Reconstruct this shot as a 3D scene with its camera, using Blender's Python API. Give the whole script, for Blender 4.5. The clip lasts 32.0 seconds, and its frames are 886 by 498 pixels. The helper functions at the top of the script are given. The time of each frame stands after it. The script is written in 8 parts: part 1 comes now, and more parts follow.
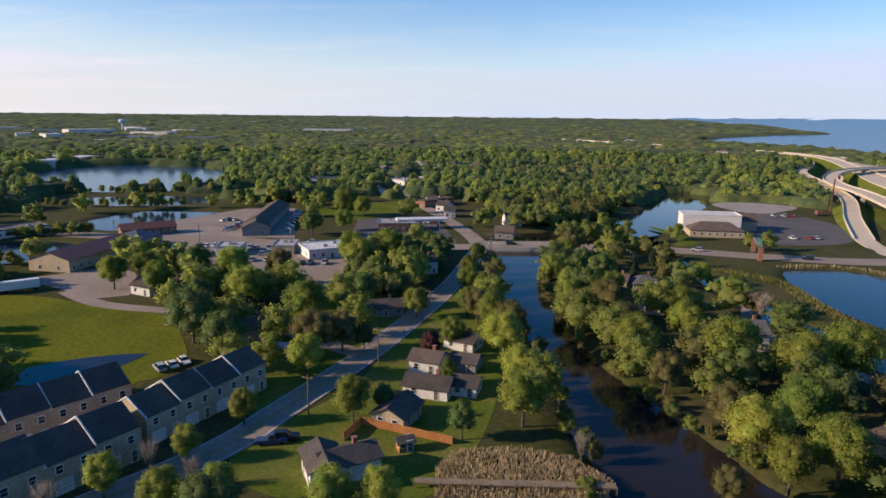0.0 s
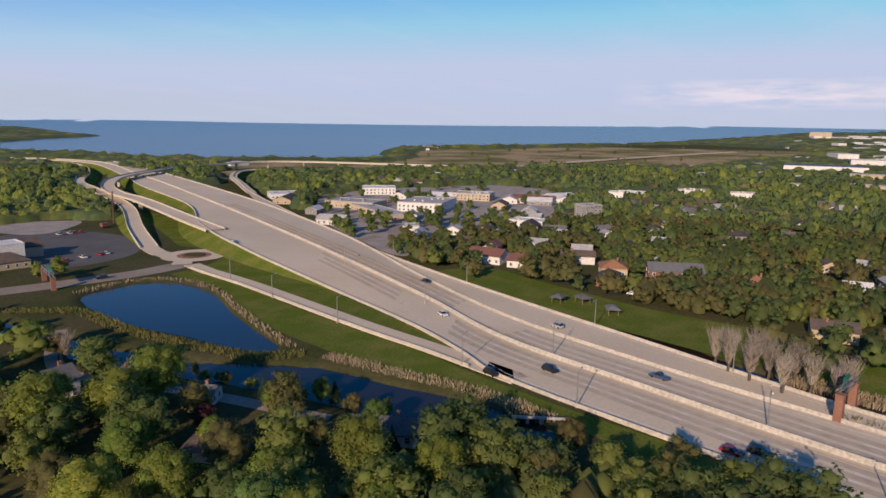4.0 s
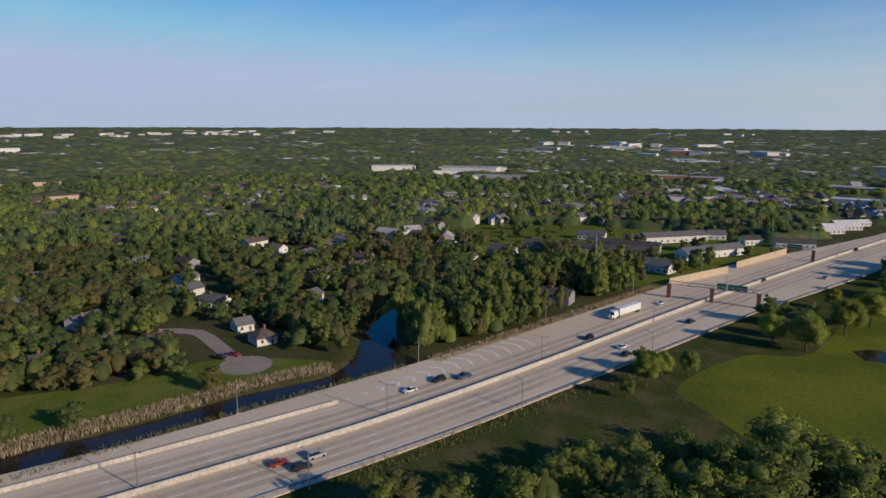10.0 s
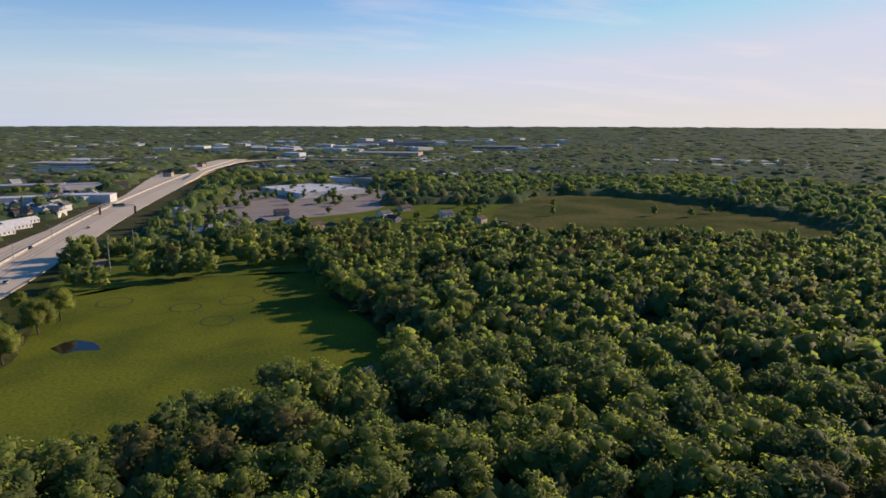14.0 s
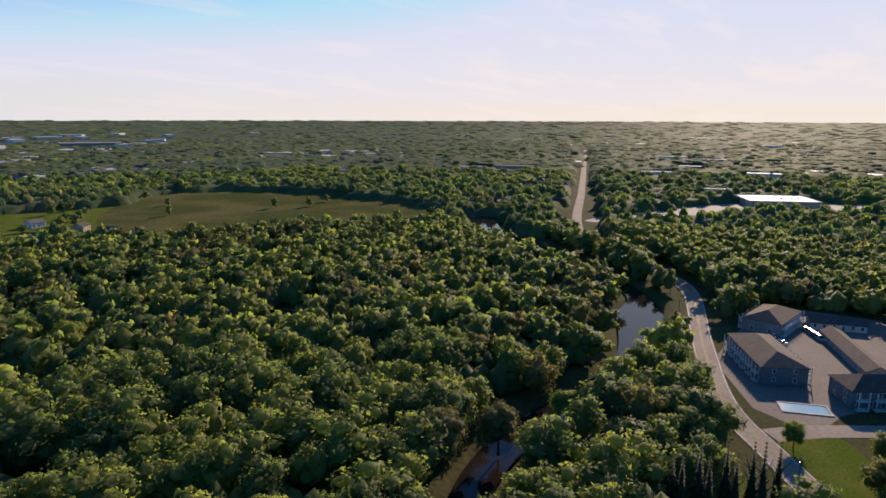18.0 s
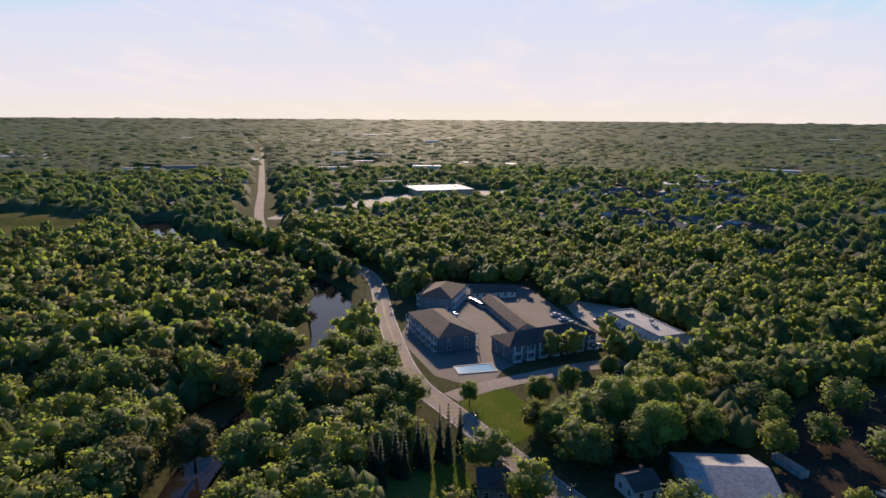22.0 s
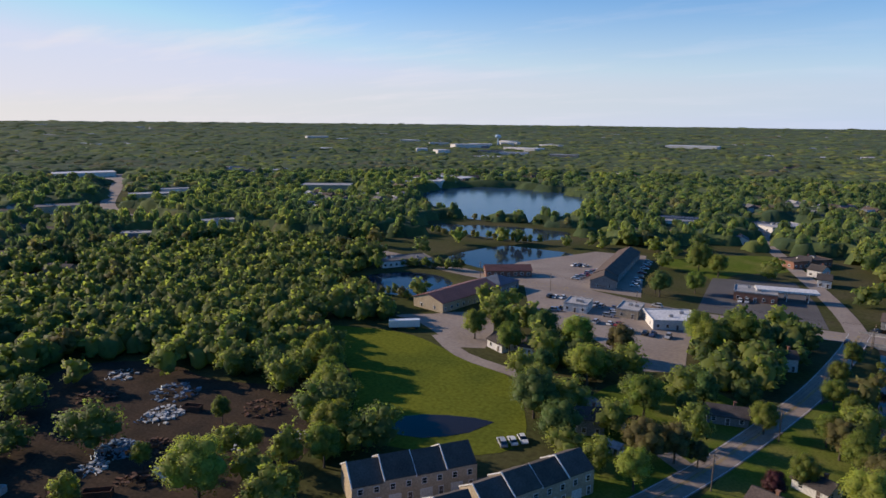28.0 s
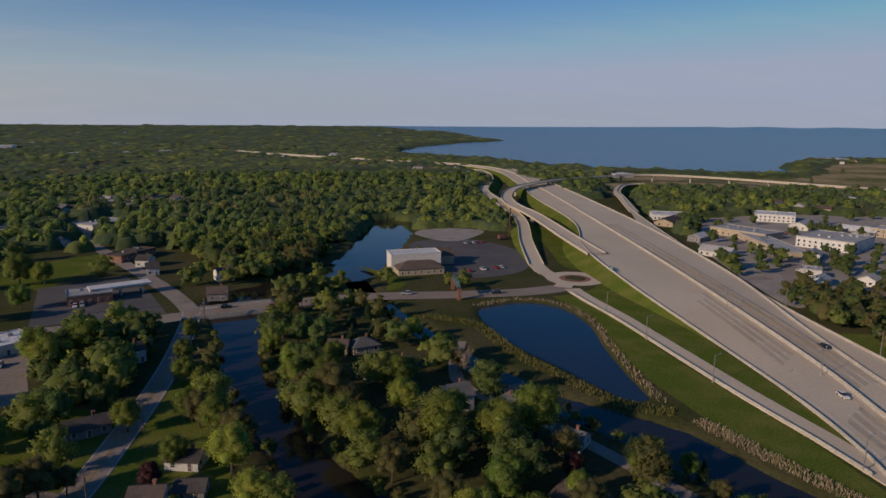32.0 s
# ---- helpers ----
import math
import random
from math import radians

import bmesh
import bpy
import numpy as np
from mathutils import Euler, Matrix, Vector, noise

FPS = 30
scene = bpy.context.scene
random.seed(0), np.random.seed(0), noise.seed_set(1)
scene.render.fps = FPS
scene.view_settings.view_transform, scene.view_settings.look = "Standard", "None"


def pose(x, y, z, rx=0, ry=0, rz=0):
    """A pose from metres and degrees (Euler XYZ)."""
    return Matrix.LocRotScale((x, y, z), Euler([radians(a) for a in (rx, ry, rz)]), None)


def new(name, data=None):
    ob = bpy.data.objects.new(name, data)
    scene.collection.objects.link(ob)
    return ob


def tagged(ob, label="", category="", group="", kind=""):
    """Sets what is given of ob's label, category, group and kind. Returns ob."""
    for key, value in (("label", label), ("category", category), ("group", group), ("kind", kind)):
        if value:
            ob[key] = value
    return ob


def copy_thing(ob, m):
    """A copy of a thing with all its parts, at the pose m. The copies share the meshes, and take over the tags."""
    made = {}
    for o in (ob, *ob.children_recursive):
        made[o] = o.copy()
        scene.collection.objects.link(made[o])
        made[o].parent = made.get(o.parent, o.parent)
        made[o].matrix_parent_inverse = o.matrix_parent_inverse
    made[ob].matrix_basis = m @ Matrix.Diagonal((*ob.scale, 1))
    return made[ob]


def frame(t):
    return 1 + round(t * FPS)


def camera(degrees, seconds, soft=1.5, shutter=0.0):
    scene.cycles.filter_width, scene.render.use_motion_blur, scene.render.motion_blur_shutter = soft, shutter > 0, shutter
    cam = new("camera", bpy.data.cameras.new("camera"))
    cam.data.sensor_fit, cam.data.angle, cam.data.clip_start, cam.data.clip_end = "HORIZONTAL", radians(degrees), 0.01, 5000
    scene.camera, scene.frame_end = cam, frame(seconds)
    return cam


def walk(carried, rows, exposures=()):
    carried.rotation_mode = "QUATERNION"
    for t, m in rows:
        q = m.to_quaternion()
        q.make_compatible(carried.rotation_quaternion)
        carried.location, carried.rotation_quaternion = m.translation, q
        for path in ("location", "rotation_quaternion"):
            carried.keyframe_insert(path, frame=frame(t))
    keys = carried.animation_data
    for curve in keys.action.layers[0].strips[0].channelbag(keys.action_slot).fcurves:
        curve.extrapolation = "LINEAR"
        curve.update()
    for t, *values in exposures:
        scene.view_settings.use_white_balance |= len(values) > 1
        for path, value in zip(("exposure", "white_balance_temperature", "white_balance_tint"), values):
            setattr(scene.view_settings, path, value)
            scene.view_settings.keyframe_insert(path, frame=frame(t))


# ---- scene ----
cam = camera(68.2, 32.0, soft=1.6)
# seconds, x, y, z, heading, pitch, lean
ROWS = [
    (0.0, 0.04, 0.04, 57.0, 0.15, -11.54, -0.61),
    (0.5, 0.4, 0.06, 58.23, -5.88, -11.46, -0.62),
    (1.0, 0.56, 0.04, 59.37, -13.23, -11.39, -0.66),
    (1.5, 0.74, 0.1, 60.46, -19.46, -11.34, -0.71),
    (2.0, 1.09, 0.19, 61.58, -27.01, -11.22, -0.77),
    (2.5, 1.4, 0.24, 62.66, -34.59, -11.16, -0.83),
    (3.0, 1.73, 0.33, 63.74, -42.18, -11.07, -0.81),
    (3.5, 1.98, 0.46, 64.78, -49.81, -10.99, -0.7),
    (4.0, 2.08, 0.63, 65.79, -57.42, -10.91, -0.58),
    (4.5, 2.09, 0.78, 66.88, -64.99, -10.84, -0.59),
    (6.5, 0.36, 2.25, 73.07, -92.53, -10.87, -0.48),
    (7.0, 0.53, 2.08, 74.19, -99.12, -10.84, -0.41),
    (7.5, 0.8, 1.83, 75.27, -105.62, -10.84, -0.39),
    (8.0, 1.07, 1.68, 76.31, -111.84, -10.82, -0.3),
    (8.5, 1.31, 1.5, 77.27, -117.99, -10.81, -0.25),
    (9.0, 1.44, 1.29, 78.25, -124.16, -10.8, -0.2),
    (9.5, 1.36, 1.19, 79.15, -130.35, -10.83, -0.19),
    (10.0, 1.17, 1.23, 79.92, -136.16, -10.88, -0.2),
    (10.5, 1.0, 1.22, 80.44, -141.74, -10.91, -0.19),
    (11.0, 0.87, 1.26, 80.74, -147.61, -10.96, -0.22),
    (11.5, 0.92, 1.18, 80.97, -154.76, -10.96, -0.24),
    (12.0, 1.07, 1.02, 81.15, -161.91, -10.97, -0.24),
    (12.5, 0.96, 0.86, 81.26, -167.49, -11.0, -0.26),
    (13.0, 0.5, 0.65, 81.2, -173.76, -11.01, -0.22),
    (13.5, 0.1, 0.23, 81.08, -187.52, -10.98, -0.2),
    (14.0, 0.11, -0.32, 81.0, -201.44, -11.01, -0.14),
    (14.5, 0.49, -1.08, 81.01, -214.47, -11.14, -0.07),
    (15.0, 1.05, -1.98, 81.02, -221.74, -11.22, -0.09),
    (15.5, 1.44, -2.63, 81.1, -221.83, -11.3, -0.13),
    (17.5, 1.49, -1.02, 81.44, -231.06, -11.45, -0.11),
    (18.0, 1.34, -0.81, 81.23, -234.11, -11.48, -0.18),
    (18.5, 1.2, -0.68, 80.94, -237.2, -11.52, -0.26),
    (19.0, 1.01, -0.73, 80.77, -240.37, -11.52, -0.34),
    (19.5, 0.85, -0.81, 80.7, -243.63, -11.52, -0.37),
    (20.0, 0.75, -0.77, 80.7, -246.94, -11.53, -0.37),
    (20.5, 0.77, -0.65, 80.73, -250.28, -11.54, -0.36),
    (21.0, 0.89, -0.52, 80.71, -253.76, -11.54, -0.39),
    (21.5, 1.0, -0.48, 80.72, -257.51, -11.54, -0.43),
    (22.0, 0.96, -0.51, 80.75, -261.63, -11.55, -0.48),
    (22.5, 0.84, -0.52, 80.8, -265.82, -11.55, -0.57),
    (23.0, 0.83, -0.43, 80.79, -270.1, -11.52, -0.58),
    (23.5, 0.98, -0.37, 80.77, -274.69, -11.47, -0.6),
    (24.0, 1.19, -0.34, 80.78, -279.65, -11.43, -0.66),
    (24.5, 1.3, -0.29, 80.83, -284.7, -11.39, -0.71),
    (26.5, 0.57, -0.61, 80.3, -307.15, -11.16, -0.64),
    (27.0, 0.53, -0.52, 80.24, -314.63, -11.23, -0.59),
    (27.5, 0.54, -0.38, 80.33, -321.98, -11.22, -0.58),
    (28.0, 0.59, -0.31, 80.42, -329.37, -11.19, -0.6),
    (28.5, 0.63, -0.31, 80.42, -336.87, -11.14, -0.6),
    (29.0, 0.52, -0.22, 80.36, -343.85, -11.07, -0.61),
    (29.5, 0.29, 0.06, 80.33, -350.18, -11.04, -0.59),
    (30.0, 0.11, 0.41, 80.29, -356.36, -11.01, -0.59),
    (30.5, 0.05, 0.7, 80.18, -362.68, -10.98, -0.63),
    (31.0, -0.01, 1.07, 80.11, -370.11, -10.95, -0.61),
    (31.5, -0.17, 1.42, 80.14, -377.54, -10.97, -0.53),
    (32.0, -0.39, 1.76, 80.21, -384.94, -10.99, -0.44),
]
walk(cam, [(t, pose(x, y, z, 90 + pitch, 0, yaw) @ pose(0, 0, 0, 0, 0, -lean)) for t, x, y, z, yaw, pitch, lean in ROWS],
     exposures=[(t, e - 0.06, w + 180, g + 2) for t, e, w, g in ((0.0, 0.62, 6600, 19), (4.0, 0.26, 6500, 20), (9.0, 0.0, 6050, 14), (12.0, 0.05, 6150, 15), (15.0, 0.44, 6450, 18), (23.0, 0.5, 6550, 19), (26.0, 0.42, 6250, 17), (28.0, 0.4, 6100, 16), (30.0, 0.42, 6300, 17), (31.6, 0.45, 6500, 18), (32.0, -0.42, 6500, 18))])

# ---- world, sun ----
SUN_AZ = Vector((-0.987, -0.160, 0.0))
SUN_EL = radians(21.0)
world = bpy.data.worlds.new("sky")
scene.world = world
world.use_nodes = True
wn, wl = world.node_tree.nodes, world.node_tree.links
sky = wn.new("ShaderNodeTexSky")
sky.sky_type = "NISHITA"
sky.sun_disc = False
sky.sun_elevation = SUN_EL
sky.sun_rotation = math.atan2(SUN_AZ.x, SUN_AZ.y)
sky.altitude, sky.air_density, sky.dust_density, sky.ozone_density = 100, 1.0, 0.25, 3.0
wn["Background"].inputs["Strength"].default_value = 0.102


def wnode(kind, **values):
    q = wn.new(kind)
    for k, v in values.items():
        q.inputs[k].default_value = v
    return q


def wmath(op, a, b=0.0, clamp=False):
    q = wn.new("ShaderNodeMath")
    q.operation, q.use_clamp = op, clamp
    for i, v in enumerate((a, b)):
        if isinstance(v, (int, float)):
            q.inputs[i].default_value = v
        else:
            wl.new(v, q.inputs[i])
    return q.outputs[0]


def wmix(fac, a, b):
    q = wn.new("ShaderNodeMix")
    q.data_type = "RGBA"
    for k, v in (("Factor", fac), ("A", a), ("B", b)):
        if isinstance(v, tuple):
            q.inputs[k].default_value = (*v, 1)
        else:
            wl.new(v, q.inputs[k])
    return q.outputs["Result"]


coord = wn.new("ShaderNodeTexCoord").outputs["Generated"]
split = wn.new("ShaderNodeSeparateXYZ")
wl.new(coord, split.inputs[0])
up = wmath("MAXIMUM", split.outputs["Z"], 0.0)
hsv = wnode("ShaderNodeHueSaturation", Saturation=1.5, Hue=0.505, Value=1.15)
wl.new(sky.outputs["Color"], hsv.inputs["Color"])
# haze low over the land: pale lavender, warmer towards the sun
toward = wmath("ADD", wmath("MULTIPLY", split.outputs["X"], SUN_AZ.x), wmath("MULTIPLY", split.outputs["Y"], SUN_AZ.y))
warm = wmath("MULTIPLY", wmath("ADD", toward, 0.25), 0.8, True)
haze = wmix(warm, (4.1, 5.0, 6.3), (6.5, 6.15, 5.6))
low = wmath("POWER", wmath("SUBTRACT", 1.0, wmath("MULTIPLY", up, 3.2), True), 2.0)
veiled = wn.new("ShaderNodeMix")
veiled.data_type, veiled.blend_type = "RGBA", "DARKEN"
veiled.inputs["Factor"].default_value = 1.0
veiled.inputs["B"].default_value = (4.2, 5.3, 6.9, 1)
wl.new(hsv.outputs["Color"], veiled.inputs["A"])
sky_out = wmix(wmath("MULTIPLY", low, 0.93), veiled.outputs["Result"], haze)
# thin high cloud
plane = wn.new("ShaderNodeCombineXYZ")
depth = wmath("ADD", up, 0.12)
wl.new(wmath("DIVIDE", split.outputs["X"], depth), plane.inputs[0])
wl.new(wmath("DIVIDE", split.outputs["Y"], depth), plane.inputs[1])
stretch = wn.new("ShaderNodeMapping")
stretch.inputs["Rotation"].default_value = (0, 0, 0.5)
stretch.inputs["Scale"].default_value = (0.35, 0.9, 1)
wl.new(plane.outputs[0], stretch.inputs["Vector"])
wisp = wnode("ShaderNodeTexNoise", Scale=1.9, Detail=8.0, Roughness=0.58)
wl.new(stretch.outputs[0], wisp.inputs["Vector"])
veil = wmath("MULTIPLY", wmath("SUBTRACT", wisp.outputs["Fac"], 0.51), 4.0, True)
veil = wmath("MULTIPLY", veil, wmath("ADD", 0.14, wmath("MULTIPLY", warm, 0.60)))
sky_out = wmix(veil, sky_out, wmix(warm, (5.9, 6.1, 6.8), (6.9, 6.4, 5.8)))
# a low bank of evening cloud over the eastern skyline
across = wmath("ADD", wmath("MULTIPLY", split.outputs["X"], -0.105), wmath("MULTIPLY", split.outputs["Y"], 0.994))
ahead = wmath("MULTIPLY", wmath("ADD", wmath("MULTIPLY", split.outputs["X"], 0.994), wmath("MULTIPLY", split.outputs["Y"], 0.105)), 4.0, True)
puff_at = wn.new("ShaderNodeMapping")
puff_at.inputs["Scale"].default_value = (9, 9, 60)
wl.new(coord, puff_at.inputs["Vector"])
puff = wnode("ShaderNodeTexNoise", Scale=1.6, Detail=6.0, Roughness=0.55)
wl.new(puff_at.outputs[0], puff.inputs["Vector"])
wide = wmath("SUBTRACT", 1.0, wmath("POWER", wmath("MULTIPLY", wmath("ABSOLUTE", across), 4.6), 2.0), True)
tall = wmath("SUBTRACT", 1.0, wmath("POWER", wmath("MULTIPLY", wmath("ABSOLUTE", wmath("SUBTRACT", up, 0.042)), 46.0), 2.0), True)
bank = wmath("MULTIPLY", wmath("MULTIPLY", wide, tall), wmath("MULTIPLY", wmath("SUBTRACT", puff.outputs["Fac"], 0.36), 4.0, True))
sky_out = wmix(wmath("MULTIPLY", wmath("MULTIPLY", bank, ahead), 0.6), sky_out, (8.0, 7.2, 7.2))
wl.new(sky_out, wn["Background"].inputs["Color"])

sun_data = bpy.data.lights.new("sun", "SUN")
sun_data.energy, sun_data.angle, sun_data.color = 4.5, radians(0.8), (1.0, 0.83, 0.60)
sun = new("sun", sun_data)
way_to_sun = SUN_AZ.normalized() * math.cos(SUN_EL) + Vector((0, 0, math.sin(SUN_EL)))
sun.matrix_world = Matrix.Translation(way_to_sun * 300) @ way_to_sun.to_track_quat("Z", "Y").to_matrix().to_4x4()


# ---- materials ----
def mat(name, col, col2=None, rough=0.85, metal=0.0, scale=1.0, scale2=None, bump=0.0, random_tint=0.0, island=0.0, fine_amount=0.5, spec=0.2, translucent=0.0, contrast=(0.35, 0.65), bump_scale=None, haze_sheen=0.0):
    """A principled material: two colours mixed by noise at two scales in metres, with bump and a tint for each object or island."""
    m = bpy.data.materials.new(name)
    m.use_nodes = True
    n, l = m.node_tree.nodes, m.node_tree.links
    b = n["Principled BSDF"]
    b.inputs["Roughness"].default_value, b.inputs["Metallic"].default_value = rough, metal
    b.inputs["Specular IOR Level"].default_value = spec
    # pale bluish grazing sheen, stands in for distance haze over the far woods
    if haze_sheen:
        b.inputs["Sheen Weight"].default_value, b.inputs["Sheen Roughness"].default_value = haze_sheen, 0.45
        b.inputs["Sheen Tint"].default_value = (0.92, 0.97, 1.0, 1)
    geo = n.new("ShaderNodeNewGeometry")
    col2 = col2 or tuple(c * 0.8 for c in col)

    def noisy(s, detail=4.0):
        t = n.new("ShaderNodeTexNoise")
        t.inputs["Scale"].default_value, t.inputs["Detail"].default_value = 1.0 / s, detail
        l.new(geo.outputs["Position"], t.inputs["Vector"])
        return t.outputs["Fac"]

    def ramp(src, a, c):
        r = n.new("ShaderNodeMapRange")
        r.inputs["From Min"].default_value, r.inputs["From Max"].default_value = a, c
        l.new(src, r.inputs["Value"])
        return r.outputs["Result"]

    mix = n.new("ShaderNodeMix")
    mix.data_type = "RGBA"
    mix.inputs["A"].default_value, mix.inputs["B"].default_value = (*col, 1), (*col2, 1)
    l.new(ramp(noisy(scale), *contrast), mix.inputs["Factor"])
    out = mix.outputs["Result"]
    fine = n.new("ShaderNodeMix")
    fine.data_type, fine.blend_type = "RGBA", "MULTIPLY"
    fine.inputs["Factor"].default_value = fine_amount
    g = n.new("ShaderNodeCombineColor")
    f = ramp(noisy(scale2 or scale / 9.0, 5.0), 0.2, 0.7)
    for k in ("Red", "Green", "Blue"):
        l.new(f, g.inputs[k])
    l.new(out, fine.inputs["A"])
    l.new(g.outputs["Color"], fine.inputs["B"])
    out = fine.outputs["Result"]
    for amount, src in ((random_tint, "obj"), (island, "isl")):
        if not amount:
            continue
        s = n.new("ShaderNodeObjectInfo").outputs["Random"] if src == "obj" else geo.outputs["Random Per Island"]
        hsv = n.new("ShaderNodeHueSaturation")
        v = n.new("ShaderNodeMapRange")
        v.inputs["To Min"].default_value, v.inputs["To Max"].default_value = 1 - amount, 1 + amount
        h = n.new("ShaderNodeMapRange")
        h.inputs["To Min"].default_value, h.inputs["To Max"].default_value = 0.5 - 0.07 * amount, 0.5 + 0.07 * amount
        w = n.new("ShaderNodeMath")
        w.operation = "FRACT"
        w2 = n.new("ShaderNodeMath")
        w2.operation = "MULTIPLY"
        w2.inputs[1].default_value = 7.31
        l.new(s, w2.inputs[0])
        l.new(w2.outputs[0], w.inputs[0])
        l.new(s, v.inputs["Value"])
        l.new(w.outputs[0], h.inputs["Value"])
        l.new(v.outputs["Result"], hsv.inputs["Value"])
        l.new(h.outputs["Result"], hsv.inputs["Hue"])
        l.new(out, hsv.inputs["Color"])
        out = hsv.outputs["Color"]
    l.new(out, b.inputs["Base Color"])
    if bump:
        bp = n.new("ShaderNodeBump")
        bp.inputs["Strength"].default_value = 1.0
        bp.inputs["Distance"].default_value = bump
        l.new(noisy(bump_scale or scale2 or scale / 9.0, 3.0), bp.inputs["Height"])
        l.new(bp.outputs["Normal"], b.inputs["Normal"])
    if translucent:
        tr = n.new("ShaderNodeBsdfTranslucent")
        through_leaf = n.new("ShaderNodeMix")
        through_leaf.data_type, through_leaf.blend_type = "RGBA", "MULTIPLY"
        through_leaf.inputs["Factor"].default_value = 1.0
        through_leaf.inputs["B"].default_value = (1.8, 1.95, 1.05, 1)
        l.new(out, through_leaf.inputs["A"])
        l.new(through_leaf.outputs["Result"], tr.inputs["Color"])
        ms = n.new("ShaderNodeMixShader")
        ms.inputs["Fac"].default_value = translucent
        l.new(b.outputs["BSDF"], ms.inputs[1])
        l.new(tr.outputs["BSDF"], ms.inputs[2])
        l.new(ms.outputs["Shader"], n["Material Output"].inputs["Surface"])
    return m


GROUND = mat("ground_cover", (0.060, 0.070, 0.020), (0.095, 0.085, 0.040), scale=28, scale2=1.6, bump=0.12, rough=1.0, spec=0.05)
GRASS = mat("lawn_grass", (0.110, 0.150, 0.025), (0.172, 0.176, 0.046), rough=1.0, spec=0.0, scale=11, scale2=0.7, bump=0.05, contrast=(0.42, 0.68))
MEADOW = mat("meadow_grass", (0.165, 0.180, 0.024), (0.105, 0.130, 0.022), rough=1.0, spec=0.0, contrast=(0.4, 0.62), scale=34, scale2=1.2, bump=0.06)
PASTURE = mat("rough_pasture", (0.085, 0.098, 0.034), (0.150, 0.140, 0.055), rough=1.0, spec=0.0, scale=55, scale2=3.0, bump=0.1, contrast=(0.42, 0.6))
VERGE = mat("verge_grass", (0.062, 0.080, 0.022), (0.125, 0.105, 0.050), rough=1.0, spec=0.0, scale=12, scale2=1.1, bump=0.1, contrast=(0.45, 0.68))
REED = mat("dry_reed", (0.36, 0.27, 0.15), (0.24, 0.19, 0.10), rough=1.0, spec=0.0, scale=3, scale2=0.5, bump=0.2)
DIRT = mat("bare_dirt", (0.085, 0.062, 0.044), (0.055, 0.045, 0.035), rough=1.0, spec=0.0, scale=9, scale2=0.8, bump=0.1)
ASPHALT = mat("asphalt", (0.10, 0.093, 0.090), (0.13, 0.12, 0.112), fine_amount=0.3, scale=16, scale2=0.9, rough=0.9)
ASPHALT_OLD = mat("old_asphalt", (0.26, 0.21, 0.172), (0.32, 0.265, 0.218), fine_amount=0.3, scale=18, scale2=1.4, rough=0.9)
LOT_ASPHALT = mat("lot_asphalt", (0.175, 0.145, 0.122), (0.215, 0.180, 0.152), fine_amount=0.3, scale=18, scale2=1.2, rough=0.9)
CONCRETE_ROAD = mat("highway_concrete", (0.555, 0.455, 0.325), (0.610, 0.508, 0.372), scale=40, scale2=0.8, fine_amount=0.18, rough=0.85)
CONCRETE = mat("pale_concrete", (0.55, 0.50, 0.43), (0.46, 0.42, 0.36), scale=8, scale2=0.7, rough=0.8)
WORN = mat("tyre_worn_concrete", (0.44, 0.362, 0.270), (0.515, 0.425, 0.315), scale=30, scale2=2.5, fine_amount=0.25, rough=0.85)
PAINT_WHITE = mat("white_road_paint", (0.86, 0.86, 0.84), (0.72, 0.72, 0.70), scale=3, rough=0.7)
PAINT_YELLOW = mat("yellow_road_paint", (0.55, 0.38, 0.06), (0.40, 0.28, 0.06), scale=3, rough=0.7)


def water_mat(name, col, wave=0.02, size=3.0, rough=0.06, gloss=0.5):
    m = bpy.data.materials.new(name)
    m.use_nodes = True
    n, l = m.node_tree.nodes, m.node_tree.links
    b = n["Principled BSDF"]
    b.inputs["Base Color"].default_value, b.inputs["Roughness"].default_value = (*col, 1), rough
    b.inputs["IOR"].default_value, b.inputs["Specular IOR Level"].default_value = 1.33, gloss
    geo = n.new("ShaderNodeNewGeometry")
    t = n.new("ShaderNodeTexNoise")
    t.inputs["Scale"].default_value, t.inputs["Detail"].default_value = 1.0 / size, 4.0
    bp = n.new("ShaderNodeBump")
    bp.inputs["Distance"].default_value = wave
    l.new(geo.outputs["Position"], t.inputs["Vector"])
    l.new(t.outputs["Fac"], bp.inputs["Height"])
    l.new(bp.outputs["Normal"], b.inputs["Normal"])
    return m


WATER = water_mat("river_water", (0.020, 0.016, 0.014), 0.006, 2.5, 0.06, 0.28)
POND = water_mat("pond_water", (0.018, 0.030, 0.050), 0.012, 2.0, 0.1, 0.2)
LAKE_WATER = water_mat("lake_water", (0.025, 0.060, 0.110), 0.03, 4.0, 0.15, 0.25)
BAY = water_mat("bay_water", (0.015, 0.06, 0.13), 0.25, 9.0, 0.25)


# ---- plan helpers ----
def spline(pts, step=6.0, closed=False):
    """A smooth line through a few control points, sampled every step metres."""
    p = [Vector(q if len(q) == 3 else (*q, 0.0)) for q in pts]
    n = len(p)
    out = []
    for i in range(n if closed else n - 1):
        a, b, c, d = (p[(i + k) % n] if closed else p[min(max(i + k, 0), n - 1)] for k in (-1, 0, 1, 2))
        m = max(1, int((c - b).length / step))
        for k in range(m):
            t = k / m
            out.append(0.5 * ((2 * b) + (c - a) * t + (2 * a - 5 * b + 4 * c - d) * t * t + (3 * b - a - 3 * c + d) * t ** 3))
    if not closed:
        out.append(p[-1])
    return out


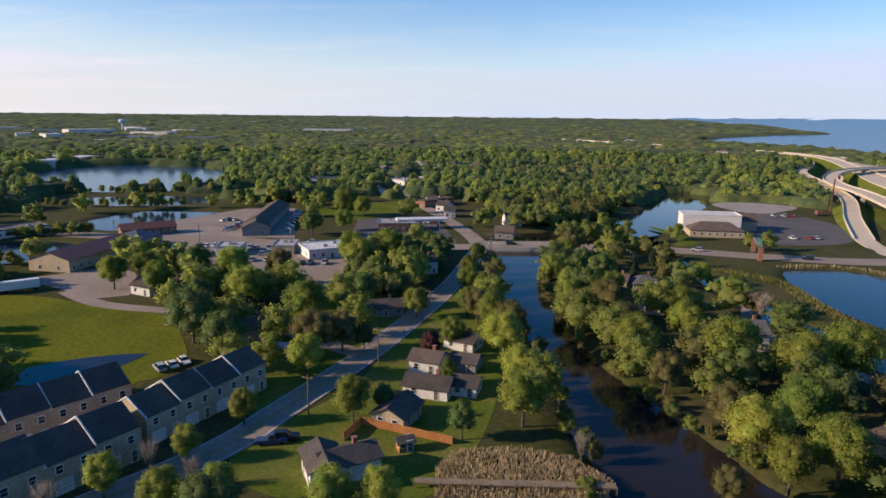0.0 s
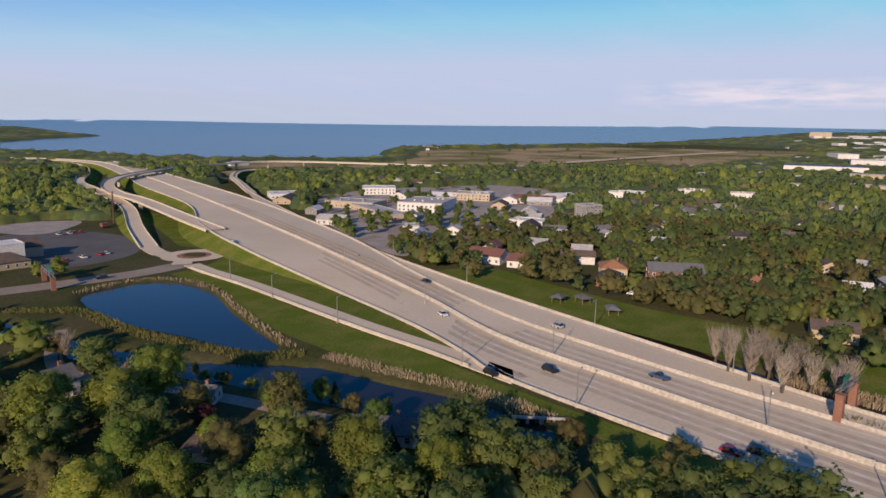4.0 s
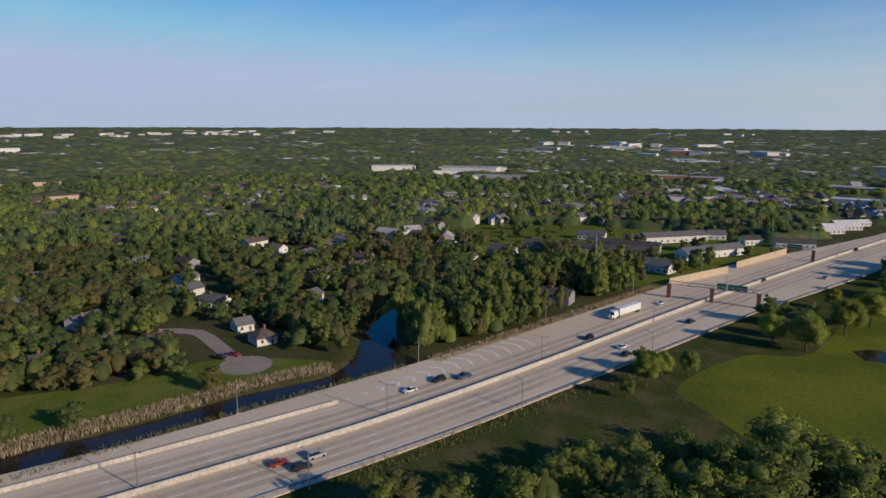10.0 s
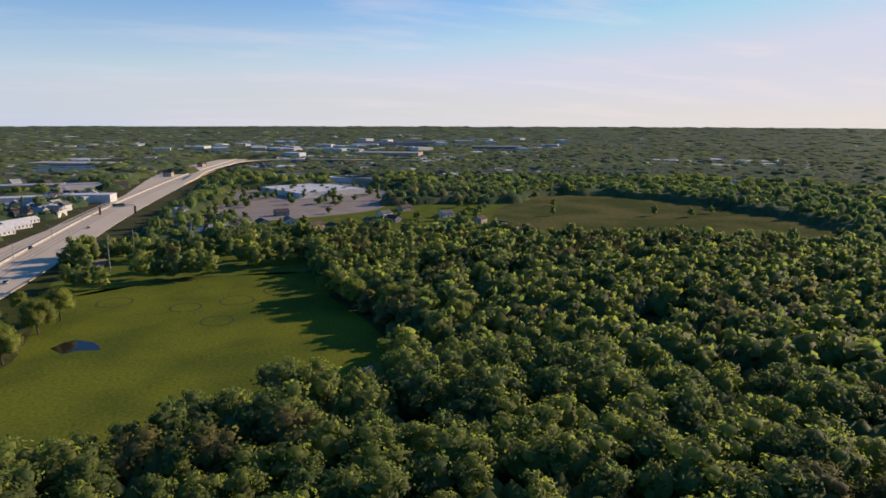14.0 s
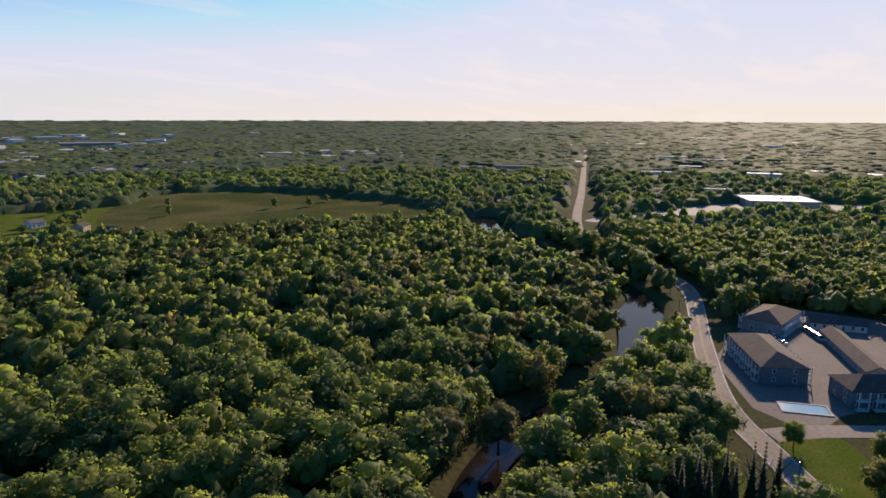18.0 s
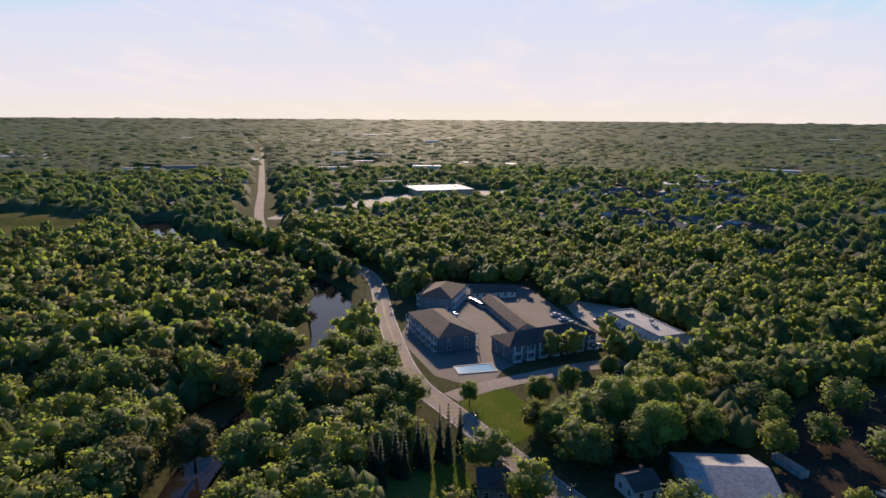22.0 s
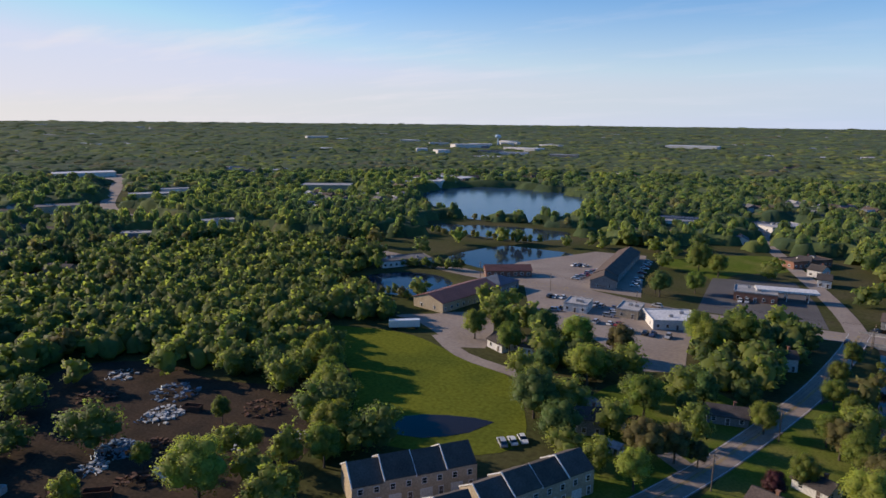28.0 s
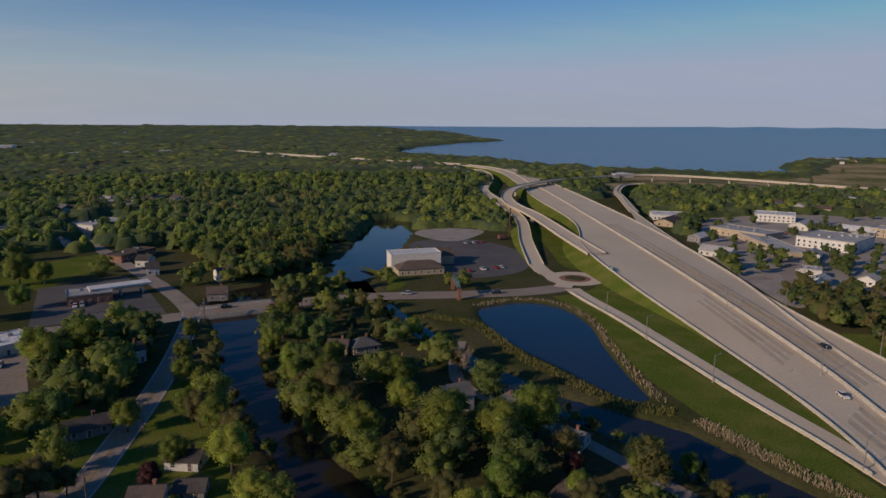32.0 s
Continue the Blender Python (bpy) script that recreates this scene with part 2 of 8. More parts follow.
def resample(line, n):
    """n points at even steps along a line."""
    seg = np.array([tuple(v) for v in line])
    d = np.r_[0, np.cumsum(np.linalg.norm(np.diff(seg, axis=0), axis=1))]
    s = np.linspace(0, d[-1], n)
    return [Vector([np.interp(q, d, seg[:, k]) for k in range(3)]) for q in s]


def offset(line, dist):
    """The line moved sideways, to its left where dist is positive."""
    out = []
    for i, v in enumerate(line):
        t = line[min(i + 1, len(line) - 1)] - line[max(i - 1, 0)]
        t.z = 0
        t.normalize()
        out.append(v + Vector((-t.y, t.x, 0)) * dist)
    return out


def mesh_of(name, verts, faces, material, smooth=False):
    me = bpy.data.meshes.new(name)
    me.from_pydata([tuple(v) for v in verts], [], faces)
    me.materials.append(material)
    if smooth:
        me.shade_smooth()
    me.update()
    return me


def sheet(name, left, right, material, thick=0.0):
    """A strip of surface between two lines with the same number of points; with a depth where thick is given."""
    n = len(left)
    v = list(left) + list(right)
    f = [(i, n + i, n + i + 1, i + 1) for i in range(n - 1)]
    if thick:
        v += [q - Vector((0, 0, thick)) for q in v]
        m = 2 * n
        f += [(m + i, m + i + 1, m + n + i + 1, m + n + i) for i in range(n - 1)]
        f += [(i, i + 1, m + i + 1, m + i) for i in range(n - 1)]
        f += [(n + i + 1, n + i, m + n + i, m + n + i + 1) for i in range(n - 1)]
    return new(name, mesh_of(name, v, f, material))


def strip(name, pts, width, z, material, step=6.0):
    line = spline(pts, step)
    line = [Vector((q.x, q.y, q.z + z)) for q in line]
    return sheet(name, offset(line, -width / 2), offset(line, width / 2), material)


def patch(name, pts, z, material, smooth=True):
    """A flat patch of ground within an outline."""
    line = spline(pts, 5.0, True) if smooth else [Vector((*q, 0)) for q in pts]
    bm = bmesh.new()
    vs = [bm.verts.new((q.x, q.y, z)) for q in line]
    bm.faces.new(vs)
    bmesh.ops.triangulate(bm, faces=bm.faces[:])
    bmesh.ops.recalc_face_normals(bm, faces=bm.faces[:])
    if sum(f.normal.z for f in bm.faces) < 0:
        bmesh.ops.reverse_faces(bm, faces=bm.faces[:])
    me = bpy.data.meshes.new(name)
    bm.to_mesh(me)
    bm.free()
    me.materials.append(material)
    return new(name, me)


def inside(px, py, poly):
    """Which of the points lie in the outline (numpy arrays)."""
    hit = np.zeros(px.shape, bool)
    n = len(poly)
    for i in range(n):
        x0, y0, x1, y1 = *poly[i], *poly[(i + 1) % n]
        if y0 == y1:
            continue
        c = ((y0 > py) != (y1 > py)) & (px < (x1 - x0) * (py - y0) / (y1 - y0) + x0)
        hit ^= c
    return hit


def near_line(px, py, line, closed=False):
    """The distance of the points from a line (numpy arrays)."""
    best = np.full(px.shape, 1e9)
    n = len(line)
    for i in range(n if closed else n - 1):
        x0, y0, x1, y1 = *line[i], *line[(i + 1) % n]
        dx, dy = x1 - x0, y1 - y0
        t = np.clip(((px - x0) * dx + (py - y0) * dy) / max(dx * dx + dy * dy, 1e-9), 0, 1)
        best = np.minimum(best, np.hypot(px - x0 - t * dx, py - y0 - t * dy))
    return best


def flat(line):
    return [(q[0], q[1]) for q in line]


def rise(r):
    """The land lifts gently far out, to the hills of the skyline."""
    return 42.0 * np.clip((r - 1900.0) / 3000.0, 0, None) ** 2


# ---- plan: water outlines ----
RIVER = [(22, 300), (22, 264), (17, 214), (22, 172), (24.5, 140), (23.5, 115), (24, 96), (5, 55), (-20, 10), (-60, -50), (-100, -76), (-128, -84), (-150, -84), (-204, -80), (-256, -99), (-300, -118), (-360, -232), (-440, -300),
         (-462, -278), (-400, -230), (-345, -150), (-302, -100), (-262, -76), (-215, -66), (-150, -71), (-105, -64), (-60, -30), (-10, 30), (40, 70), (60, 82), (54, 91), (50, 104), (46, 119), (39, 139), (35, 165), (33.5, 190), (34.5, 215), (41, 260), (47, 292),
         (70, 312), (104, 322), (134, 366), (150, 392), (185, 455), (205, 500), (170, 520), (160, 490), (118, 400), (100, 368), (60, 335), (35, 320)]
CREEK = [(92, 318), (90, 286), (92, 230), (94, 185), (98, 161), (104, 139), (110, 118), (112, 98), (112, 78), (113, 62), (118, 52), (128, 50), (132, 66), (131, 80), (129, 98), (128, 118), (120, 137), (111, 152), (106, 172), (102, 197), (99, 240), (99, 286), (102, 318)]
FRONT_POND = [(132, 248), (146, 250), (159, 247), (166, 234), (163, 211), (150, 184), (139, 157), (133, 141), (127, 144), (125, 164), (122, 195), (124, 226)]
EAST_CREEK = [(215, 60), (193, 22), (188, 0), (182, -30), (176, -56), (173, -90), (167, -118), (176, -136), (198, -158), (212, -176), (226, -204), (222, -208), (206, -184), (190, -168), (168, -150), (153, -146), (158, -118), (161, -91), (166, -50), (172, -15), (180, 10), (196, 48), (208, 66)]
MEADOW_POND = [(-93, 130), (-94, 139), (-84, 146), (-71, 149), (-74, 140), (-83, 131)]
LAKE = [(-405, 640), (-384, 715), (-330, 735), (-260, 712), (-214, 665), (-182, 512), (-200, 494), (-262, 480), (-320, 508)]
MID_WATER = [(-268, 440), (-230, 451), (-172, 462), (-156, 428), (-198, 406), (-240, 416)]
LOW_WATER = [(-192, 330), (-186, 376), (-155, 388), (-122, 372), (-122, 338), (-150, 318)]
LOT_WATER = [(-206, 262), (-196, 284), (-176, 290), (-160, 280), (-155, 264), (-162, 248), (-182, 246)]
BAY_LINE = [(590, 1502), (640, 1300), (690, 1180), (680, 1060), (760, 880), (900, 745), (990, 752), (1120, 860), (1301, 985), (1467, 983), (1824, 800), (2353, 620), (3146, 495), (4030, 353), (5300, 40), (5300, 5300), (1900, 5300), (1650, 3400), (1460, 2850), (1390, 2480), (1150, 2300), (881, 2071), (700, 1800)]
FAR_PONDS = [[(-35, 560), (-10, 575), (-12, 610), (-42, 600)], [(300, 960), (400, 930), (420, 970), (330, 1000)], [(-182, -206), (-170, -214), (-160, -206), (-172, -198)]]
WATERS = [("river", RIVER, WATER), ("creek", CREEK, WATER), ("pond", FRONT_POND, POND), ("creek", EAST_CREEK, WATER), ("pond", MEADOW_POND, WATER), ("lake", LAKE, LAKE_WATER), ("pond", MID_WATER, POND), ("pond", LOW_WATER, POND), ("pond", LOT_WATER, POND), ("bay", BAY_LINE, BAY)]
WATERS += [("pond", w, POND) for w in FAR_PONDS]
SHORES = [flat(spline(o, 60.0 if n == "bay" else 12.0 if n == "lake" else 6.0, True)) for n, o, _ in WATERS]
HEIGHT = {}


def axis():
    a = [3.5 * k for k in range(0, 92)]
    while a[-1] < 4900:
        a.append(a[-1] + max(3.5, 0.035 * a[-1]))
    a[-1] = 4980
    return np.array([-v for v in a[:0:-1]] + a)


def build_ground():
    ax = axis()
    X, Y = np.meshgrid(ax + 40 * 0, ax, indexing="ij")
    R = np.maximum(np.hypot(X, Y), 1)
    Z = rise(R)
    for line in SHORES:
        xs, ys = [q[0] for q in line], [q[1] for q in line]
        m = (X > min(xs) - 12) & (X < max(xs) + 12) & (Y > min(ys) - 12) & (Y < max(ys) + 12)
        if not m.any():
            continue
        d = near_line(X[m], Y[m], line, True) * np.where(inside(X[m], Y[m], line), -1, 1)
        Z[m] -= np.clip((1.5 - d) / 5.0, 0, 1) * 3.0
    n = len(ax)
    v = np.stack([X, Y, Z], -1).reshape(-1, 3)
    i = np.arange(n * n).reshape(n, n)
    f = np.stack([i[:-1, :-1], i[1:, :-1], i[1:, 1:], i[:-1, 1:]], -1).reshape(-1, 4)
    keep = np.hypot(*v[f].mean(1)[:, :2].T) < 4985
    me = bpy.data.meshes.new("ground")
    me.from_pydata(v.tolist(), [], f[keep].tolist())
    me.materials.append(GROUND)
    me.shade_smooth()
    return tagged(new("ground", me), "green and brown open ground reaching to the skyline", "ground", kind="structure")


build_ground()
for (name, outline, material), shore in zip(WATERS, SHORES):
    if name == "bay":
        # the bay follows the lift of the land
        bm = bmesh.new()
        ring = [bm.verts.new((x, y, 0)) for x, y in shore]
        bm.faces.new(ring)
        bmesh.ops.triangulate(bm, faces=bm.faces[:])
        for cut in list(range(1000, 5200, 300)):
            for nx, ny in ((1, 0), (0, 1)):
                bmesh.ops.bisect_plane(bm, geom=bm.verts[:] + bm.edges[:] + bm.faces[:], plane_co=(nx * cut, ny * cut, 0), plane_no=(nx, ny, 0))
        bmesh.ops.triangulate(bm, faces=bm.faces[:])
        for q in bm.verts:
            q.co.z = float(rise(math.hypot(q.co.x, q.co.y))) - 0.9
        bmesh.ops.delete(bm, geom=[q for q in bm.verts if math.hypot(q.co.x, q.co.y) > 5600], context="VERTS")
        bmesh.ops.recalc_face_normals(bm, faces=bm.faces[:])
        if sum(q.normal.z for q in bm.faces) < 0:
            bmesh.ops.reverse_faces(bm, faces=bm.faces[:])
        me = bpy.data.meshes.new(name)
        bm.to_mesh(me)
        bm.free()
        me.materials.append(material)
        me.shade_smooth()
        w = new("water_bay", me)
    else:
        c = Vector((sum(q[0] for q in outline) / len(outline), sum(q[1] for q in outline) / len(outline), 0))
        big = offset([Vector((*q, 0)) for q in shore], 2.0)
        if not inside(np.array([shore[0][0]]), np.array([shore[0][1]]), flat(big))[0]:
            big = offset([Vector((*q, 0)) for q in shore], -2.0)
        w = patch("water_" + name, flat(big), -0.9, material, smooth=False)
    tagged(w, {"bay": "wide blue bay under a clear sky", "river": "dark slow river with wooded banks", "creek": "narrow dark creek beside the highway"}.get(name, "still blue pond water"), "water", kind="structure")

# ---- plan: highway and roads ----
NEAR_EDGE = [(-130, -1490), (-47, -1163), (20, -800), (52, -595), (75, -403), (91, -296), (99, -215), (105, -157), (110, -110), (121, -44), (136, 28), (147, 74), (157, 92), (170, 118), (189, 168), (213, 249, 4), (242, 320, 6), (298, 409, 6), (364, 566, 5), (426, 699, 5), (502, 882, 5), (525, 1000, 4), (515, 1120, 3), (440, 1230, 3), (305, 1500, 3), (200, 1800, 3)]
MEDIAN = [(-105, -1490), (-20, -1160), (10, -1028), (68, -708), (94, -505), (114, -304), (122, -176), (128, -110), (136, -63), (147, -10), (162, 45), (176, 90), (202, 136), (230, 199, 2), (262, 275, 4), (310, 390, 6), (400, 590, 5), (440, 690, 5), (520, 880, 5), (545, 1000, 4), (532, 1130, 3), (455, 1245, 3), (320, 1510, 3), (215, 1805, 3)]
FAR_EDGE = [(-70, -1490), (32, -1150), (71, -736), (111, -503), (136, -386), (142, -300), (146, -215), (153, -145), (161, -74), (171, -22), (178, 3), (198, 54), (218, 105), (238, 153), (265, 211), (318, 316, 2), (385, 440, 5), (440, 521, 6), (480, 578, 6), (540, 637, 6), (577, 639, 6)]
RIGHT_BARRIER = [(146, -106), (155, -56), (167, 0), (180, 49), (198, 100), (234, 164), (284, 251, 2), (345, 390, 5), (430, 590, 5), (470, 690, 5), (540, 880, 5), (565, 1000, 4), (548, 1140, 3), (470, 1260, 3), (335, 1520, 3), (230, 1810, 3)]
RAMP_W = [(196, 290), (203, 312), (229, 364, 2), (276, 450, 4), (317, 560, 5), (352, 650, 5), (420, 760, 5), (470, 860, 5), (505, 960, 4)]
FLYOVER = [(236, 300, 6), (250, 345, 7), (283, 440, 8), (300, 500, 8), (328, 560, 8), (371, 618, 9), (427, 663, 9), (487, 695, 9), (575, 718, 9), (653, 716, 9), (712, 650, 8), (767, 500, 7), (830, 440, 4), (1034, 421, 3), (1400, 360, 2), (1800, 280, 1)]
ON_RAMP = [(149, 70), (152.5, 85), (156.6, 103), (161.5, 130), (170, 168), (179.5, 210), (184.5, 240), (189, 258)]
ROAD_MAIN = [(-1599, -705), (-914, -405), (-678, -302), (-426, -190), (-347, -110), (-310, -82), (-241, -58), (-191, -39), (-164, -20), (-130, 7), (-95, 38), (-62, 75), (-39, 103), (-33, 116), (-23, 139), (-13, 166), (2, 216), (12, 263), (16, 290)]
ROAD_CROSS = [(-860, 560), (-700, 450), (-545, 343), (-424, 316), (-360, 325), (-286, 322), (-225, 316), (-158, 300), (-103, 296), (-56, 284), (10, 284), (40, 287), (89, 284), (134, 270), (165, 262), (188, 262)]
ROAD_NORTH = [(16, 288), (12, 315), (2, 357), (-18, 430), (-33, 490), (-60, 640)]
LANE = [(-20, 150), (-48, 172), (-59, 179), (-81, 184), (-104, 190), (-122, 204)]
GZ = 0.12


def lift(pts, z):
    return [(*q, z) if len(q) == 2 else (q[0], q[1], q[2] + z) for q in pts]


def strip_between(name, a, b, z, material, n=160, thick=0.0, step=8.0):
    return sheet(name, resample(spline(lift(b, z), step), n), resample(spline(lift(a, z), step), n), material, thick)


hw = strip_between("road_highway_south", NEAR_EDGE[:12], MEDIAN[:12], 0.3, CONCRETE_ROAD, 220, 0.5)
tagged(hw, "pale concrete highway carriageway", "highway", kind="structure")
hw = strip_between("road_highway_north", MEDIAN[:12], FAR_EDGE[:9] + RIGHT_BARRIER[2:5], 0.3, CONCRETE_ROAD, 220, 0.5)
tagged(hw, "pale concrete highway carriageway", "highway", kind="structure")
hw = strip_between("road_highway_left", NEAR_EDGE[11:], MEDIAN[11:], 0.3, CONCRETE_ROAD, 220, 0.8)
tagged(hw, "pale concrete highway carriageway rising to the bridges", "highway", kind="structure")
hw = strip_between("road_highway_right", MEDIAN[11:], RIGHT_BARRIER[4:], 0.3, CONCRETE_ROAD, 220, 0.8)
tagged(hw, "pale concrete highway carriageway rising to the bridges", "highway", kind="structure")
hw = strip_between("road_exit_ramp", RIGHT_BARRIER[:8], FAR_EDGE[7:18], 0.24, CONCRETE_ROAD, 160, 0.6)
tagged(hw, "concrete exit ramp beside the highway", "ramp", kind="structure")
for nm, line, w in (("road_west_ramp", RAMP_W, 9), ("road_flyover", FLYOVER, 11), ("road_on_ramp", ON_RAMP, 7.5), ("road_loop_ramp", FAR_EDGE[16:], 8)):
    c = spline(lift(line, 0.3), 8.0)
    tagged(sheet(nm, offset(c, -w / 2), offset(c, w / 2), CONCRETE_ROAD, 0.8), "curved concrete ramp of the interchange", "ramp", kind="structure")
for nm, line, w, m in (("road_main", ROAD_MAIN, 7.6, ASPHALT_OLD), ("road_cross", ROAD_CROSS, 13, ASPHALT_OLD), ("road_northern", ROAD_NORTH, 8, ASPHALT_OLD), ("road_la", LANE, 5.5, ASPHALT_OLD)):
    tagged(strip(nm, line, w, GZ + 0.012 * len(nm) - 0.1, m), "grey worn asphalt street", "road", kind="structure")

FAR_LOOP = [(12, -905), (-8, -980, 3), (-24, -1045, 7), (-62, -1180, 8), (-110, -1290, 8), (-207, -1310, 8), (-301, -1269, 8), (-430, -1215, 7), (-560, -1180, 4)]
c = spline(lift(FAR_LOOP, 0.3), 8.0)
tagged(sheet("road_far_flyover", offset(c, -6), offset(c, 6), CONCRETE_ROAD, 1.6), "curved concrete flyover of the far interchange", "ramp", kind="structure")
# ---- more materials ----
LEAVES = {
    "bright": mat("leaf_bright", (0.232, 0.270, 0.054), (0.280, 0.312, 0.064), scale=3, scale2=0.8, rough=0.6, island=0.2, random_tint=0.26, translucent=0.48),
    "mid": mat("leaf_mid", (0.166, 0.214, 0.046), (0.212, 0.254, 0.054), scale=3, scale2=0.8, rough=0.6, island=0.2, random_tint=0.26, translucent=0.48),
    "dark": mat("leaf_dark", (0.086, 0.138, 0.032), (0.108, 0.162, 0.038), scale=3, scale2=0.8, rough=0.6, island=0.2, random_tint=0.2, translucent=0.2),
    "olive": mat("leaf_olive", (0.189, 0.166, 0.063), (0.146, 0.136, 0.053), scale=3, scale2=0.8, rough=0.7, island=0.2, random_tint=0.2, translucent=0.48),
    "bare": mat("bare_twigs", (0.42, 0.355, 0.285), (0.33, 0.275, 0.22), scale=3, scale2=0.8, rough=0.8, random_tint=0.15),
    "maroon": mat("leaf_maroon", (0.070, 0.022, 0.022), (0.050, 0.018, 0.018), scale=3, scale2=0.8, rough=0.6, random_tint=0.15, translucent=0.2),
    "conifer": mat("leaf_conifer", (0.026, 0.050, 0.021), (0.035, 0.062, 0.026), scale=2, scale2=0.6, rough=0.7, random_tint=0.15, translucent=0.1),
}
WOODS = [mat("woods_leaf", (0.192, 0.222, 0.066), (0.236, 0.260, 0.076), scale=60, scale2=2.0, rough=0.65, island=0.15, translucent=0.56, fine_amount=0.3),
         mat("woods_leaf_dark", (0.126, 0.168, 0.060), (0.160, 0.196, 0.068), scale=60, scale2=2.0, rough=0.65, island=0.15, translucent=0.56, fine_amount=0.3),
         mat("woods_leaf_olive", (0.209, 0.182, 0.073), (0.151, 0.157, 0.061), scale=60, scale2=2.0, rough=0.7, island=0.15, translucent=0.56, fine_amount=0.3)]
# lower canopy: darker copies of the crown tones, shade of the gaps painted in
SHADE_CANOPY = [mat("canopy_" + nm, c, tuple(q * 1.35 for q in c), scale=45, scale2=5.0, rough=0.8, spec=0.05, fine_amount=0.4, translucent=0.35, bump=0.5, bump_scale=6.0, haze_sheen=0.04)
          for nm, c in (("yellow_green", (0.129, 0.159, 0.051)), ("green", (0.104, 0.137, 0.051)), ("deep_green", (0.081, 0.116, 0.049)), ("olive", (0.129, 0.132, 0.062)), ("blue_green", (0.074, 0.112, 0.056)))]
# far crowns, with a little sheen in place of haze in the air
FAR_CROWN = [mat("far_crown_" + nm, c, tuple(q * 1.3 for q in c), scale=70, scale2=3.0, rough=0.8, spec=0.05, fine_amount=0.3, island=0.2, translucent=0.5, bump=0.2, bump_scale=2.5, haze_sheen=0.05)
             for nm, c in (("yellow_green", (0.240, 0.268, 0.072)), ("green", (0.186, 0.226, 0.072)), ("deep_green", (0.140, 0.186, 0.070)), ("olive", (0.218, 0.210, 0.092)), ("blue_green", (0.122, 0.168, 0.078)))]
BARK = mat("bark", (0.13, 0.105, 0.08), (0.09, 0.075, 0.06), scale=1.2, scale2=0.2, rough=0.9)
WALL_WHITE = mat("white_siding", (0.74, 0.72, 0.68), (0.66, 0.64, 0.60), scale=5, scale2=0.4, random_tint=0.06)
WALL_TAN = mat("tan_siding", (0.52, 0.42, 0.29), (0.46, 0.37, 0.26), scale=5, scale2=0.4, random_tint=0.08)
WALL_GREY = mat("grey_siding", (0.30, 0.29, 0.28), (0.25, 0.245, 0.24), scale=5, scale2=0.4, random_tint=0.12)
WALL_BLUE = mat("blue_grey_siding", (0.19, 0.205, 0.225), (0.16, 0.175, 0.195), scale=5, scale2=0.4)
WALL_BRICK = mat("brown_brick", (0.30, 0.15, 0.10), (0.24, 0.12, 0.085), scale=3, scale2=0.25, random_tint=0.1)
WALL_BEIGE = mat("beige_siding", (0.50, 0.41, 0.29), (0.43, 0.35, 0.25), scale=4, scale2=0.4)
ROOF_DARK = mat("dark_shingle", (0.074, 0.064, 0.058), (0.100, 0.087, 0.078), scale=3, scale2=0.35, rough=0.9, random_tint=0.2, bump=0.02)
ROOF_BROWN = mat("brown_shingle", (0.14, 0.105, 0.085), (0.105, 0.08, 0.068), scale=3, scale2=0.35, rough=0.9, random_tint=0.15, bump=0.02)
ROOF_GREY = mat("grey_shingle", (0.17, 0.165, 0.165), (0.13, 0.13, 0.13), scale=3, scale2=0.35, rough=0.9, random_tint=0.2, bump=0.02)
ROOF_RED = mat("red_metal_roof", (0.24, 0.11, 0.085), (0.20, 0.095, 0.075), scale=6, scale2=0.6, rough=0.6)
ROOF_TILE = mat("orange_roof", (0.38, 0.19, 0.10), (0.32, 0.16, 0.09), scale=3, scale2=0.35, rough=0.85)
ROOF_BLUE = mat("slate_blue_roof", (0.10, 0.125, 0.17), (0.085, 0.105, 0.14), scale=4, scale2=0.5, rough=0.7)
ROOF_PALE = mat("pale_flat_roof", (0.48, 0.46, 0.44), (0.38, 0.37, 0.36), scale=7, scale2=0.8, rough=0.8, random_tint=0.1)
ROOF_WHITE = mat("white_roof", (0.72, 0.71, 0.69), (0.62, 0.61, 0.60), scale=9, scale2=1.0, rough=0.7)
TRIM_WHITE = mat("white_trim", (0.78, 0.77, 0.74), (0.70, 0.69, 0.66), scale=3)
PANE = mat("window_glass", (0.03, 0.035, 0.04), (0.02, 0.025, 0.03), scale=2, rough=0.08, spec=0.8)
DOOR = mat("door_paint", (0.16, 0.12, 0.10), (0.12, 0.09, 0.08), scale=2, rough=0.6)
STEEL = mat("galvanised_steel", (0.45, 0.45, 0.45), (0.36, 0.36, 0.36), scale=2, rough=0.45, metal=0.7)
DULL_STEEL = mat("weathered_steel", (0.20, 0.195, 0.19), (0.14, 0.135, 0.13), scale=2, rough=0.6, metal=0.3)
WOOD = mat("weathered_wood", (0.32, 0.25, 0.16), (0.24, 0.18, 0.12), scale=2, scale2=0.3)
WOOD_POLE = mat("pole_wood", (0.20, 0.16, 0.12), (0.15, 0.12, 0.09), scale=2, scale2=0.3)
FENCE_WOOD = mat("orange_cedar", (0.46, 0.20, 0.07), (0.38, 0.16, 0.06), scale=2, scale2=0.3)
GREEN_SIGN = mat("green_sign", (0.010, 0.20, 0.13), (0.010, 0.17, 0.11), scale=3, rough=0.4)
GRAVEL = mat("gravel", (0.42, 0.365, 0.31), (0.33, 0.285, 0.24), scale=10, scale2=0.8)
RUBBER = mat("tyre_rubber", (0.02, 0.02, 0.02), scale=1)

# ---- ground patches ----
LOTS = {}


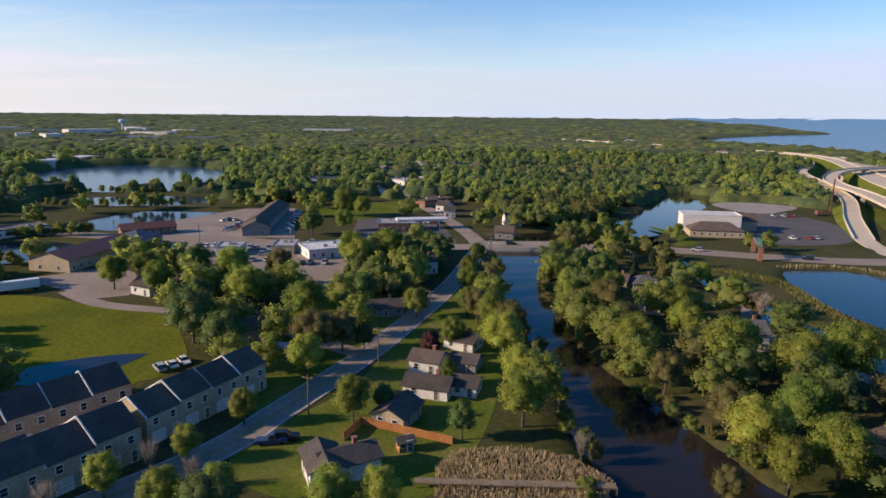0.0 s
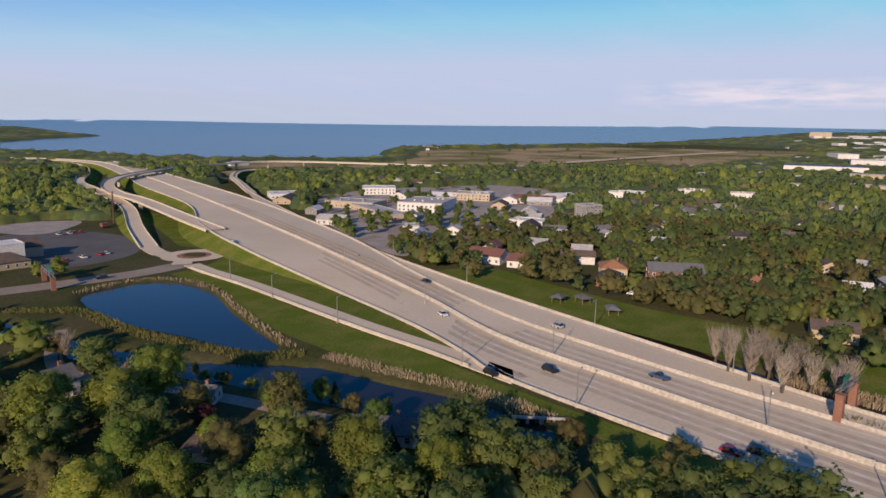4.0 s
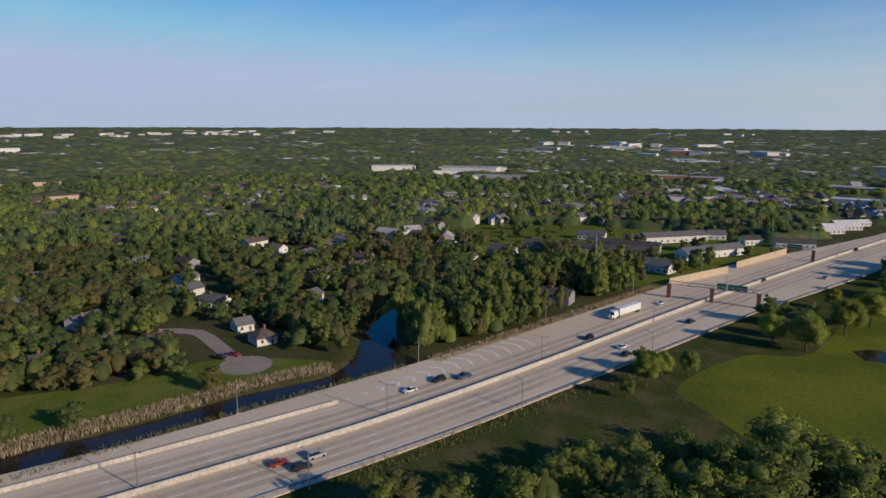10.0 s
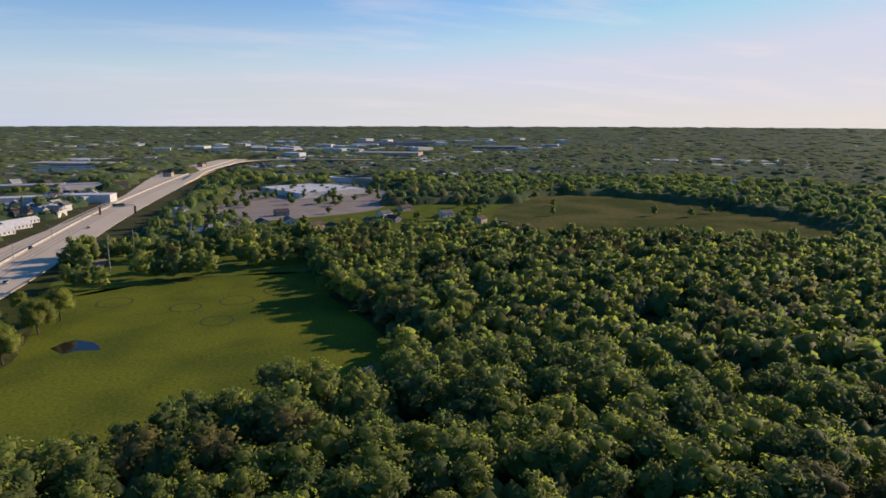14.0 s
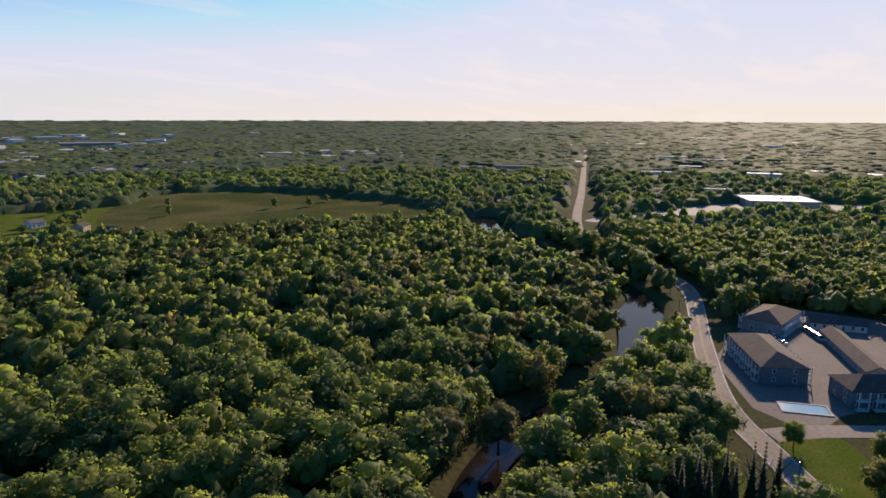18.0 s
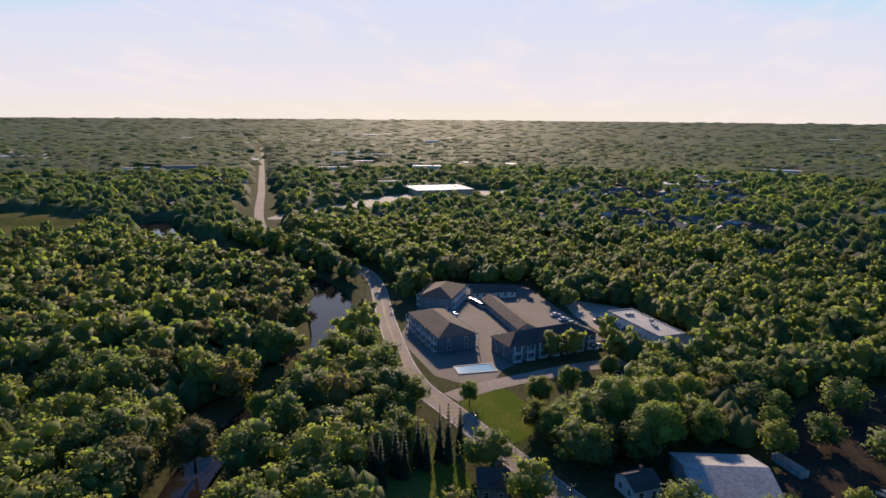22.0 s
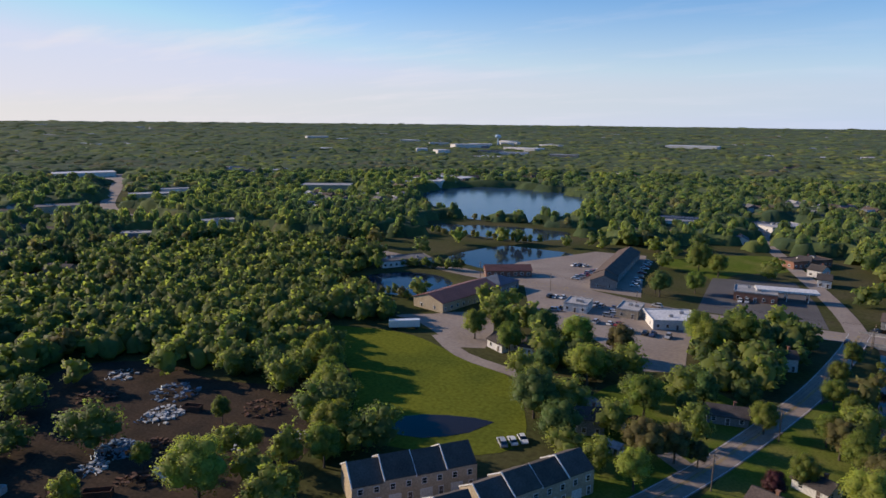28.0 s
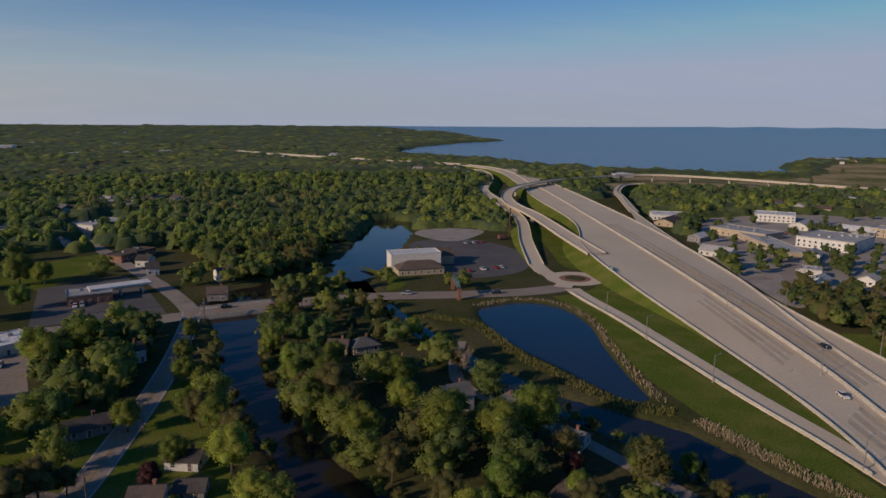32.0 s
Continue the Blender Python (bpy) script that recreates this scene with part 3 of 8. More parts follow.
def area(name, pts, z, material, label, smooth=True, trees=0.0):
    LOTS[name + str(len(LOTS))] = (flat(spline(pts, 8.0, True)) if smooth else pts, trees)
    return tagged(patch(name, pts, z, material, smooth), label, "ground", kind="structure")


area("ground_meadow", [(-170, 184), (-150, 196), (-129, 198), (-104, 188), (-81, 180), (-66, 158), (-60, 140), (-72, 128), (-98, 124), (-118, 148), (-138, 166)], 0.05, MEADOW, "wide mown green meadow")
area("ground_ball_field", [(42, -160), (79, -182), (76, -230), (60, -250), (57, -335), (3, -357), (-58, -351), (-60, -294), (-66, -247), (-62, -198), (-33, -184), (1, -172)], 0.05, MEADOW, "mown green playing field with long shadows")
area("ground_rough_field", [(77, -181), (42, -160), (47, -143), (70, -142), (84, -152), (88, -172)], 0.07, VERGE, "rough darker green corner field", smooth=False)
area("ground_verge", [(80, -184), (95, -176), (116, -70), (134, 20), (128, 40), (100, -60), (70, -130), (44, -160)], 0.03, VERGE, "rough green verge under the highway", trees=0.0)
area("ground_field_verge", [(81, -184), (98, -196), (91, -296), (76, -402), (62, -402), (60, -335), (62, -252), (77, -230)], 0.035, VERGE, "grass verge between the field and the highway", smooth=False, trees=0.05)
area("ground_yard", [(-127, 40), (-145, 56), (-176, 68), (-202, 98), (-204, 116), (-184, 130), (-159, 129), (-130, 138), (-114, 126), (-103, 110), (-98, 78), (-110, 50)], 0.05, DIRT, "brown scrap yard ground", trees=0.13)
area("ground_car_lot", [(-131, 303), (-99, 240), (-71, 232), (-46, 208), (-34, 214), (-38, 240), (-37, 276), (-60, 280), (-100, 290)], 0.06, ASPHALT_OLD, "wide worn asphalt car lot", smooth=False)
area("ground_lot_west", [(-150, 216), (-135, 212), (-108, 196), (-100, 200), (-112, 230), (-128, 236), (-138, 226)], 0.055, ASPHALT_OLD, "asphalt yard beside the red-roofed hall")
area("ground_motel_lot", [(-150, 305), (-118, 303), (-70, 300), (-80, 345), (-92, 400), (-122, 395), (-150, 340)], 0.06, ASPHALT_OLD, "asphalt motel car park", smooth=False)
area("ground_fuel_lot", [(-44, 292), (6, 292), (0, 335), (-10, 372), (-48, 360)], 0.06, ASPHALT, "asphalt filling station forecourt", smooth=False)
area("ground_church_lot", [(150, 300), (188, 302), (212, 340), (214, 380), (195, 410), (160, 400), (150, 345)], 0.06, ASPHALT, "dark asphalt church car park")
area("ground_church_far_lot", [(184, 406), (200, 400), (232, 430), (205, 455), (180, 440)], 0.065, GRAVEL, "pale gravel lot")
area("ground_apartment_lot", [(-281, -50), (-308, -40), (-310, -6), (-262, 14), (-236, 27), (-226, 8), (-200, -10), (-183, -14), (-191, -31), (-224, -50)], 0.06, LOT_ASPHALT, "grey asphalt apartment car park", smooth=False)
area("ground_trade_yard", [(-236, 28), (-262, 16), (-290, 10), (-280, 34), (-240, 62), (-205, 50)], 0.05, GRAVEL, "gravel yard with parked cars", smooth=False)
area("ground_corner_lawn", [(-176, -22), (-186, -10), (-165, 2), (-150, -6), (-156, -14)], 0.05, GRASS, "green corner lawn by the junction", trees=0.15)
area("ground_pine_lawn", [(-150, -24), (-128, -10), (-108, 16), (-112, -20), (-132, -34)], 0.05, GRASS, "shaded lawn under tall conifers", trees=0.25)
area("ground_embankment", [(178, 240), (200, 255), (218, 262), (192, 180), (172, 124), (156, 92), (162, 142), (170, 190)], 0.06, GRASS, "green highway embankment")
area("ground_slope", [(140, 56), (147, 85), (152, 103), (157, 130), (165, 168), (175, 210), (180, 238), (181, 250), (172, 250), (171, 236), (168, 212), (155, 186), (144, 158), (139, 134), (134, 100), (134, 60), (126, 30), (118, -20), (125, -20), (135, 26)], 0.04, GRASS, "green slope between the ramp and the creek")
LOTS["banks"] = ([(94, 268), (132, 262), (176, 256), (178, 240), (172, 226), (160, 192), (146, 152), (138, 128), (134, 60), (124, 30), (112, 50), (106, 80), (106, 110), (100, 140), (96, 165), (92, 190), (90, 230)], 0.03)
area("ground_loop_lawn", [(215, 300), (232, 340), (262, 405), (285, 440), (270, 380), (245, 320), (228, 285)], 0.06, GRASS, "green lawn inside the ramps")
area("ground_park_lawn", [(218, 118), (240, 158), (262, 140), (252, 110), (236, 60), (230, 20), (205, 12), (196, 20), (205, 60)], 0.05, GRASS, "green park lawn beside the ramp", trees=0.1)
area("ground_bank_lawn", [(192, 8), (212, 0), (222, -30), (208, -66), (205, -98), (186, -118), (172, -124), (176, -96), (178, -60), (186, -20)], 0.05, GRASS, "green lawns running down to the creek", trees=0.24)
area("ground_trade_park", [(300, 200), (262, 190), (280, 230), (330, 310), (400, 395), (470, 420), (560, 390), (640, 330), (600, 230), (480, 190), (380, 170)], 0.04, GRAVEL, "wide paved trade park", trees=0.30)
MARSH = mat("marsh_grass", (0.40, 0.31, 0.18), (0.17, 0.17, 0.075), rough=1.0, spec=0.0, scale=110, scale2=9.0, contrast=(0.42, 0.6))
area("ground_marsh", [(560, 700), (480, 600), (560, 600), (700, 560), (830, 420), (900, 330), (1061, 205), (1406, 150), (1876, 90), (2236, 250), (2330, 560), (1824, 720), (1440, 900), (1300, 900), (1100, 790), (960, 700), (860, 700), (740, 810), (640, 800)], 0.05, MARSH, "pale dry marsh along the bay", trees=0.02)
area("ground_sports_park", [(56, -340), (3, -362), (-60, -356), (-70, -440), (-10, -470), (40, -440), (66, -380)], 0.05, GRASS, "lawns and lots beyond the field", trees=0.3)
area("ground_west_meadow", [(-205, -395), (-256, -528), (-320, -600), (-385, -640), (-468, -574), (-480, -420), (-460, -345), (-385, -295), (-332, -340)], 0.05, PASTURE, "open rough meadow", trees=0.07)
area("ground_store_lot", [(0, -560), (-150, -580), (-215, -690), (-240, -780), (-60, -820), (-30, -700)], 0.05, ASPHALT_OLD, "wide asphalt store car park", trees=0.38)
area("ground_terrace_lots", [(146, -300), (200, -300), (330, -330), (330, -410), (240, -470), (150, -480), (126, -440), (132, -372)], 0.045, GRASS, "lawns and drives round the terraces", trees=0.36)
area("ground_subdivision", [(-44, -480), (-90, -440), (-250, -440), (-300, -580), (-170, -620), (-40, -590)], 0.045, GRASS, "lawns between subdivision houses", trees=0.3)
area("ground_school_lot", [(-480, -210), (-560, -190), (-640, -160), (-700, -110), (-740, -30), (-640, -20), (-600, -110), (-520, -140)], 0.05, GRAVEL, "pale school car park", trees=0.1)
area("ground_church_lawn", [(104, 290), (118, 300), (116, 330), (108, 345), (112, 312)], 0.05, GRASS, "lawn beside the church")
area("ground_north_lawn", [(-40, 300), (-50, 360), (-80, 380), (-60, 420), (-20, 440), (-14, 400), (-40, 370)], 0.045, GRASS, "mown lawn behind the filling station", trees=0.12)
area("ground_house_lawns", [(-30, 92), (-36, 104), (-20, 130), (-12, 160), (0, 200), (10, 214), (12, 180), (14, 150), (10, 120), (2, 96), (-10, 86)], 0.04, GRASS, "green house lawns", trees=0.02)
area("ground_field_lawn", [(-52, 150), (-44, 135), (-36, 118), (-26, 142), (-16, 168), (-10, 190), (-30, 205), (-52, 190)], 0.045, GRASS, "green lawns under trees", trees=0.3)
area("ground_row_drive", [(-72, 78), (-84, 92), (-66, 116), (-52, 134), (-44, 138), (-40, 132), (-52, 112), (-60, 94)], 0.055, ASPHALT, "asphalt drive between the row houses", smooth=False)
for k, pond in enumerate((MEADOW_POND, [(50, -262), (43, -270), (36, -264), (33, -254), (40, -256), (45, -254)], [(-44, -196), (-54, -205), (-58, -198), (-50, -190)])):
    tagged(patch("water_pool", pond, 0.10 if k == 0 else 0.075, WATER), "shallow still pool in the grass", "water", kind="structure")
for k, (x, y, r) in enumerate(((4, -302, 7), (-18, -306, 8), (-8, -276, 7), (-40, -318, 9), (34, -322, 8))):
    ring = [Vector((x + q * math.cos(a), y + q * 1.1 * math.sin(a), 0.065)) for q in (r, r - 0.9) for a in np.linspace(0, 2 * math.pi, 33)]
    tagged(sheet("path_ring", ring[33:], ring[:33], GROUND), "worn ring track in the grass", "path", kind="structure")
for nm, line, w, m in (("road_branch", [(-176, -24), (-186, -14), (-196, 0), (-206, 14), (-214, 30)], 7, ASPHALT_OLD), ("road_cul_de_sac", [(250, -98), (238, -108), (212, -105), (196, -103)], 6, ASPHALT_OLD),
                       ("road_peninsula", [(104, 210), (92, 190), (86, 172), (92, 150), (98, 128), (104, 96)], 4.5, ASPHALT_OLD), ("road_trade", [(282, 196), (310, 230), (380, 300), (430, 420), (470, 520)], 9, ASPHALT_OLD),
                       ("road_trade_east", [(330, 310), (420, 280), (520, 220), (640, 160)], 8, ASPHALT_OLD), ("road_park", [(58, -380), (50, -420), (66, -520), (60, -600)], 7, ASPHALT_OLD), ("path_field", [(-60, -176), (-20, -166), (44, -160), (80, -183), (92, -210), (78, -300)], 0.8, GROUND)):
    tagged(strip(nm, line, w, GZ - 0.03, m), "grey asphalt side road", "road", kind="structure")
tagged(patch("pavement_turning_circle", [(193 + 9 * math.cos(a), -103 + 9 * math.sin(a)) for a in np.linspace(0, 6.0, 14)], 0.085, ASPHALT_OLD), "asphalt turning circle", "road", kind="structure")


# ---- building helpers ----
def part(name, bm, material, parent, label=""):
    """Links a bmesh as one mesh object under a thing or a part."""
    me = bpy.data.meshes.new(name)
    bm.to_mesh(me)
    bm.free()
    for m in material if isinstance(material, (list, tuple)) else [material]:
        me.materials.append(m)
    ob = new(name, me)
    ob.parent = parent
    if label:
        ob["label"] = label
    return ob


def shared(name, me, parent, m):
    ob = new(name, me)
    ob.parent = parent
    ob.matrix_basis = m
    return ob


def box(bm, x, y, z, sx, sy, sz, turn=0.0, taper=1.0):
    """A block with its base centre at x, y, z."""
    r = Matrix.Translation((x, y, z)) @ Matrix.Rotation(turn, 4, "Z")
    v = [bm.verts.new(r @ Vector((a * sx / 2 * k, b * sy / 2 * k, c * sz))) for c, k in ((0, 1.0), (1, taper)) for a, b in ((-1, -1), (1, -1), (1, 1), (-1, 1))]
    for f in ((3, 2, 1, 0), (4, 5, 6, 7), (0, 1, 5, 4), (1, 2, 6, 5), (2, 3, 7, 6), (3, 0, 4, 7)):
        bm.faces.new([v[i] for i in f])
    return v


def tube(bm, a, b, r0, r1, n=7):
    a, b = Vector(a), Vector(b)
    q = (b - a).to_track_quat("Z", "Y")
    rings = [[bm.verts.new(c + q @ Vector((r * math.cos(6.2832 * k / n), r * math.sin(6.2832 * k / n), 0))) for k in range(n)] for c, r in ((a, r0), (b, r1))]
    for k in range(n):
        bm.faces.new((rings[0][k], rings[0][(k + 1) % n], rings[1][(k + 1) % n], rings[1][k]))
    bm.faces.new(rings[1])
    bm.faces.new(rings[0][::-1])


def thing(name, label, category, group="", m=None):
    ob = new(name)
    ob.empty_display_size = 0.2
    if m is not None:
        ob.matrix_world = m
    return tagged(ob, label, category, group)


def inset_block(name, w, h, d, rim, depth, rows, front, cols=1):
    """One piece: a block on the wall with recessed panels in its front, which faces +y."""
    bm = bmesh.new()
    xs = sorted({-w / 2, w / 2} | {-w / 2 + rim + k * (w - 2 * rim) / cols + o for k in range(cols) for o in (0.0, (w - 2 * rim) / cols - 0.05)})
    zs = sorted({0.0, h} | {rim + k * (h - 2 * rim) / rows + o for k in range(rows) for o in (0.0, (h - 2 * rim) / rows - 0.05)})
    grid = [[bm.verts.new((x, d, z)) for z in zs] for x in xs]
    back = [bm.verts.new((x, -0.05, z)) for x, z in ((-w / 2, 0), (w / 2, 0), (w / 2, h), (-w / 2, h))]
    panels = []
    for i in range(len(xs) - 1):
        for j in range(len(zs) - 1):
            f = bm.faces.new((grid[i + 1][j], grid[i][j], grid[i][j + 1], grid[i + 1][j + 1]))
            if i % 2 == 1 and j % 2 == 1:
                panels.append(f)
    bm.faces.new((back[0], back[1], *(grid[i][0] for i in range(len(xs) - 1, -1, -1))))
    bm.faces.new((back[2], back[3], *(grid[i][-1] for i in range(len(xs)))))
    bm.faces.new((back[1], back[2], *(grid[-1][j] for j in range(len(zs) - 1, -1, -1))))
    bm.faces.new((back[3], back[0], *(grid[0][j] for j in range(len(zs)))))
    for f in bmesh.ops.extrude_discrete_faces(bm, faces=panels)["faces"]:
        f.material_index = 1
        for q in f.verts:
            q.co.y -= depth
    bmesh.ops.recalc_face_normals(bm, faces=bm.faces[:])
    me = bpy.data.meshes.new(name)
    bm.to_mesh(me)
    bm.free()
    me.materials.append(TRIM_WHITE)
    me.materials.append(front)
    return me


WINDOW, ENTRY, GARAGE_DOOR = inset_block("window", 1.25, 1.5, 0.08, 0.1, 0.06, 2, PANE), inset_block("door", 1.2, 2.2, 0.08, 0.12, 0.04, 2, DOOR), inset_block("garage_door", 2.8, 2.3, 0.08, 0.12, 0.03, 4, WALL_WHITE)
FOOT = []


def roof_bmesh(kind, ln, wd, h, rise_z, over=0.45):
    bm = bmesh.new()
    L, W = ln / 2 + over, wd / 2 + over
    drop = rise_z * over / (wd / 2)
    z0, z1 = h - drop, h + rise_z
    if kind == "flat":
        box(bm, 0, 0, h - 0.1, ln + 0.1, wd + 0.1, 0.25)
        for x, y, sx, sy in ((0, wd / 2, ln + 0.3, 0.3), (0, -wd / 2, ln + 0.3, 0.3), (ln / 2, 0, 0.3, wd), (-ln / 2, 0, 0.3, wd)):
            box(bm, x, y, h + 0.02, sx, sy, 0.5)
        return bm
    i = max(0.0, ln / 2 - wd / 2) if kind == "hip" else L
    pts = [(-L, -W, z0), (L, -W, z0), (L, W, z0), (-L, W, z0), (-i, 0, z1), (i, 0, z1)]
    t = 0.18
    lo = [bm.verts.new(p) for p in pts]
    hi = [bm.verts.new((p[0], p[1], p[2] + t)) for p in pts]
    for f in ((0, 1, 5, 4), (2, 3, 4, 5), (1, 2, 5), (3, 0, 4)):
        if kind == "gable" and len(f) == 3:
            continue
        bm.faces.new([hi[k] for k in f])
        bm.faces.new([lo[k] for k in f[::-1]])
    rim = ((0, 1), (1, 2), (2, 3), (3, 0)) if kind == "hip" else ((0, 1), (1, 5), (5, 2), (2, 3), (3, 4), (4, 0))
    for a, b in rim:
        bm.faces.new((lo[a], lo[b], hi[b], hi[a]))
    return bm


def building(x, y, turn, ln, wd, h, roof, wall, cover, label, category, chimney=True):
    """A building with walls, roof, windows, doors and a chimney, its ridge along its length."""
    r = math.hypot(x, y)
    m = Matrix.Translation((x, y, 0)) @ Matrix.Rotation(radians(turn), 4, "Z")
    FOOT.append((x, y, radians(turn), ln, wd))
    ob = thing(category.replace(" ", "_"), label, category, "", m)
    rz = 0.0 if roof == "flat" else min(wd * 0.25, 2.7)
    bm = bmesh.new()
    L, W = ln / 2, wd / 2
    v = [bm.verts.new(p) for p in ((-L, -W, 0), (L, -W, 0), (L, W, 0), (-L, W, 0), (-L, -W, h), (L, -W, h), (L, W, h), (-L, W, h))]
    for f in ((0, 1, 5, 4), (2, 3, 7, 6)):
        bm.faces.new([v[k] for k in f])
    if roof == "gable":
        a, b = bm.verts.new((-L, 0, h + rz - 0.02)), bm.verts.new((L, 0, h + rz - 0.02))
        bm.faces.new((v[3], v[0], v[4], a, v[7]))
        bm.faces.new((v[1], v[2], v[6], b, v[5]))
    else:
        bm.faces.new((v[3], v[0], v[4], v[7]))
        bm.faces.new((v[1], v[2], v[6], v[5]))
        bm.faces.new((v[4], v[5], v[6], v[7]))
    part("wall", bm, wall, ob)
    part("roof", roof_bmesh(roof, ln, wd, h, rz), cover, ob)
    if r > 700:
        return ob
    storeys = max(1, int(h / 2.6))
    s = 1.0 if r < 330 else 1.3
    for side in (-1, 1):
        rot = Matrix.Rotation(0 if side > 0 else math.pi, 4, "Z")
        n = min(10, max(2, int(ln / 3.2)))
        for f in range(storeys):
            for k in range(n):
                px = -L + (k + 0.5) * ln / n
                z = 0.9 + f * 2.7
                if f == 0 and k == n // 2 and category not in ("warehouse", "store"):
                    shared("door", ENTRY, ob, Matrix.Translation((px, side * W, 0)) @ rot)
                    continue
                shared("window", WINDOW, ob, Matrix.Translation((px, side * W, z)) @ rot @ Matrix.Diagonal((s, 1, min(1.0, (h - 0.3 - z) / 1.55), 1)))
        rot = Matrix.Rotation(math.pi / 2 if side < 0 else -math.pi / 2, 4, "Z")
        for f in range(storeys):
            for px in ((-W * 0.45, W * 0.45) if wd > 5 else (0,)):
                z = 0.9 + f * 2.7
                shared("window", WINDOW, ob, Matrix.Translation((side * L, px, z)) @ rot @ Matrix.Diagonal((s, 1, min(1.0, (h - 0.3 - z) / 1.55), 1)))
    if category == "house" and chimney:
        bm = bmesh.new()
        box(bm, L * 0.35, W * 0.2, h + rz * 0.4, 0.7, 0.7, rz * 0.6 + 0.9)
        box(bm, L * 0.35, W * 0.2, h + rz + 0.85, 0.9, 0.9, 0.15)
        part("chimney", bm, WALL_BRICK, ob)
    if roof == "flat":
        for k in range(2 if ln < 25 else 5):
            bm = bmesh.new()
            box(bm, random.uniform(-0.35, 0.35) * ln, random.uniform(-0.3, 0.3) * wd, h + 0.15, 1.6, 1.2, 1.0, 0.0, 0.9)
            part("roof_unit", bm, STEEL, ob, "grey rooftop unit")
    return ob


def balconies(ob, ln, wd, storeys=2):
    """White balconies along both long sides of a block."""
    bm = bmesh.new()
    for f in range(storeys):
        z = 0.1 + 2.75 * f
        box(bm, 0, 0.8, z, 3.0, 1.6, 0.18)
        box(bm, 0, 1.55, z + 1.0, 3.0, 0.08, 0.1)
        box(bm, 0, 1.55, z + 0.25, 3.0, 0.05, 0.07)
        for k in range(9):
            box(bm, -1.45 + k * 0.3625, 1.55, z + 0.18, 0.07, 0.05, 0.85)
    for k in (-1.45, 1.45):
        box(bm, k, 1.5, 0, 0.22, 0.22, 2.75 * storeys)
    me = bpy.data.meshes.new("balcony")
    bm.to_mesh(me)
    bm.free()
    me.materials.append(TRIM_WHITE)
    n = int(ln / 4.6)
    for side in (0, math.pi):
        for k in range(n):
            shared("balcony", me, ob, Matrix.Rotation(side, 4, "Z") @ Matrix.Translation((-ln / 2 + (k + 0.5) * ln / n, wd / 2 + 0.01, 0)))


def row_houses(ax, ay, bx, by, wd, h, units, label):
    """A terrace of stepped units between two ridge ends, each roof edged by a white party wall cap."""
    a, b = Vector((ax, ay, 0)), Vector((bx, by, 0))
    d = b - a
    ln = d.length
    turn = math.atan2(d.y, d.x)
    c = (a + b) / 2
    FOOT.append((c.x, c.y, turn, ln, wd))
    ob = thing("row_house", label, "row house", "row houses by the meadow", Matrix.Translation(c) @ Matrix.Rotation(turn, 4, "Z"))
    u = ln / units
    for k in range(units):
        x = -ln / 2 + (k + 0.5) * u
        step = 0.45 * (k % 2) + 0.25 * (k == units // 2)
        hh = h + step
        rz = wd * 0.30
        bm = bmesh.new()
        vs = [bm.verts.new((x + sx * (u / 2 - 0.005), sy * wd / 2, z)) for z in (0, hh) for sx, sy in ((-1, -1), (1, -1), (1, 1), (-1, 1))]
        for f in ((0, 1, 5, 4), (2, 3, 7, 6)):
            bm.faces.new([vs[i] for i in f])
        p, q = bm.verts.new((x - u / 2 + 0.005, 0, hh + rz)), bm.verts.new((x + u / 2 - 0.005, 0, hh + rz))
        bm.faces.new((vs[3], vs[0], vs[4], p, vs[7]))
        bm.faces.new((vs[1], vs[2], vs[6], q, vs[5]))
        w = part("wall", bm, WALL_BEIGE, ob)
        bm = roof_bmesh("gable", u - 0.02, wd, hh + 0.03, rz, 0.0)
        part("roof", bm, ROOF_DARK, ob).matrix_basis = Matrix.Translation((x, 0, 0))
        bm = bmesh.new()
        for sy in (-1, 1):
            vv = [bm.verts.new((x - u / 2 + ex, yy, zz)) for ex in (-0.12, 0.12) for yy, zz in ((sy * (wd / 2 + 0.2), hh + 0.25), (0, hh + rz + 0.42), (0, hh + rz + 0.15), (sy * (wd / 2 + 0.2), hh - 0.05))]
            for f in ((0, 1, 2, 3), (7, 6, 5, 4), (0, 4, 5, 1), (1, 5, 6, 2), (2, 6, 7, 3), (3, 7, 4, 0)):
                bm.faces.new([vv[i] for i in f])
        part("party_wall_cap", bm, TRIM_WHITE, ob, "white party wall cap")
        for side in (-1, 1):
            rot = Matrix.Rotation(0 if side > 0 else math.pi, 4, "Z")
            for px in (-u * 0.25, u * 0.25):
                shared("window", WINDOW, ob, Matrix.Translation((x + px, side * wd / 2, 3.4)) @ rot)
            shared("garage_door", GARAGE_DOOR, ob, Matrix.Translation((x - u * 0.18, side * wd / 2, 0)) @ rot)
            shared("door", ENTRY, ob, Matrix.Translation((x + u * 0.3, side * wd / 2, 0)) @ rot)
    return ob


row_houses(-82, 99.5, -64.3, 121.5, 10.5, 5.2, 4, "beige row houses with dark stepped roofs")
row_houses(-55.2, 106.5, -41.5, 132, 9.5, 5.2, 4, "beige row houses with dark stepped roofs and a sunlit gable")
row_houses(-80, 66, -54.6, 103.6, 10.5, 5.2, 6, "beige row houses with dark stepped roofs")
building(-15.4, 96.6, 30, 9.4, 6.0, 3.3, "gable", WALL_WHITE, ROOF_DARK, "white clapboard farmhouse with a dark shingle roof", "house")
building(-18.9, 95.2, 112, 8.0, 5.6, 3.5, "gable", WALL_WHITE, ROOF_DARK, "white farmhouse wing with a front gable", "house", False)
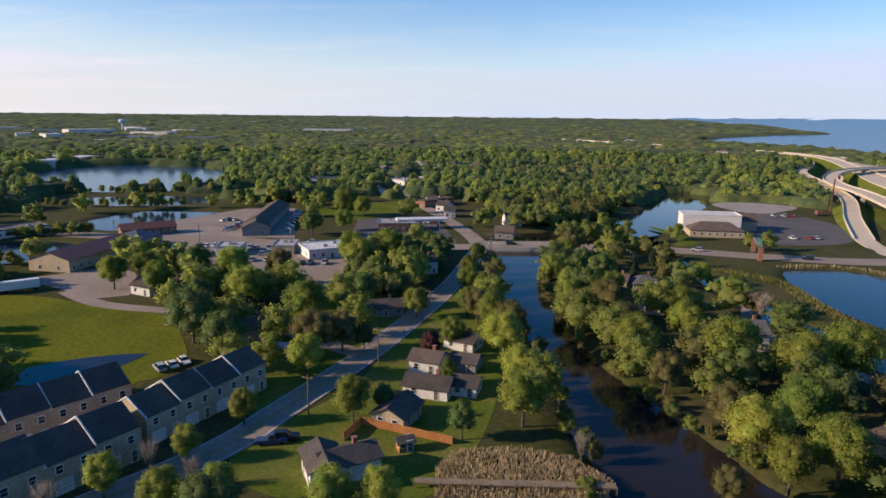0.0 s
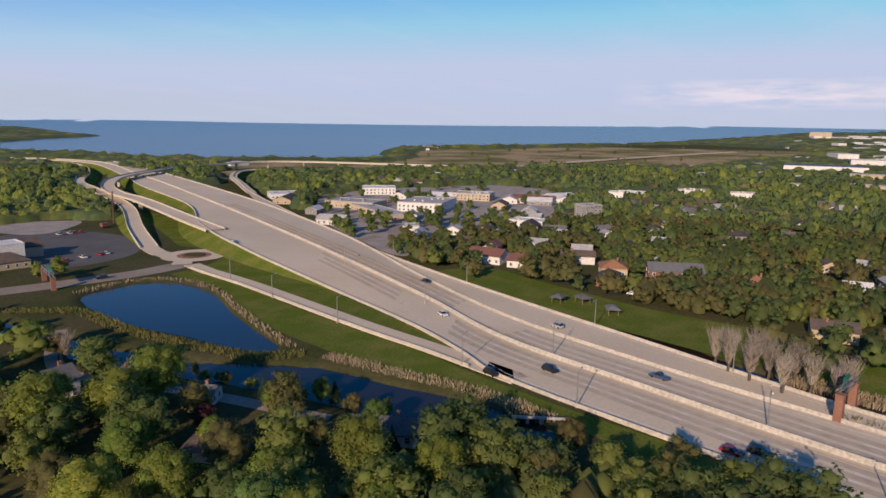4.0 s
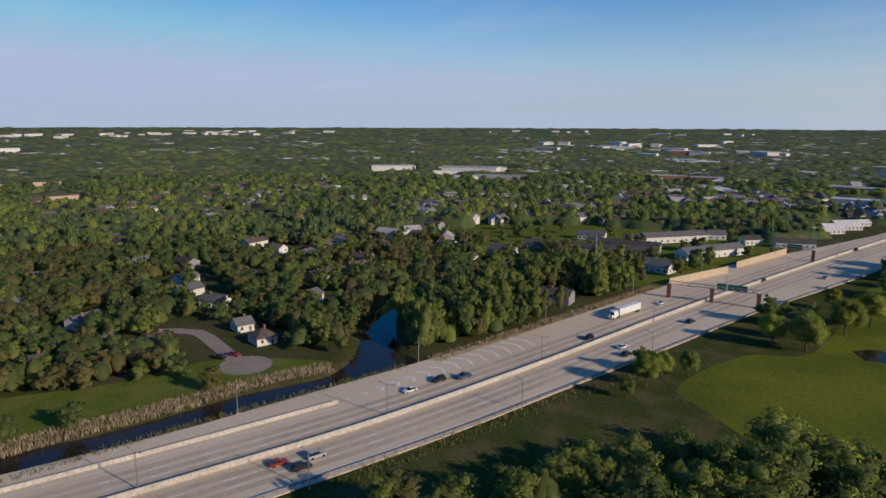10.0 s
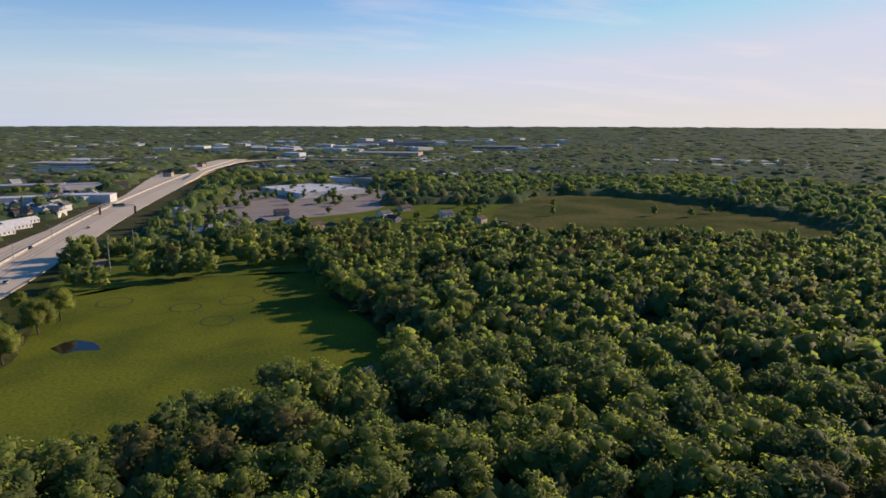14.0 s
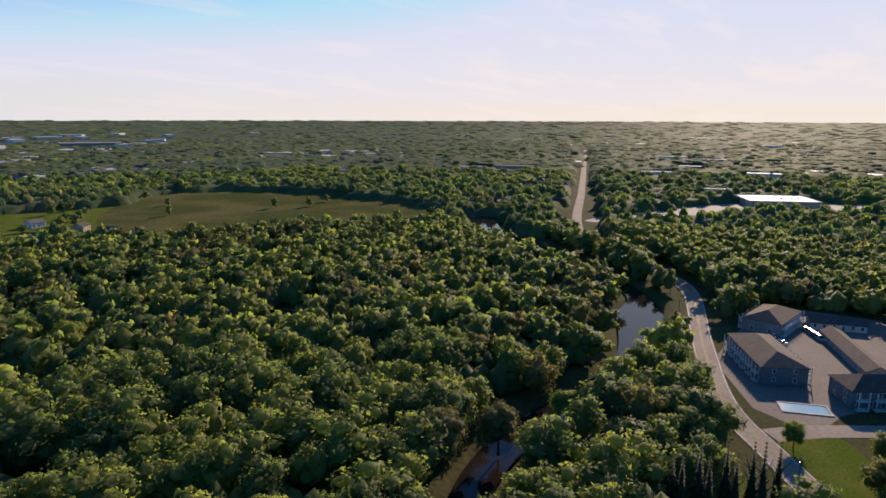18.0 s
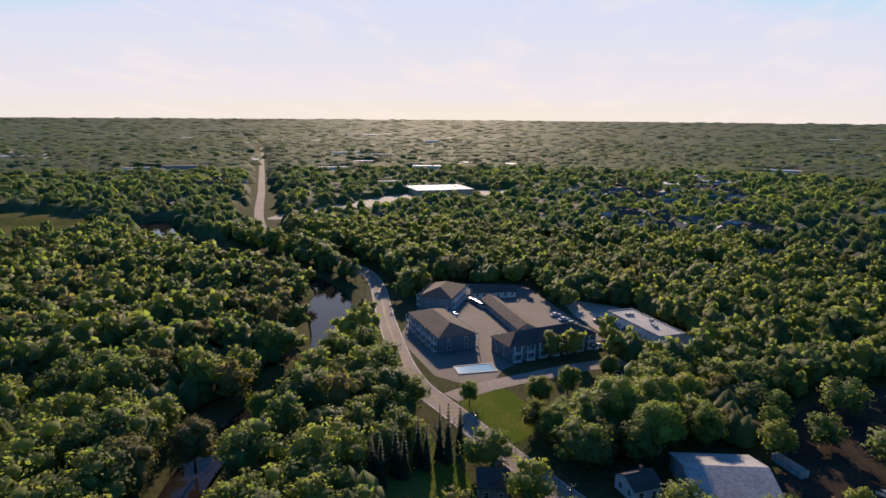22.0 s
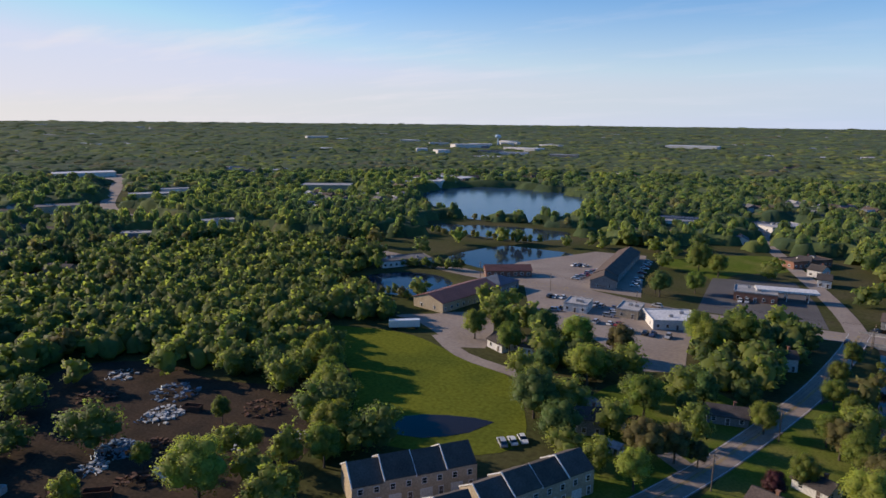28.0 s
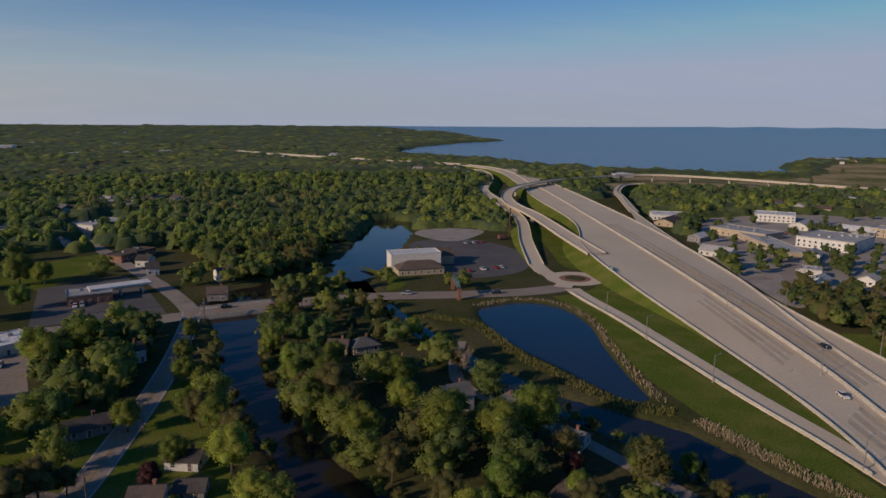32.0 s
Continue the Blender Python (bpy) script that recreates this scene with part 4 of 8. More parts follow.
building(-8.6, 115.6, 68, 8.4, 6.6, 2.7, "gable", WALL_TAN, ROOF_BROWN, "small cream gabled house by a wooden fence", "house")
building(-2.8, 128.4, -17, 9.6, 6.4, 2.5, "gable", WALL_WHITE, ROOF_DARK, "white rambler house with a dark roof", "house")
building(5.0, 129.0, -16, 5.2, 5.6, 2.4, "gable", WALL_WHITE, ROOF_DARK, "white garage with a dark roof", "garage")
building(-3.4, 141.6, -19, 7.0, 6.4, 3.0, "gable", WALL_WHITE, ROOF_BROWN, "white house with a brown roof", "house")
building(5.2, 142.2, -19, 6.2, 5.4, 2.4, "gable", WALL_GREY, ROOF_DARK, "grey garage with a dark roof", "garage")
building(5.0, 156.2, -28, 8.0, 6.0, 2.5, "gable", WALL_WHITE, ROOF_DARK, "low white house behind trees", "house")
building(-48.0, 158.4, 27, 7.0, 7.4, 4.6, "gable", WALL_GREY, ROOF_DARK, "grey two-storey house beside the row houses", "house")
building(-38.4, 149.9, -11, 3.5, 3.0, 2.2, "gable", WALL_WHITE, ROOF_PALE, "small white garden shed", "shed")
building(-17.4, 184.1, 12, 10.5, 7.0, 2.6, "gable", WALL_GREY, ROOF_DARK, "low grey rambler house under trees", "house")
building(-6.4, 236.4, 23, 5.6, 7.0, 4.6, "gable", WALL_WHITE, ROOF_DARK, "white two-storey house near the crossroads", "house")
building(-94.7, 203.9, -26, 8.5, 8.0, 3.0, "gable", WALL_WHITE, ROOF_DARK, "white cottage by the lane", "house")
building(-85.1, 205.5, 2, 5.3, 8.0, 3.0, "gable", WALL_WHITE, ROOF_DARK, "white cottage by the lane", "house")
building(59.2, 216.4, -27, 7.0, 7.4, 3.2, "gable", WALL_TAN, ROOF_BROWN, "tan house on the river peninsula", "house")
building(67.8, 215.4, 2, 9.8, 8.0, 2.8, "hip", WALL_TAN, ROOF_GREY, "tan hip-roofed house on the river peninsula", "house")
building(62.5, 190.0, 2, 5.9, 8.0, 2.9, "gable", WALL_WHITE, ROOF_BROWN, "small white house with a tan roof", "house")
building(78.3, 160.1, -3, 6.3, 9.0, 4.5, "gable", WALL_WHITE, ROOF_GREY, "white house with a grey roof under trees", "house")
building(91.1, 149.9, 76, 5.9, 8.0, 3.0, "gable", WALL_GREY, ROOF_GREY, "grey house by the driveway", "house")
building(-139.5, 249.5, 79, 39.0, 17.0, 4.4, "gable", WALL_TAN, ROOF_RED, "long tan metal building with a red-brown roof", "hall")
building(-134.0, 279.0, 79, 15.0, 15.0, 4.2, "hip", WALL_GREY, ROOF_BLUE, "grey building with a slate-blue roof", "shop")
building(-49.2, 266.0, 28, 19.0, 16.0, 3.6, "flat", WALL_WHITE, ROOF_WHITE, "white metal building with a white roof", "shed")
building(-88.5, 265.9, 5, 10.1, 11.0, 3.6, "flat", WALL_WHITE, ROOF_PALE, "white flat-roofed garage in the car lot", "shop")
building(-67.0, 270.4, 3, 9.0, 13.0, 3.6, "flat", WALL_TAN, ROOF_PALE, "tan flat-roofed shop in the car lot", "shop")
building(-91.2, 311.6, 105, 12.0, 12.6, 4.2, "gable", WALL_GREY, ROOF_BROWN, "grey motel front with a gabled porch", "motel")
building(-95.7, 352.1, 95, 67.7, 12.0, 4.6, "gable", WALL_GREY, ROOF_BROWN, "long grey motel with a brown roof and parked cars", "motel")
building(-24.4, 327.3, 5, 18.1, 14.0, 4.2, "flat", WALL_BRICK, ROOF_PALE, "brick filling station shop", "shop")
building(2.7, 373.3, 1, 6.1, 9.0, 4.0, "gable", WALL_WHITE, ROOF_DARK, "white house on the north street", "house")
building(-0.3, 396.0, -26, 7.4, 9.0, 4.0, "gable", WALL_WHITE, ROOF_DARK, "white house on the north street", "house")
building(-7.8, 419.2, -5, 6.4, 9.0, 4.0, "gable", WALL_GREY, ROOF_DARK, "grey house on the north street", "house")
building(28.6, 308.2, -10, 8.7, 9.0, 3.4, "gable", WALL_GREY, ROOF_BROWN, "grey house by the bridge", "house")
building(35.6, 344.3, 11, 8.1, 9.0, 4.5, "gable", WALL_WHITE, ROOF_BROWN, "white house with a brown roof by the river", "house")
building(-7.8, 421.2, 47, 27.1, 12.0, 4.0, "flat", WALL_BRICK, ROOF_BROWN, "low brown brick shop", "shop")
building(-101.6, 537.1, 27, 23.8, 16.0, 4.0, "flat", WALL_WHITE, ROOF_PALE, "white flat-roofed commercial building", "shop")
building(-28.6, 556.4, 46, 34.6, 20.0, 4.0, "flat", WALL_WHITE, ROOF_PALE, "white flat-roofed commercial building", "shop")
building(-203.3, 300.1, 54, 29.4, 14.0, 3.5, "flat", WALL_WHITE, ROOF_GREY, "low building with a grey roof beside the curving road", "shop")
building(-142.0, 307.7, 35, 24.1, 9.0, 3.4, "gable", WALL_BRICK, ROOF_RED, "low brick restaurant with a red roof", "restaurant")
apartment = building(-228.5, -34.8, -150, 32.0, 14.0, 5.6, "hip", WALL_BLUE, ROOF_BROWN, "blue-grey apartment block with a brown hip roof", "apartment block")
balconies(apartment, 32.0, 14.0)
apartment = building(-221.4, 3.0, 124, 35.5, 12.0, 5.6, "hip", WALL_BLUE, ROOF_BROWN, "long blue-grey apartment block with white balconies", "apartment block")
balconies(apartment, 35.5, 12.0)
apartment = building(-276.0, -41.0, 172, 24.0, 14.0, 5.0, "hip", WALL_GREY, ROOF_BROWN, "grey apartment block with a brown roof", "apartment block")
balconies(apartment, 24.0, 14.0)
building(-288.5, -20.0, 109, 19.5, 8.0, 2.8, "gable", WALL_WHITE, ROOF_DARK, "row of white garages with dark roof", "garage")
building(-254.9, -11.8, -156, 42.0, 7.0, 2.8, "gable", WALL_GREY, ROOF_BROWN, "long garage building with a brown roof", "garage")
building(-244.9, 40.8, 28, 32.2, 11.0, 4.5, "flat", WALL_WHITE, ROOF_PALE, "long white warehouse with a pale roof", "warehouse")
building(-136.2, 41.6, 95, 17.5, 20.0, 4.0, "gable", WALL_GREY, ROOF_PALE, "workshop with a pale metal roof", "workshop")
building(-133.9, 23.1, 119, 6.7, 7.0, 3.2, "gable", WALL_WHITE, ROOF_DARK, "white house under trees", "house")
building(-146.8, -70.1, 110, 5.0, 5.0, 2.4, "gable", WALL_GREY, ROOF_PALE, "small hut with a pale roof by the river", "hut")
building(-129.2, -8.4, 99, 6.3, 8.0, 3.5, "gable", WALL_GREY, ROOF_DARK, "grey house with a dark roof", "house")
building(-680.9, -106.4, 117, 61.7, 50.0, 6.0, "flat", WALL_TAN, ROOF_WHITE, "wide school building with a pale roof", "school")
building(283.9, 90.5, -66, 11.4, 12.0, 4.0, "hip", WALL_TAN, ROOF_TILE, "tan house with an orange hip roof", "house")
building(285.3, 64.3, -68, 21.9, 14.0, 5.5, "gable", WALL_BRICK, ROOF_GREY, "brown brick apartment house with a grey roof", "apartment house")
building(286.7, 32.5, -82, 9.5, 12.0, 4.0, "hip", WALL_TAN, ROOF_TILE, "tan house with an orange hip roof", "house")
building(276.3, 149.7, -86, 17.3, 12.0, 4.0, "gable", WALL_WHITE, ROOF_RED, "white building with a dark red roof", "shop")
building(419.8, 282.4, -74, 35.2, 38.0, 7.0, "flat", WALL_WHITE, ROOF_PALE, "large white flat-roofed warehouse", "warehouse")
building(487.7, 383.4, -52, 31.2, 25.0, 6.0, "flat", WALL_WHITE, ROOF_WHITE, "white flat-roofed commercial building", "warehouse")
building(498.9, 286.9, -74, 33.3, 20.0, 6.0, "flat", WALL_TAN, ROOF_PALE, "tan warehouse with a pale roof", "warehouse")
building(398.2, 335.8, -81, 43.4, 22.0, 5.0, "flat", WALL_TAN, ROOF_PALE, "tan flat-roofed commercial building", "shop")
building(412.3, 427.7, -35, 28.9, 25.0, 4.0, "flat", WALL_WHITE, ROOF_WHITE, "white flat-roofed commercial building", "shop")
building(508.8, 233.4, -79, 35.3, 15.0, 4.0, "gable", WALL_WHITE, ROOF_RED, "white shop with a red roof", "shop")
building(528.3, 218.8, -33, 24.0, 20.0, 5.0, "gable", WALL_WHITE, ROOF_WHITE, "white metal building with a white roof", "warehouse")
building(604.2, 179.4, -74, 24.8, 16.0, 5.0, "flat", WALL_WHITE, ROOF_WHITE, "white flat-roofed commercial building", "warehouse")
building(421.2, 153.4, -32, 13.4, 12.0, 13.0, "flat", WALL_GREY, ROOF_PALE, "tall grey concrete plant building", "plant")
building(321.7, 228.2, -54, 10.1, 10.0, 5.0, "flat", WALL_WHITE, ROOF_PALE, "white shop beside the ramp", "shop")
building(390.5, 182.0, -84, 23.1, 14.0, 4.0, "flat", WALL_WHITE, ROOF_WHITE, "white flat-roofed roadside shop", "shop")
building(367.5, 153.8, -72, 12.7, 9.0, 3.5, "gable", WALL_WHITE, ROOF_GREY, "white house with a grey roof", "house")
building(388.4, 128.8, -54, 13.9, 9.0, 3.5, "gable", WALL_WHITE, ROOF_GREY, "white house with a grey roof", "house")
building(375.4, 295.4, -118, 71.8, 15.0, 4.0, "flat", WALL_TAN, ROOF_PALE, "tan flat-roofed roadside shop", "shop")
building(235.2, -20.9, -94, 22.0, 10.0, 3.0, "gable", WALL_BRICK, ROOF_BROWN, "long low brick house on a lawn", "house")
building(232.4, -90.6, -87, 7.6, 8.0, 3.2, "gable", WALL_WHITE, ROOF_BROWN, "white house standing among trees", "house")
building(210.1, -119.8, -98, 7.7, 9.0, 3.0, "hip", WALL_WHITE, ROOF_BROWN, "white bungalow at the end of the street", "house")
building(228.9, -122.2, -98, 6.6, 8.0, 3.0, "gable", WALL_WHITE, ROOF_GREY, "white bungalow with a grey roof", "house")
building(288.1, -98.9, -97, 7.9, 8.0, 4.0, "gable", WALL_WHITE, ROOF_GREY, "white house standing among trees", "house")
building(322.8, -52.6, -97, 11.1, 9.0, 3.4, "gable", WALL_BRICK, ROOF_TILE, "tan brick house among trees", "house")
building(339.4, -15.3, -86, 13.6, 9.0, 3.4, "gable", WALL_WHITE, ROOF_BROWN, "white house standing among trees", "house")
building(321.9, -66.4, -97, 7.2, 8.0, 3.4, "gable", WALL_WHITE, ROOF_GREY, "white house standing among trees", "house")
building(242.4, -77.6, -98, 4.7, 8.0, 3.2, "gable", WALL_WHITE, ROOF_GREY, "white house standing among trees", "house")
building(238.2, -53.4, -98, 5.6, 8.0, 3.2, "gable", WALL_GREY, ROOF_DARK, "grey house standing among trees", "house")
building(243.4, -347.0, -160, 26.6, 9.0, 3.6, "gable", WALL_GREY, ROOF_DARK, "row of dark-roofed terraced houses", "terrace")
building(217.8, -357.2, -157, 28.9, 9.0, 3.6, "gable", WALL_GREY, ROOF_DARK, "row of dark-roofed terraced houses", "terrace")
building(191.2, -367.9, -159, 28.0, 9.0, 3.6, "gable", WALL_GREY, ROOF_DARK, "row of dark-roofed terraced houses", "terrace")
building(206.4, -381.5, -164, 46.6, 9.0, 4.0, "gable", WALL_GREY, ROOF_DARK, "row of dark-roofed terraced houses", "terrace")
building(247.4, -310.7, 179, 17.9, 12.0, 4.0, "gable", WALL_WHITE, ROOF_GREY, "white house with a grey roof", "house")
building(160.9, -337.2, 178, 17.9, 12.0, 4.0, "gable", WALL_WHITE, ROOF_GREY, "white house with a grey roof", "house")
building(156.4, -397.8, -112, 47.0, 10.0, 4.6, "gable", WALL_WHITE, ROOF_GREY, "row of white town houses", "terrace")
building(195.5, -431.0, -121, 48.1, 10.0, 4.6, "gable", WALL_WHITE, ROOF_GREY, "row of white town houses", "terrace")
building(212.8, -407.7, -145, 13.1, 9.0, 4.0, "gable", WALL_WHITE, ROOF_GREY, "white house with a grey roof", "house")
building(240.5, -399.5, -161, 18.9, 9.0, 4.0, "gable", WALL_WHITE, ROOF_GREY, "white house with a grey roof", "house")
building(178.5, -463.0, -149, 12.3, 9.0, 4.0, "gable", WALL_WHITE, ROOF_GREY, "white house with a grey roof", "house")
building(153.7, -457.8, -125, 13.1, 9.0, 4.0, "gable", WALL_WHITE, ROOF_DARK, "white house with a grey roof", "house")
building(128.2, -466.1, -154, 23.8, 9.0, 4.0, "gable", WALL_WHITE, ROOF_DARK, "white town houses with dark roofs", "terrace")
building(130.1, -543.8, -128, 28.4, 8.0, 3.0, "gable", WALL_WHITE, ROOF_WHITE, "row of white storage units", "storage")
building(126.3, -572.5, -129, 32.2, 8.0, 3.0, "gable", WALL_WHITE, ROOF_WHITE, "row of white storage units", "storage")
building(125.6, -599.4, -125, 32.6, 8.0, 3.0, "gable", WALL_WHITE, ROOF_WHITE, "row of white storage units", "storage")
building(-135, -760, 20, 84, 92, 5.5, "flat", WALL_WHITE, ROOF_WHITE, "huge store with a white roof", "store")
building(-138.1, -945.5, -171, 66.4, 60.0, 7.0, "flat", WALL_TAN, ROOF_GREY, "large store with a grey roof", "store")
building(-219.8, -872.1, 127, 66.6, 30.0, 7.0, "flat", WALL_TAN, ROOF_PALE, "large store with a pale roof", "store")
building(-458.7, -1516.8, 156, 148.5, 60.0, 8.0, "flat", WALL_TAN, ROOF_WHITE, "distant warehouse with a white roof", "warehouse")
building(184.0, -1353.6, 150, 147.1, 60.0, 7.0, "flat", WALL_TAN, ROOF_PALE, "distant store with a pale roof", "store")
building(177.6, -908.2, 175, 77.0, 30.0, 6.0, "flat", WALL_TAN, ROOF_PALE, "distant brick store with a pale roof", "store")
building(104.5, 80.0, -64, 14.0, 8.0, 2.8, "gable", WALL_WHITE, ROOF_GREY, "low white house with a grey roof among trees", "house")
building(73.2, 192.6, 20, 9.2, 6.4, 2.6, "gable", WALL_WHITE, ROOF_BROWN, "white house with a brown roof on the peninsula", "house")
building(94.6, 127.6, -62, 7.6, 6.4, 2.6, "gable", WALL_WHITE, ROOF_GREY, "white house with a grey roof by the creek", "house")
building(80.0, 104.0, -60, 11.0, 7.5, 2.6, "hip", WALL_TAN, ROOF_BROWN, "tan hip-roofed house under trees", "house")

# stores, sheds and works standing on open lots farther off
ON_LOT = []
for x, y, ln, wall, cover, h, label, cat in (
        (-865, 512, 74, WALL_WHITE, ROOF_WHITE, 6, "white store beside the straight road", "store"), (-565, 314, 43, WALL_TAN, ROOF_GREY, 5, "low grey-roofed shop beside the road", "shop"), (-586, 411, 37, WALL_TAN, ROOF_PALE, 5, "tan shop with a pale roof", "shop"), (-398, 335, 25, WALL_WHITE, ROOF_PALE, 4, "white shop beside the curving road", "shop"),
        (-396, 268, 21, WALL_GREY, ROOF_PALE, 4, "grey shop with a pale roof", "shop"), (-498, 579, 56, WALL_TAN, ROOF_PALE, 6, "long tan works with a pale roof", "works"), (-604, 455, 28, WALL_WHITE, ROOF_PALE, 5, "white shop by the crossroads", "shop"), (-1026, 349, 56, WALL_WHITE, ROOF_PALE, 6, "pale store beyond the woods", "store"),
        (-366, 2070, 147, WALL_WHITE, ROOF_WHITE, 11, "long white factory among far woods", "factory"), (-876, 1631, 95, WALL_GREY, ROOF_BLUE, 9, "blue-roofed works by the water tower", "works"), (-637, 1392, 67, WALL_WHITE, ROOF_PALE, 8, "white works by the water tower", "works"), (-715, 1429, 59, WALL_GREY, ROOF_BLUE, 8, "blue-grey works by the water tower", "works"),
        (-1084, 1799, 62, WALL_WHITE, ROOF_PALE, 9, "white works by the water tower", "works"), (-508, 1371, 64, WALL_TAN, ROOF_PALE, 8, "tan works with a pale roof", "works"), (-102, 545, 30, WALL_WHITE, ROOF_BLUE, 5, "white building with a blue-grey roof", "shop"), (-40, 561, 19, WALL_WHITE, ROOF_BLUE, 4, "low building with a blue roof", "shop"),
        (707, -1606, 77, WALL_BRICK, ROOF_PALE, 14, "tall brick works among far trees", "works"), (1013, -1865, 93, WALL_WHITE, ROOF_WHITE, 11, "white store among far trees", "store"), (418, -896, 51, WALL_BRICK, ROOF_PALE, 8, "long brick store", "store"), (365, -904, 43, WALL_BRICK, ROOF_PALE, 8, "long brick store", "store"),
        (181, -1210, 90, WALL_WHITE, ROOF_BLUE, 8, "pale store with a blue front", "store"), (122, -901, 47, WALL_WHITE, ROOF_PALE, 6, "white store by the highway", "store"), (157, -772, 46, WALL_WHITE, ROOF_WHITE, 5, "white sheds by the highway", "shed"), (587, -726, 75, WALL_GREY, ROOF_PALE, 7, "long pale works", "works"), (713, -866, 41, WALL_WHITE, ROOF_PALE, 7, "white works", "works"),
        (-210, -876, 59, WALL_WHITE, ROOF_WHITE, 7, "white-roofed store", "store"), (-453, -1503, 150, WALL_TAN, ROOF_PALE, 10, "wide tan warehouse", "warehouse"), (-661, -2130, 260, WALL_GREY, ROOF_BLUE, 13, "very long blue-grey warehouse", "warehouse"), (-854, -1748, 143, WALL_GREY, ROOF_PALE, 11, "long grey warehouse", "warehouse"), (98, -1111, 33, WALL_TAN, ROOF_BROWN, 6, "tan shop by the interchange", "shop"),
        (1345, -52, 128, WALL_WHITE, ROOF_WHITE, 9, "long white works", "works"), (819, -7, 42, WALL_TAN, ROOF_PALE, 6, "tan apartment row with a pale roof", "apartment row"), (779, -69, 52, WALL_TAN, ROOF_PALE, 6, "tan apartment row with a pale roof", "apartment row"), (918, -183, 27, WALL_TAN, ROOF_BROWN, 7, "tan apartment row with a brown roof", "apartment row"),
        (927, -241, 42, WALL_TAN, ROOF_BROWN, 7, "tan apartment row with a brown roof", "apartment row"), (749, -212, 34, WALL_TAN, ROOF_BROWN, 6, "tan apartment row with a brown roof", "apartment row"), (659, -117, 29, WALL_TAN, ROOF_PALE, 5, "tan apartment row with a pale roof", "apartment row"), (2005, -434, 90, WALL_WHITE, ROOF_WHITE, 12, "white works on the skyline", "works"),
        (847, -755, 75, WALL_WHITE, ROOF_WHITE, 8, "white school with flat roofs", "school"), (735, -827, 97, WALL_WHITE, ROOF_PALE, 8, "long white school with flat roofs", "school"), (704, -739, 45, WALL_WHITE, ROOF_WHITE, 7, "white flat-roofed store", "store"), (572, -739, 34, WALL_WHITE, ROOF_PALE, 7, "white flat-roofed store", "store"),
        (1112, 50, 106, WALL_WHITE, ROOF_BLUE, 10, "long blue-white warehouse", "warehouse"), (1337, -42, 130, WALL_WHITE, ROOF_WHITE, 11, "long white warehouse", "warehouse"), (985, -6, 43, WALL_TAN, ROOF_PALE, 7, "tan works", "works"), (3514, 191, 90, WALL_TAN, ROOF_PALE, 40, "tall pale block on the skyline", "tower block"),
        (597, 184, 28, WALL_WHITE, ROOF_WHITE, 5, "white shop", "shop"), (662, 93, 22, WALL_WHITE, ROOF_PALE, 5, "white shop among trees", "shop"), (787, 62, 29, WALL_WHITE, ROOF_PALE, 6, "white shop among trees", "shop"), (663, 137, 30, WALL_WHITE, ROOF_PALE, 5, "white shop by a car park", "shop"),
        (-978, -170, 44, WALL_WHITE, ROOF_WHITE, 6, "white store near the school", "store"), (-1056, -287, 48, WALL_TAN, ROOF_PALE, 6, "tan store near the school", "store"), (-920, -298, 43, WALL_WHITE, ROOF_PALE, 6, "white store near the school", "store"), (-746, -174, 28, WALL_TAN, ROOF_PALE, 5, "tan building near the school", "shop"), (-1278, -388, 59, WALL_WHITE, ROOF_PALE, 7, "white store near the school", "store"),
        (-1235, -298, 47, WALL_TAN, ROOF_PALE, 7, "tan store near the school", "store"), (-1817, -305, 47, WALL_WHITE, ROOF_WHITE, 11, "white store on the skyline", "store"), (-894, -514, 61, WALL_GREY, ROOF_BROWN, 6, "long dark-roofed row", "apartment row"), (-681, -673, 28, WALL_WHITE, ROOF_PALE, 5, "white building by the meadow", "shop"), (-850, -563, 37, WALL_WHITE, ROOF_PALE, 5, "white row by the meadow", "apartment row")):
    r = math.hypot(x, y)
    ux, uy = x / r, y / r
    label += "" if len(label.split()) > 3 else " among far trees"
    ob = building(x, y, math.degrees(math.atan2(y, x)) + 90 + ((x * 7 + y * 3) % 24 - 12), ln, ln * 0.45, h, "flat", wall, cover, label, cat)
    front, back, half = ln * 0.3 + 0.045 * r + 14, ln * 0.3 + 6, ln * 0.68
    ON_LOT.append([(x - ux * q - uy * p, y - uy * q + ux * p) for q, p in ((front, -half * 0.8), (front, half * 0.8), (-back, half), (-back, -half))])
for k, lot in enumerate(ON_LOT):
    z = float(rise(max(math.hypot(*q) for q in lot))) + 0.05
    LOTS["site" + str(k)] = (lot, 0.10)
    tagged(patch("ground_site", lot, z, (GRAVEL, ASPHALT_OLD, GRASS)[k % 3], False), ("pale gravel lot round a building", "worn asphalt lot round a building", "green lawn round a building")[k % 3], "ground", kind="structure")
